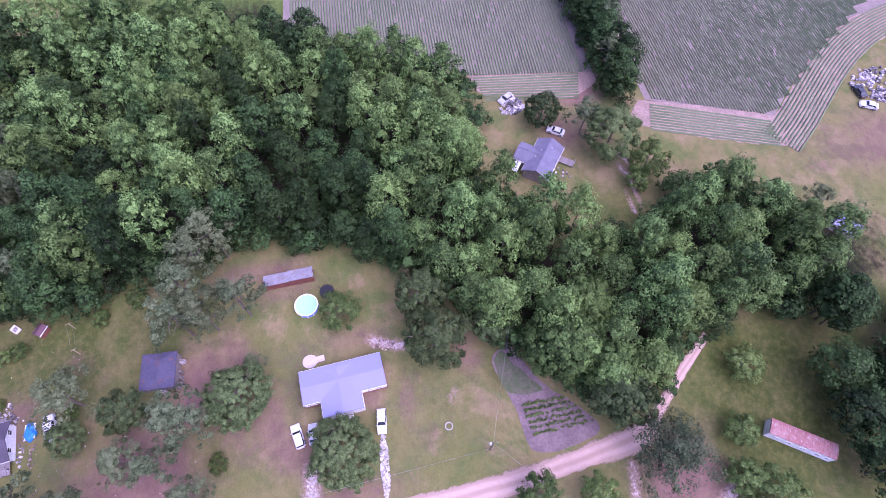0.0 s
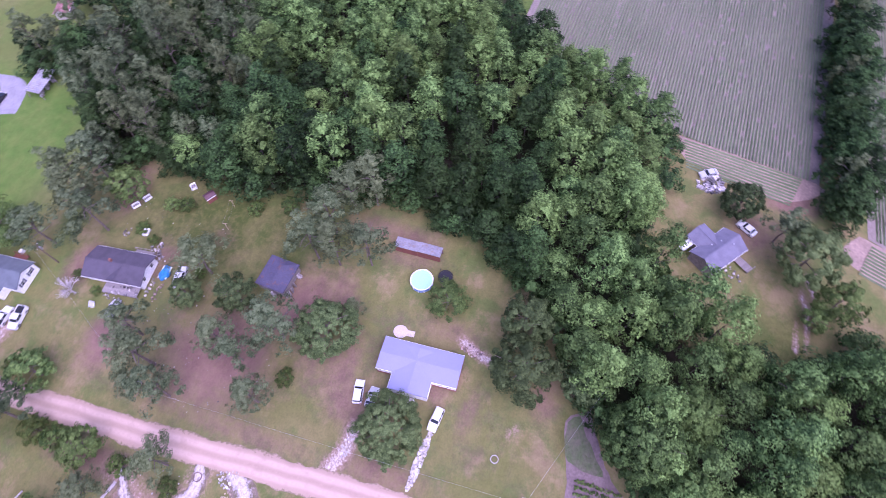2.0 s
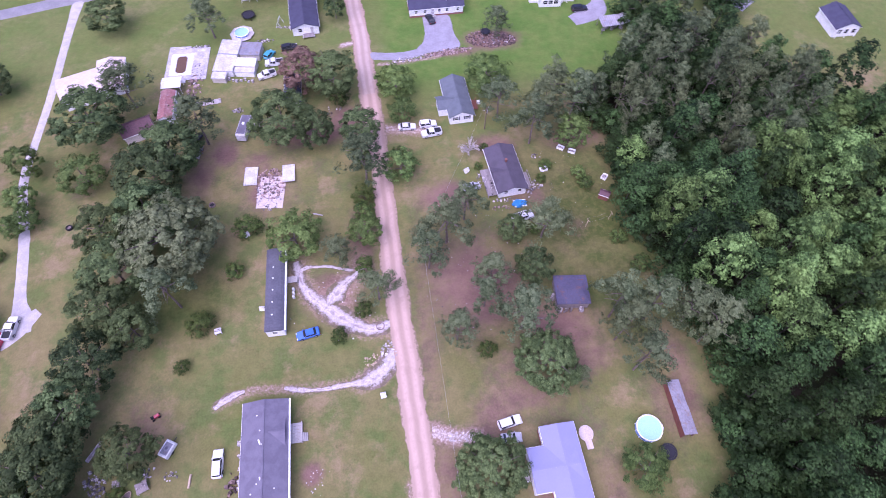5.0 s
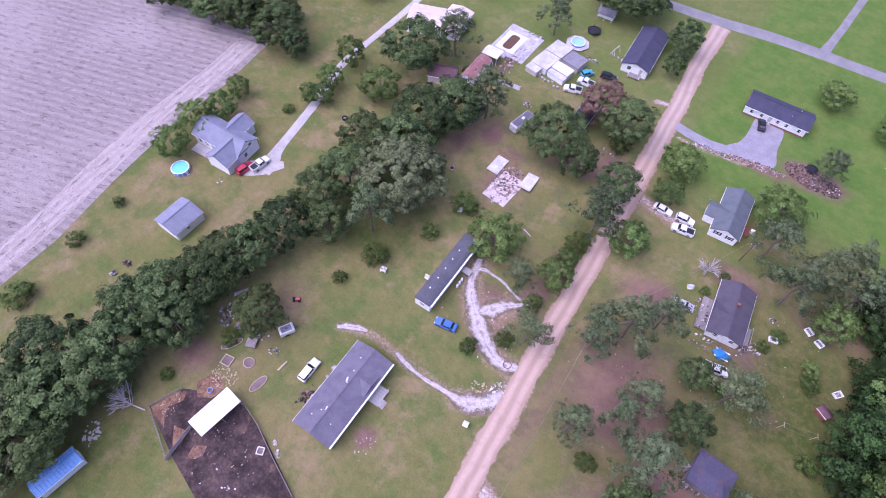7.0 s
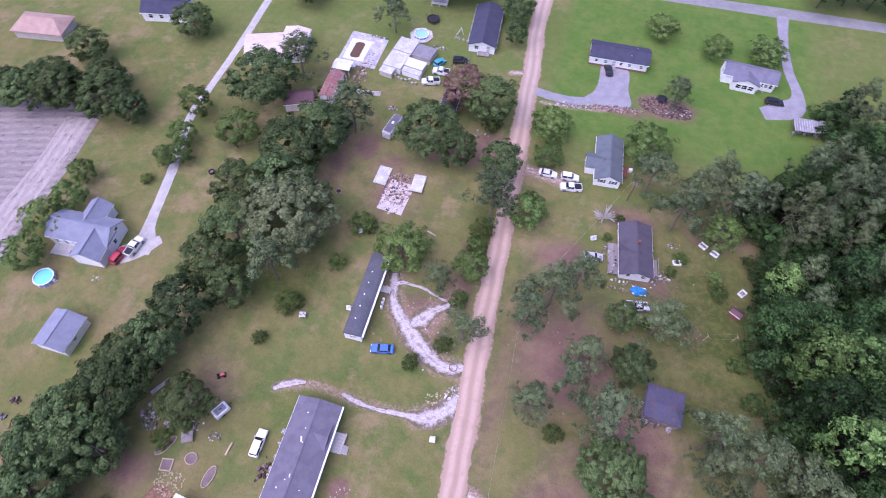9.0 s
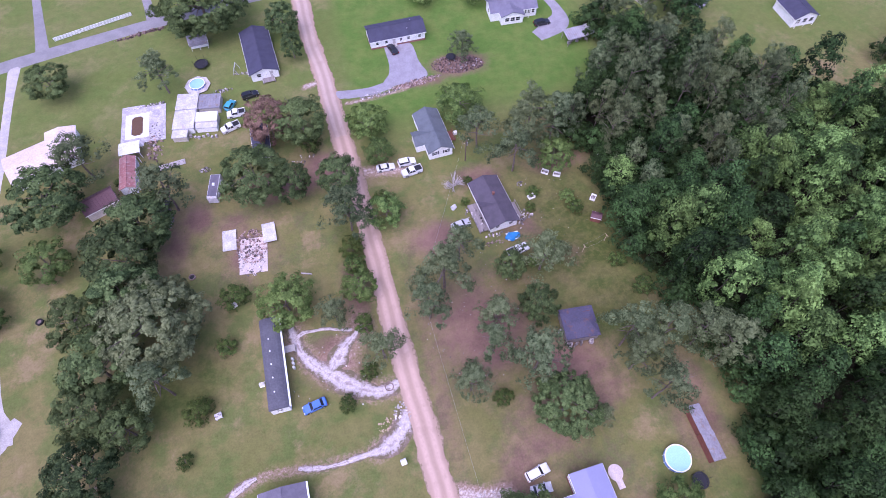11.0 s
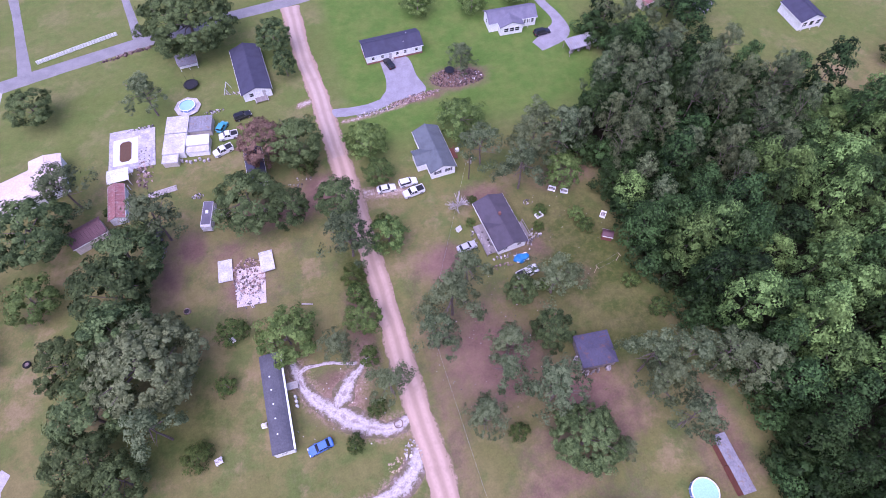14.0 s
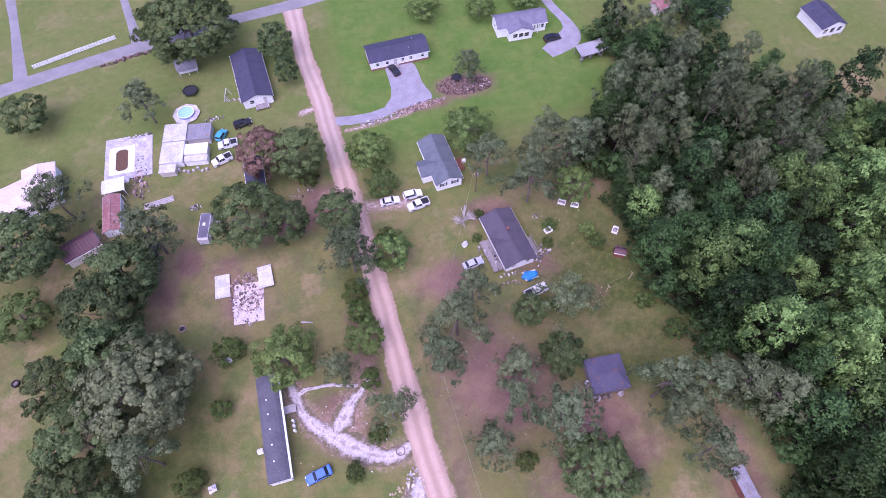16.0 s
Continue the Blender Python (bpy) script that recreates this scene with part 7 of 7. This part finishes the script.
def table(x, y, yaw, w, d, h, material, label, name="garden_table"):
    root = thing(name, x, y, yaw, label, "table")
    part("tabletop", Geo().box(0, 0, h - 0.06, w, d, 0.06), material, root)
    posts(root, [(a * (w / 2 - 0.1), b * (d / 2 - 0.1)) for a in (-1, 1) for b in (-1, 1)], h, 0.09, material, "leg", -0.1)
    for i in range(4):
        part("pot", Geo().tube((-w / 3 + i * w / 4.5, 0.2 * math.sin(i * 4), h), (-w / 3 + i * w / 4.5, 0.2 * math.sin(i * 4), h + 0.25), 0.12, 0.16, 8), SCRAP, root)


table(-59.4, 25.2, 20, 2.0, 1.7, 0.75, WOOD_GREY, "grey wooden garden table with things on it")
table(-48.1, 28.5, 25, 2.0, 1.9, 0.75, WOOD_GREY, "grey pallet table with pots on it")
table(-52.6, 29.5, 10, 1.3, 1.2, 0.7, WOOD_GREY, "small pale garden table")
table(-37.8, 56.5, 15, 1.3, 1.2, 0.7, METAL_WHITE, "small pale table with things on the lawn")
ut = thing("utility_trailer", -44.4, 34.4, 62, "small white enclosed utility trailer on grass", "trailer")
part("body", Geo().prism([(-1.5, 0.4), (1.3, 0.4), (1.5, 0.7), (1.45, 1.35), (1.2, 1.5), (-1.2, 1.5), (-1.45, 1.35), (-1.5, 0.7)], "y", -0.9, 0.9), METAL_CLEAN, ut)
part("roof_panel", Geo().box(0, 0, 1.49, 2.1, 1.3, 0.05), METAL_GREY, ut)
part("roof_hatch", Geo().disc(0.1, 0, 1.53, 0.3, 0.24, 0.08, 12), SHINGLE_GREY, ut)
part("tow_bar", Geo().box(1.9, 0, 0.4, 0.9, 0.1, 0.1), DARK_METAL, ut)
for s in (-1, 1):
    part("wheel", Geo().tube((-0.2, s * 0.98, 0.3), (-0.2, s * 0.8, 0.3), 0.3, 0.3, 12), RUBBER, ut)
single("plank", Geo().box(0, 0, -0.05, 2.3, 0.35, 0.25).box(0.3, 0, 0.2, 1.2, 0.3, 0.1), WOOD_PALE, "yellow-orange plank lying on grass", "plank", x=-40.2, y=28.7, yaw=85)
rk = thing("red_ride_on_mower", -47.6, 40.6, 30, "small red riding mower beside trees", "mower")
part("body", Geo().box(0.2, 0, 0.3, 1.0, 0.6, 0.45, 0, 0.85), PAINT["red"], rk)
part("seat", Geo().box(-0.5, 0, 0.5, 0.45, 0.5, 0.12).box(-0.7, 0, 0.6, 0.1, 0.5, 0.4), RUBBER, rk)
for sx in (-0.6, 0.5):
    for s in (-1, 1):
        part("wheel", Geo().tube((sx, s * 0.45, 0.2), (sx, s * 0.3, 0.2), 0.26, 0.26, 10), RUBBER, rk)


def log_pile(x, y, yaw, n, L, label):
    root = thing("log_pile", x, y, yaw, label, "log pile")
    for i in range(n):
        part("log", Geo().tube((-L / 2, i * 0.42, 0.1), (L / 2, i * 0.42 + 0.05 * math.sin(i * 5), 0.12), 0.18, 0.15, 8), DEAD_WOOD, root)


log_pile(-46.4, 120.0, 8, 4, 6.5, "grey poles laid side by side on grass")
log_pile(-18.2, 83.1, -18, 1, 2.3, "bleached log lying on the lawn")
log_pile(-57.5, 35.5, 60, 2, 4.0, "pale fallen trunk under hedgerow trees")


def box_store(name, x, y, yaw, sx, sy, h, roof, wall, label, category="shed"):
    root = thing(name, x, y, yaw, label, category)
    block(root, sx, sy, h, 0.4, roof, wall, over=0.12)
    return root


box_store("tiny_red_shed", 47.8, 81.6, -30, 2.2, 1.6, 1.6, METAL_BARN, WOOD_RED, "tiny dark red shed at the woods' edge")
box_store("mailbox_shelter", -5.6, 40.2, 10, 0.8, 0.7, 0.9, METAL_CLEAN, SIDING, "small white box near the road", "box")
box_store("well_house", -29.3, 60.6, 0, 0.7, 0.6, 0.7, METAL_WHITE, SIDING, "small white box behind a mobile home", "box")
box_store("dog_house", -33.7, 79.0, 20, 1.0, 0.8, 0.7, METAL_WHITE, SIDING, "small white dog house under a shrub", "dog house")
box_store("small_hutch", 16.9, 92.0, 30, 0.9, 0.7, 0.8, METAL_WHITE, SIDING, "small pale hutch on the lawn", "hutch")
for i, y in enumerate((64.4, 63.5, 62.6)):
    gt = thing("gas_cylinder", -23.1 + 0.05 * i, y, 0, "white gas cylinder beside a mobile home", "gas cylinder", "gas cylinders")
    part("tank", Geo().tube((0, 0, 0), (0, 0, 1.0), 0.26, 0.26, 12).tube((0, 0, 1.0), (0, 0, 1.15), 0.26, 0.1, 12), TRIM, gt)
    part("valve", Geo().tube((0, 0, 1.15), (0, 0, 1.3), 0.06, 0.06, 6), STEEL, gt)
for x, y, yaw, lab in ((41.0, 97.2, -35, "broken white bed frame on bare ground"), (43.5, 95.8, -28, "white box frame on bare ground"), (49.5, 87.3, 50, "pale motorcycle wreck at the woods' edge"), (35.5, 91.0, 15, "white crate on rough grass")):
    fr = thing("discarded_frame", x, y, yaw, lab, "scrap")
    g = Geo()
    for s in (-1, 1):
        g.box(0, s * 0.55, 0.0, 1.7, 0.14, 0.5).box(s * 0.8, 0, 0.0, 0.14, 1.1, 0.5)
    part("frame", g, TRIM, fr)
    part("floor_panel", Geo().box(0.1, 0, -0.05, 1.2, 0.9, 0.16), SCRAP, fr)
cl = thing("clothes_line", 44.6, 74.8, 15, "leaning clothes line posts on rough grass", "clothes line")
for x in (-3.0, 3.0):
    part("post", Geo().tube((x, 0, -0.1), (x + 0.5, 0.3, 1.9), 0.05, 0.05, 6).tube((x + 0.5, -0.2, 1.9), (x + 0.5, 0.8, 1.8), 0.05, 0.05, 6), WOOD_PALE, cl)
for s in (-0.5, 0.5):
    part("line", Geo().tube((-2.5, s + 0.3, 1.85), (0.5, s + 0.2, 1.6), 0.012, 0.012, 4).tube((0.5, s + 0.2, 1.6), (3.5, s + 0.3, 1.85), 0.012, 0.012, 4), WOOD_GREY, cl)
gate = thing("pole_gate", 55.4, 99.6, 85, "white pole gate at the woods' edge", "gate")
part("rail", Geo().tube((-4, 0, 0.2), (4, 0.4, 1.5), 0.09, 0.09, 6).tube((-4, 0, 0.2), (-4, 0, 1.4), 0.09, 0.09, 6), TRIM, gate)
sw = thing("swing_set", -29.4, 149.8, 80, "small pale green swing set on lawn", "swing set")
for x in (-1.3, 1.3):
    part("leg", Geo().tube((x, -0.8, -0.1), (x, 0, 2.0), 0.05, 0.05, 6), SIDING_BLUE, sw)
    part("leg", Geo().tube((x, 0.8, -0.1), (x, 0, 2.0), 0.05, 0.05, 6), SIDING_BLUE, sw)
part("top_bar", Geo().tube((-1.4, 0, 2.0), (1.4, 0, 2.0), 0.05, 0.05, 6), SIDING_BLUE, sw)
for x in (-0.6, 0.5):
    part("swing_seat", Geo().box(x, 0, 0.55, 0.45, 0.2, 0.05).tube((x - 0.2, 0, 0.58), (x - 0.2, 0, 2), 0.015, 0.015, 4).tube((x + 0.2, 0, 0.58), (x + 0.2, 0, 2), 0.015, 0.015, 4), DARK_METAL, sw)
fp = thing("fire_pit", -42.2, 88.0, 0, "round rusty fire pit on bare ground", "fire pit")
part("ring", Geo().ring(0, 0, -0.1, 0.7, 0.12, 0.5, 16), RUBBLE_RED, fp)
part("ash", Geo().disc(0, 0, -0.1, 0.55, 0.55, 0.2, 14), DARK_METAL, fp)
sp = thing("tyre_planter", -72.9, 84.8, 0, "dark tyre planter on the lawn", "planter")
part("tyre", Geo().ring(0, 0, -0.1, 0.75, 0.3, 0.45, 18), RUBBER, sp)
part("soil", Geo().disc(0, 0, -0.1, 0.5, 0.5, 0.3, 14), GARDEN_SOIL, sp)
tr = thing("flatbed_trailer", -47.9, 107.9, 60, "black flatbed trailer near trees", "trailer")
part("bed", Geo().box(0, 0, 0.55, 3.6, 1.7, 0.12), DARK_METAL, tr)
for s in (-1, 1):
    part("wheel", Geo().tube((-0.3, s * 0.95, 0.3), (-0.3, s * 0.75, 0.3), 0.32, 0.32, 12), RUBBER, tr)
    part("side_rail", Geo().box(0, s * 0.85, 0.67, 3.6, 0.06, 0.3), DARK_METAL, tr)
part("tow_bar", Geo().box(2.3, 0, 0.5, 1.2, 0.1, 0.1), DARK_METAL, tr)
bb = single("fire_ring", Geo().ring(0, 0, -0.1, 0.75, 0.14, 0.3, 18), CONCRETE, "small round stone fire ring on lawn", "fire pit", x=13.7, y=5.2)


# ---- utility poles and wires ----
def utility_pole(x, y, h, yaw, label="tarred wooden utility pole with crossarm"):
    root = thing("utility_pole", x, y, yaw, label, "utility pole", "utility poles")
    part("pole", Geo().tube((0, 0, -0.3), (0, 0, h), 0.16, 0.10, 8), POLE_WOOD, root)
    part("crossarm", Geo().box(0, 0, h - 0.7, 1.8, 0.1, 0.12), POLE_WOOD, root)
    for s in (-0.8, 0, 0.8):
        part("insulator", Geo().tube((s, 0, h - 0.58), (s, 0, h - 0.4), 0.06, 0.04, 6), TRIM, root)
    part("transformer", Geo().tube((0.32, 0, h - 2.1), (0.32, 0, h - 1.2), 0.25, 0.25, 10), STEEL, root)
    return root


POLES = [(8.2, -1.3, 8.5, 80), (5.2, 69.5, 8.5, 0), (23.2, 105.2, 7.5, 40)]
for p in POLES:
    utility_pole(*p)


def wire(a, b, sag=1.2):
    across = Vector((b[1] - a[1], a[0] - b[0], 0)).normalized() * 0.012
    rows = [Vector(a).lerp(Vector(b), t) - Vector((0, 0, sag * 4 * t * (1 - t))) for t in np.linspace(0, 1, 13)]
    rim = [across, Vector((0, 0, 0.012)), -across, Vector((0, 0, -0.012))]
    geo = Geo().add([p + q for p in rows for q in rim], [(i * 4 + k, i * 4 + (k + 1) % 4, i * 4 + 4 + (k + 1) % 4, i * 4 + 4 + k) for i in range(12) for k in range(4)])
    single("overhead_wire", geo, STEEL, "thin overhead wire between utility poles", "wire", "overhead wires")


for (x0, y0, h0, _), (x1, y1, h1_, _) in zip(POLES, POLES[1:]):
    for s in (-0.8,):
        wire((x0 + s, y0, h0 - 0.4), (x1 + s, y1, h1_ - 0.4))
wire((8.2, -1.3, 8), (30, -10, 9.5), 0.8)
wire((8.2, -1.3, 7.5), (2.6, -8.0, 0), 0.1)
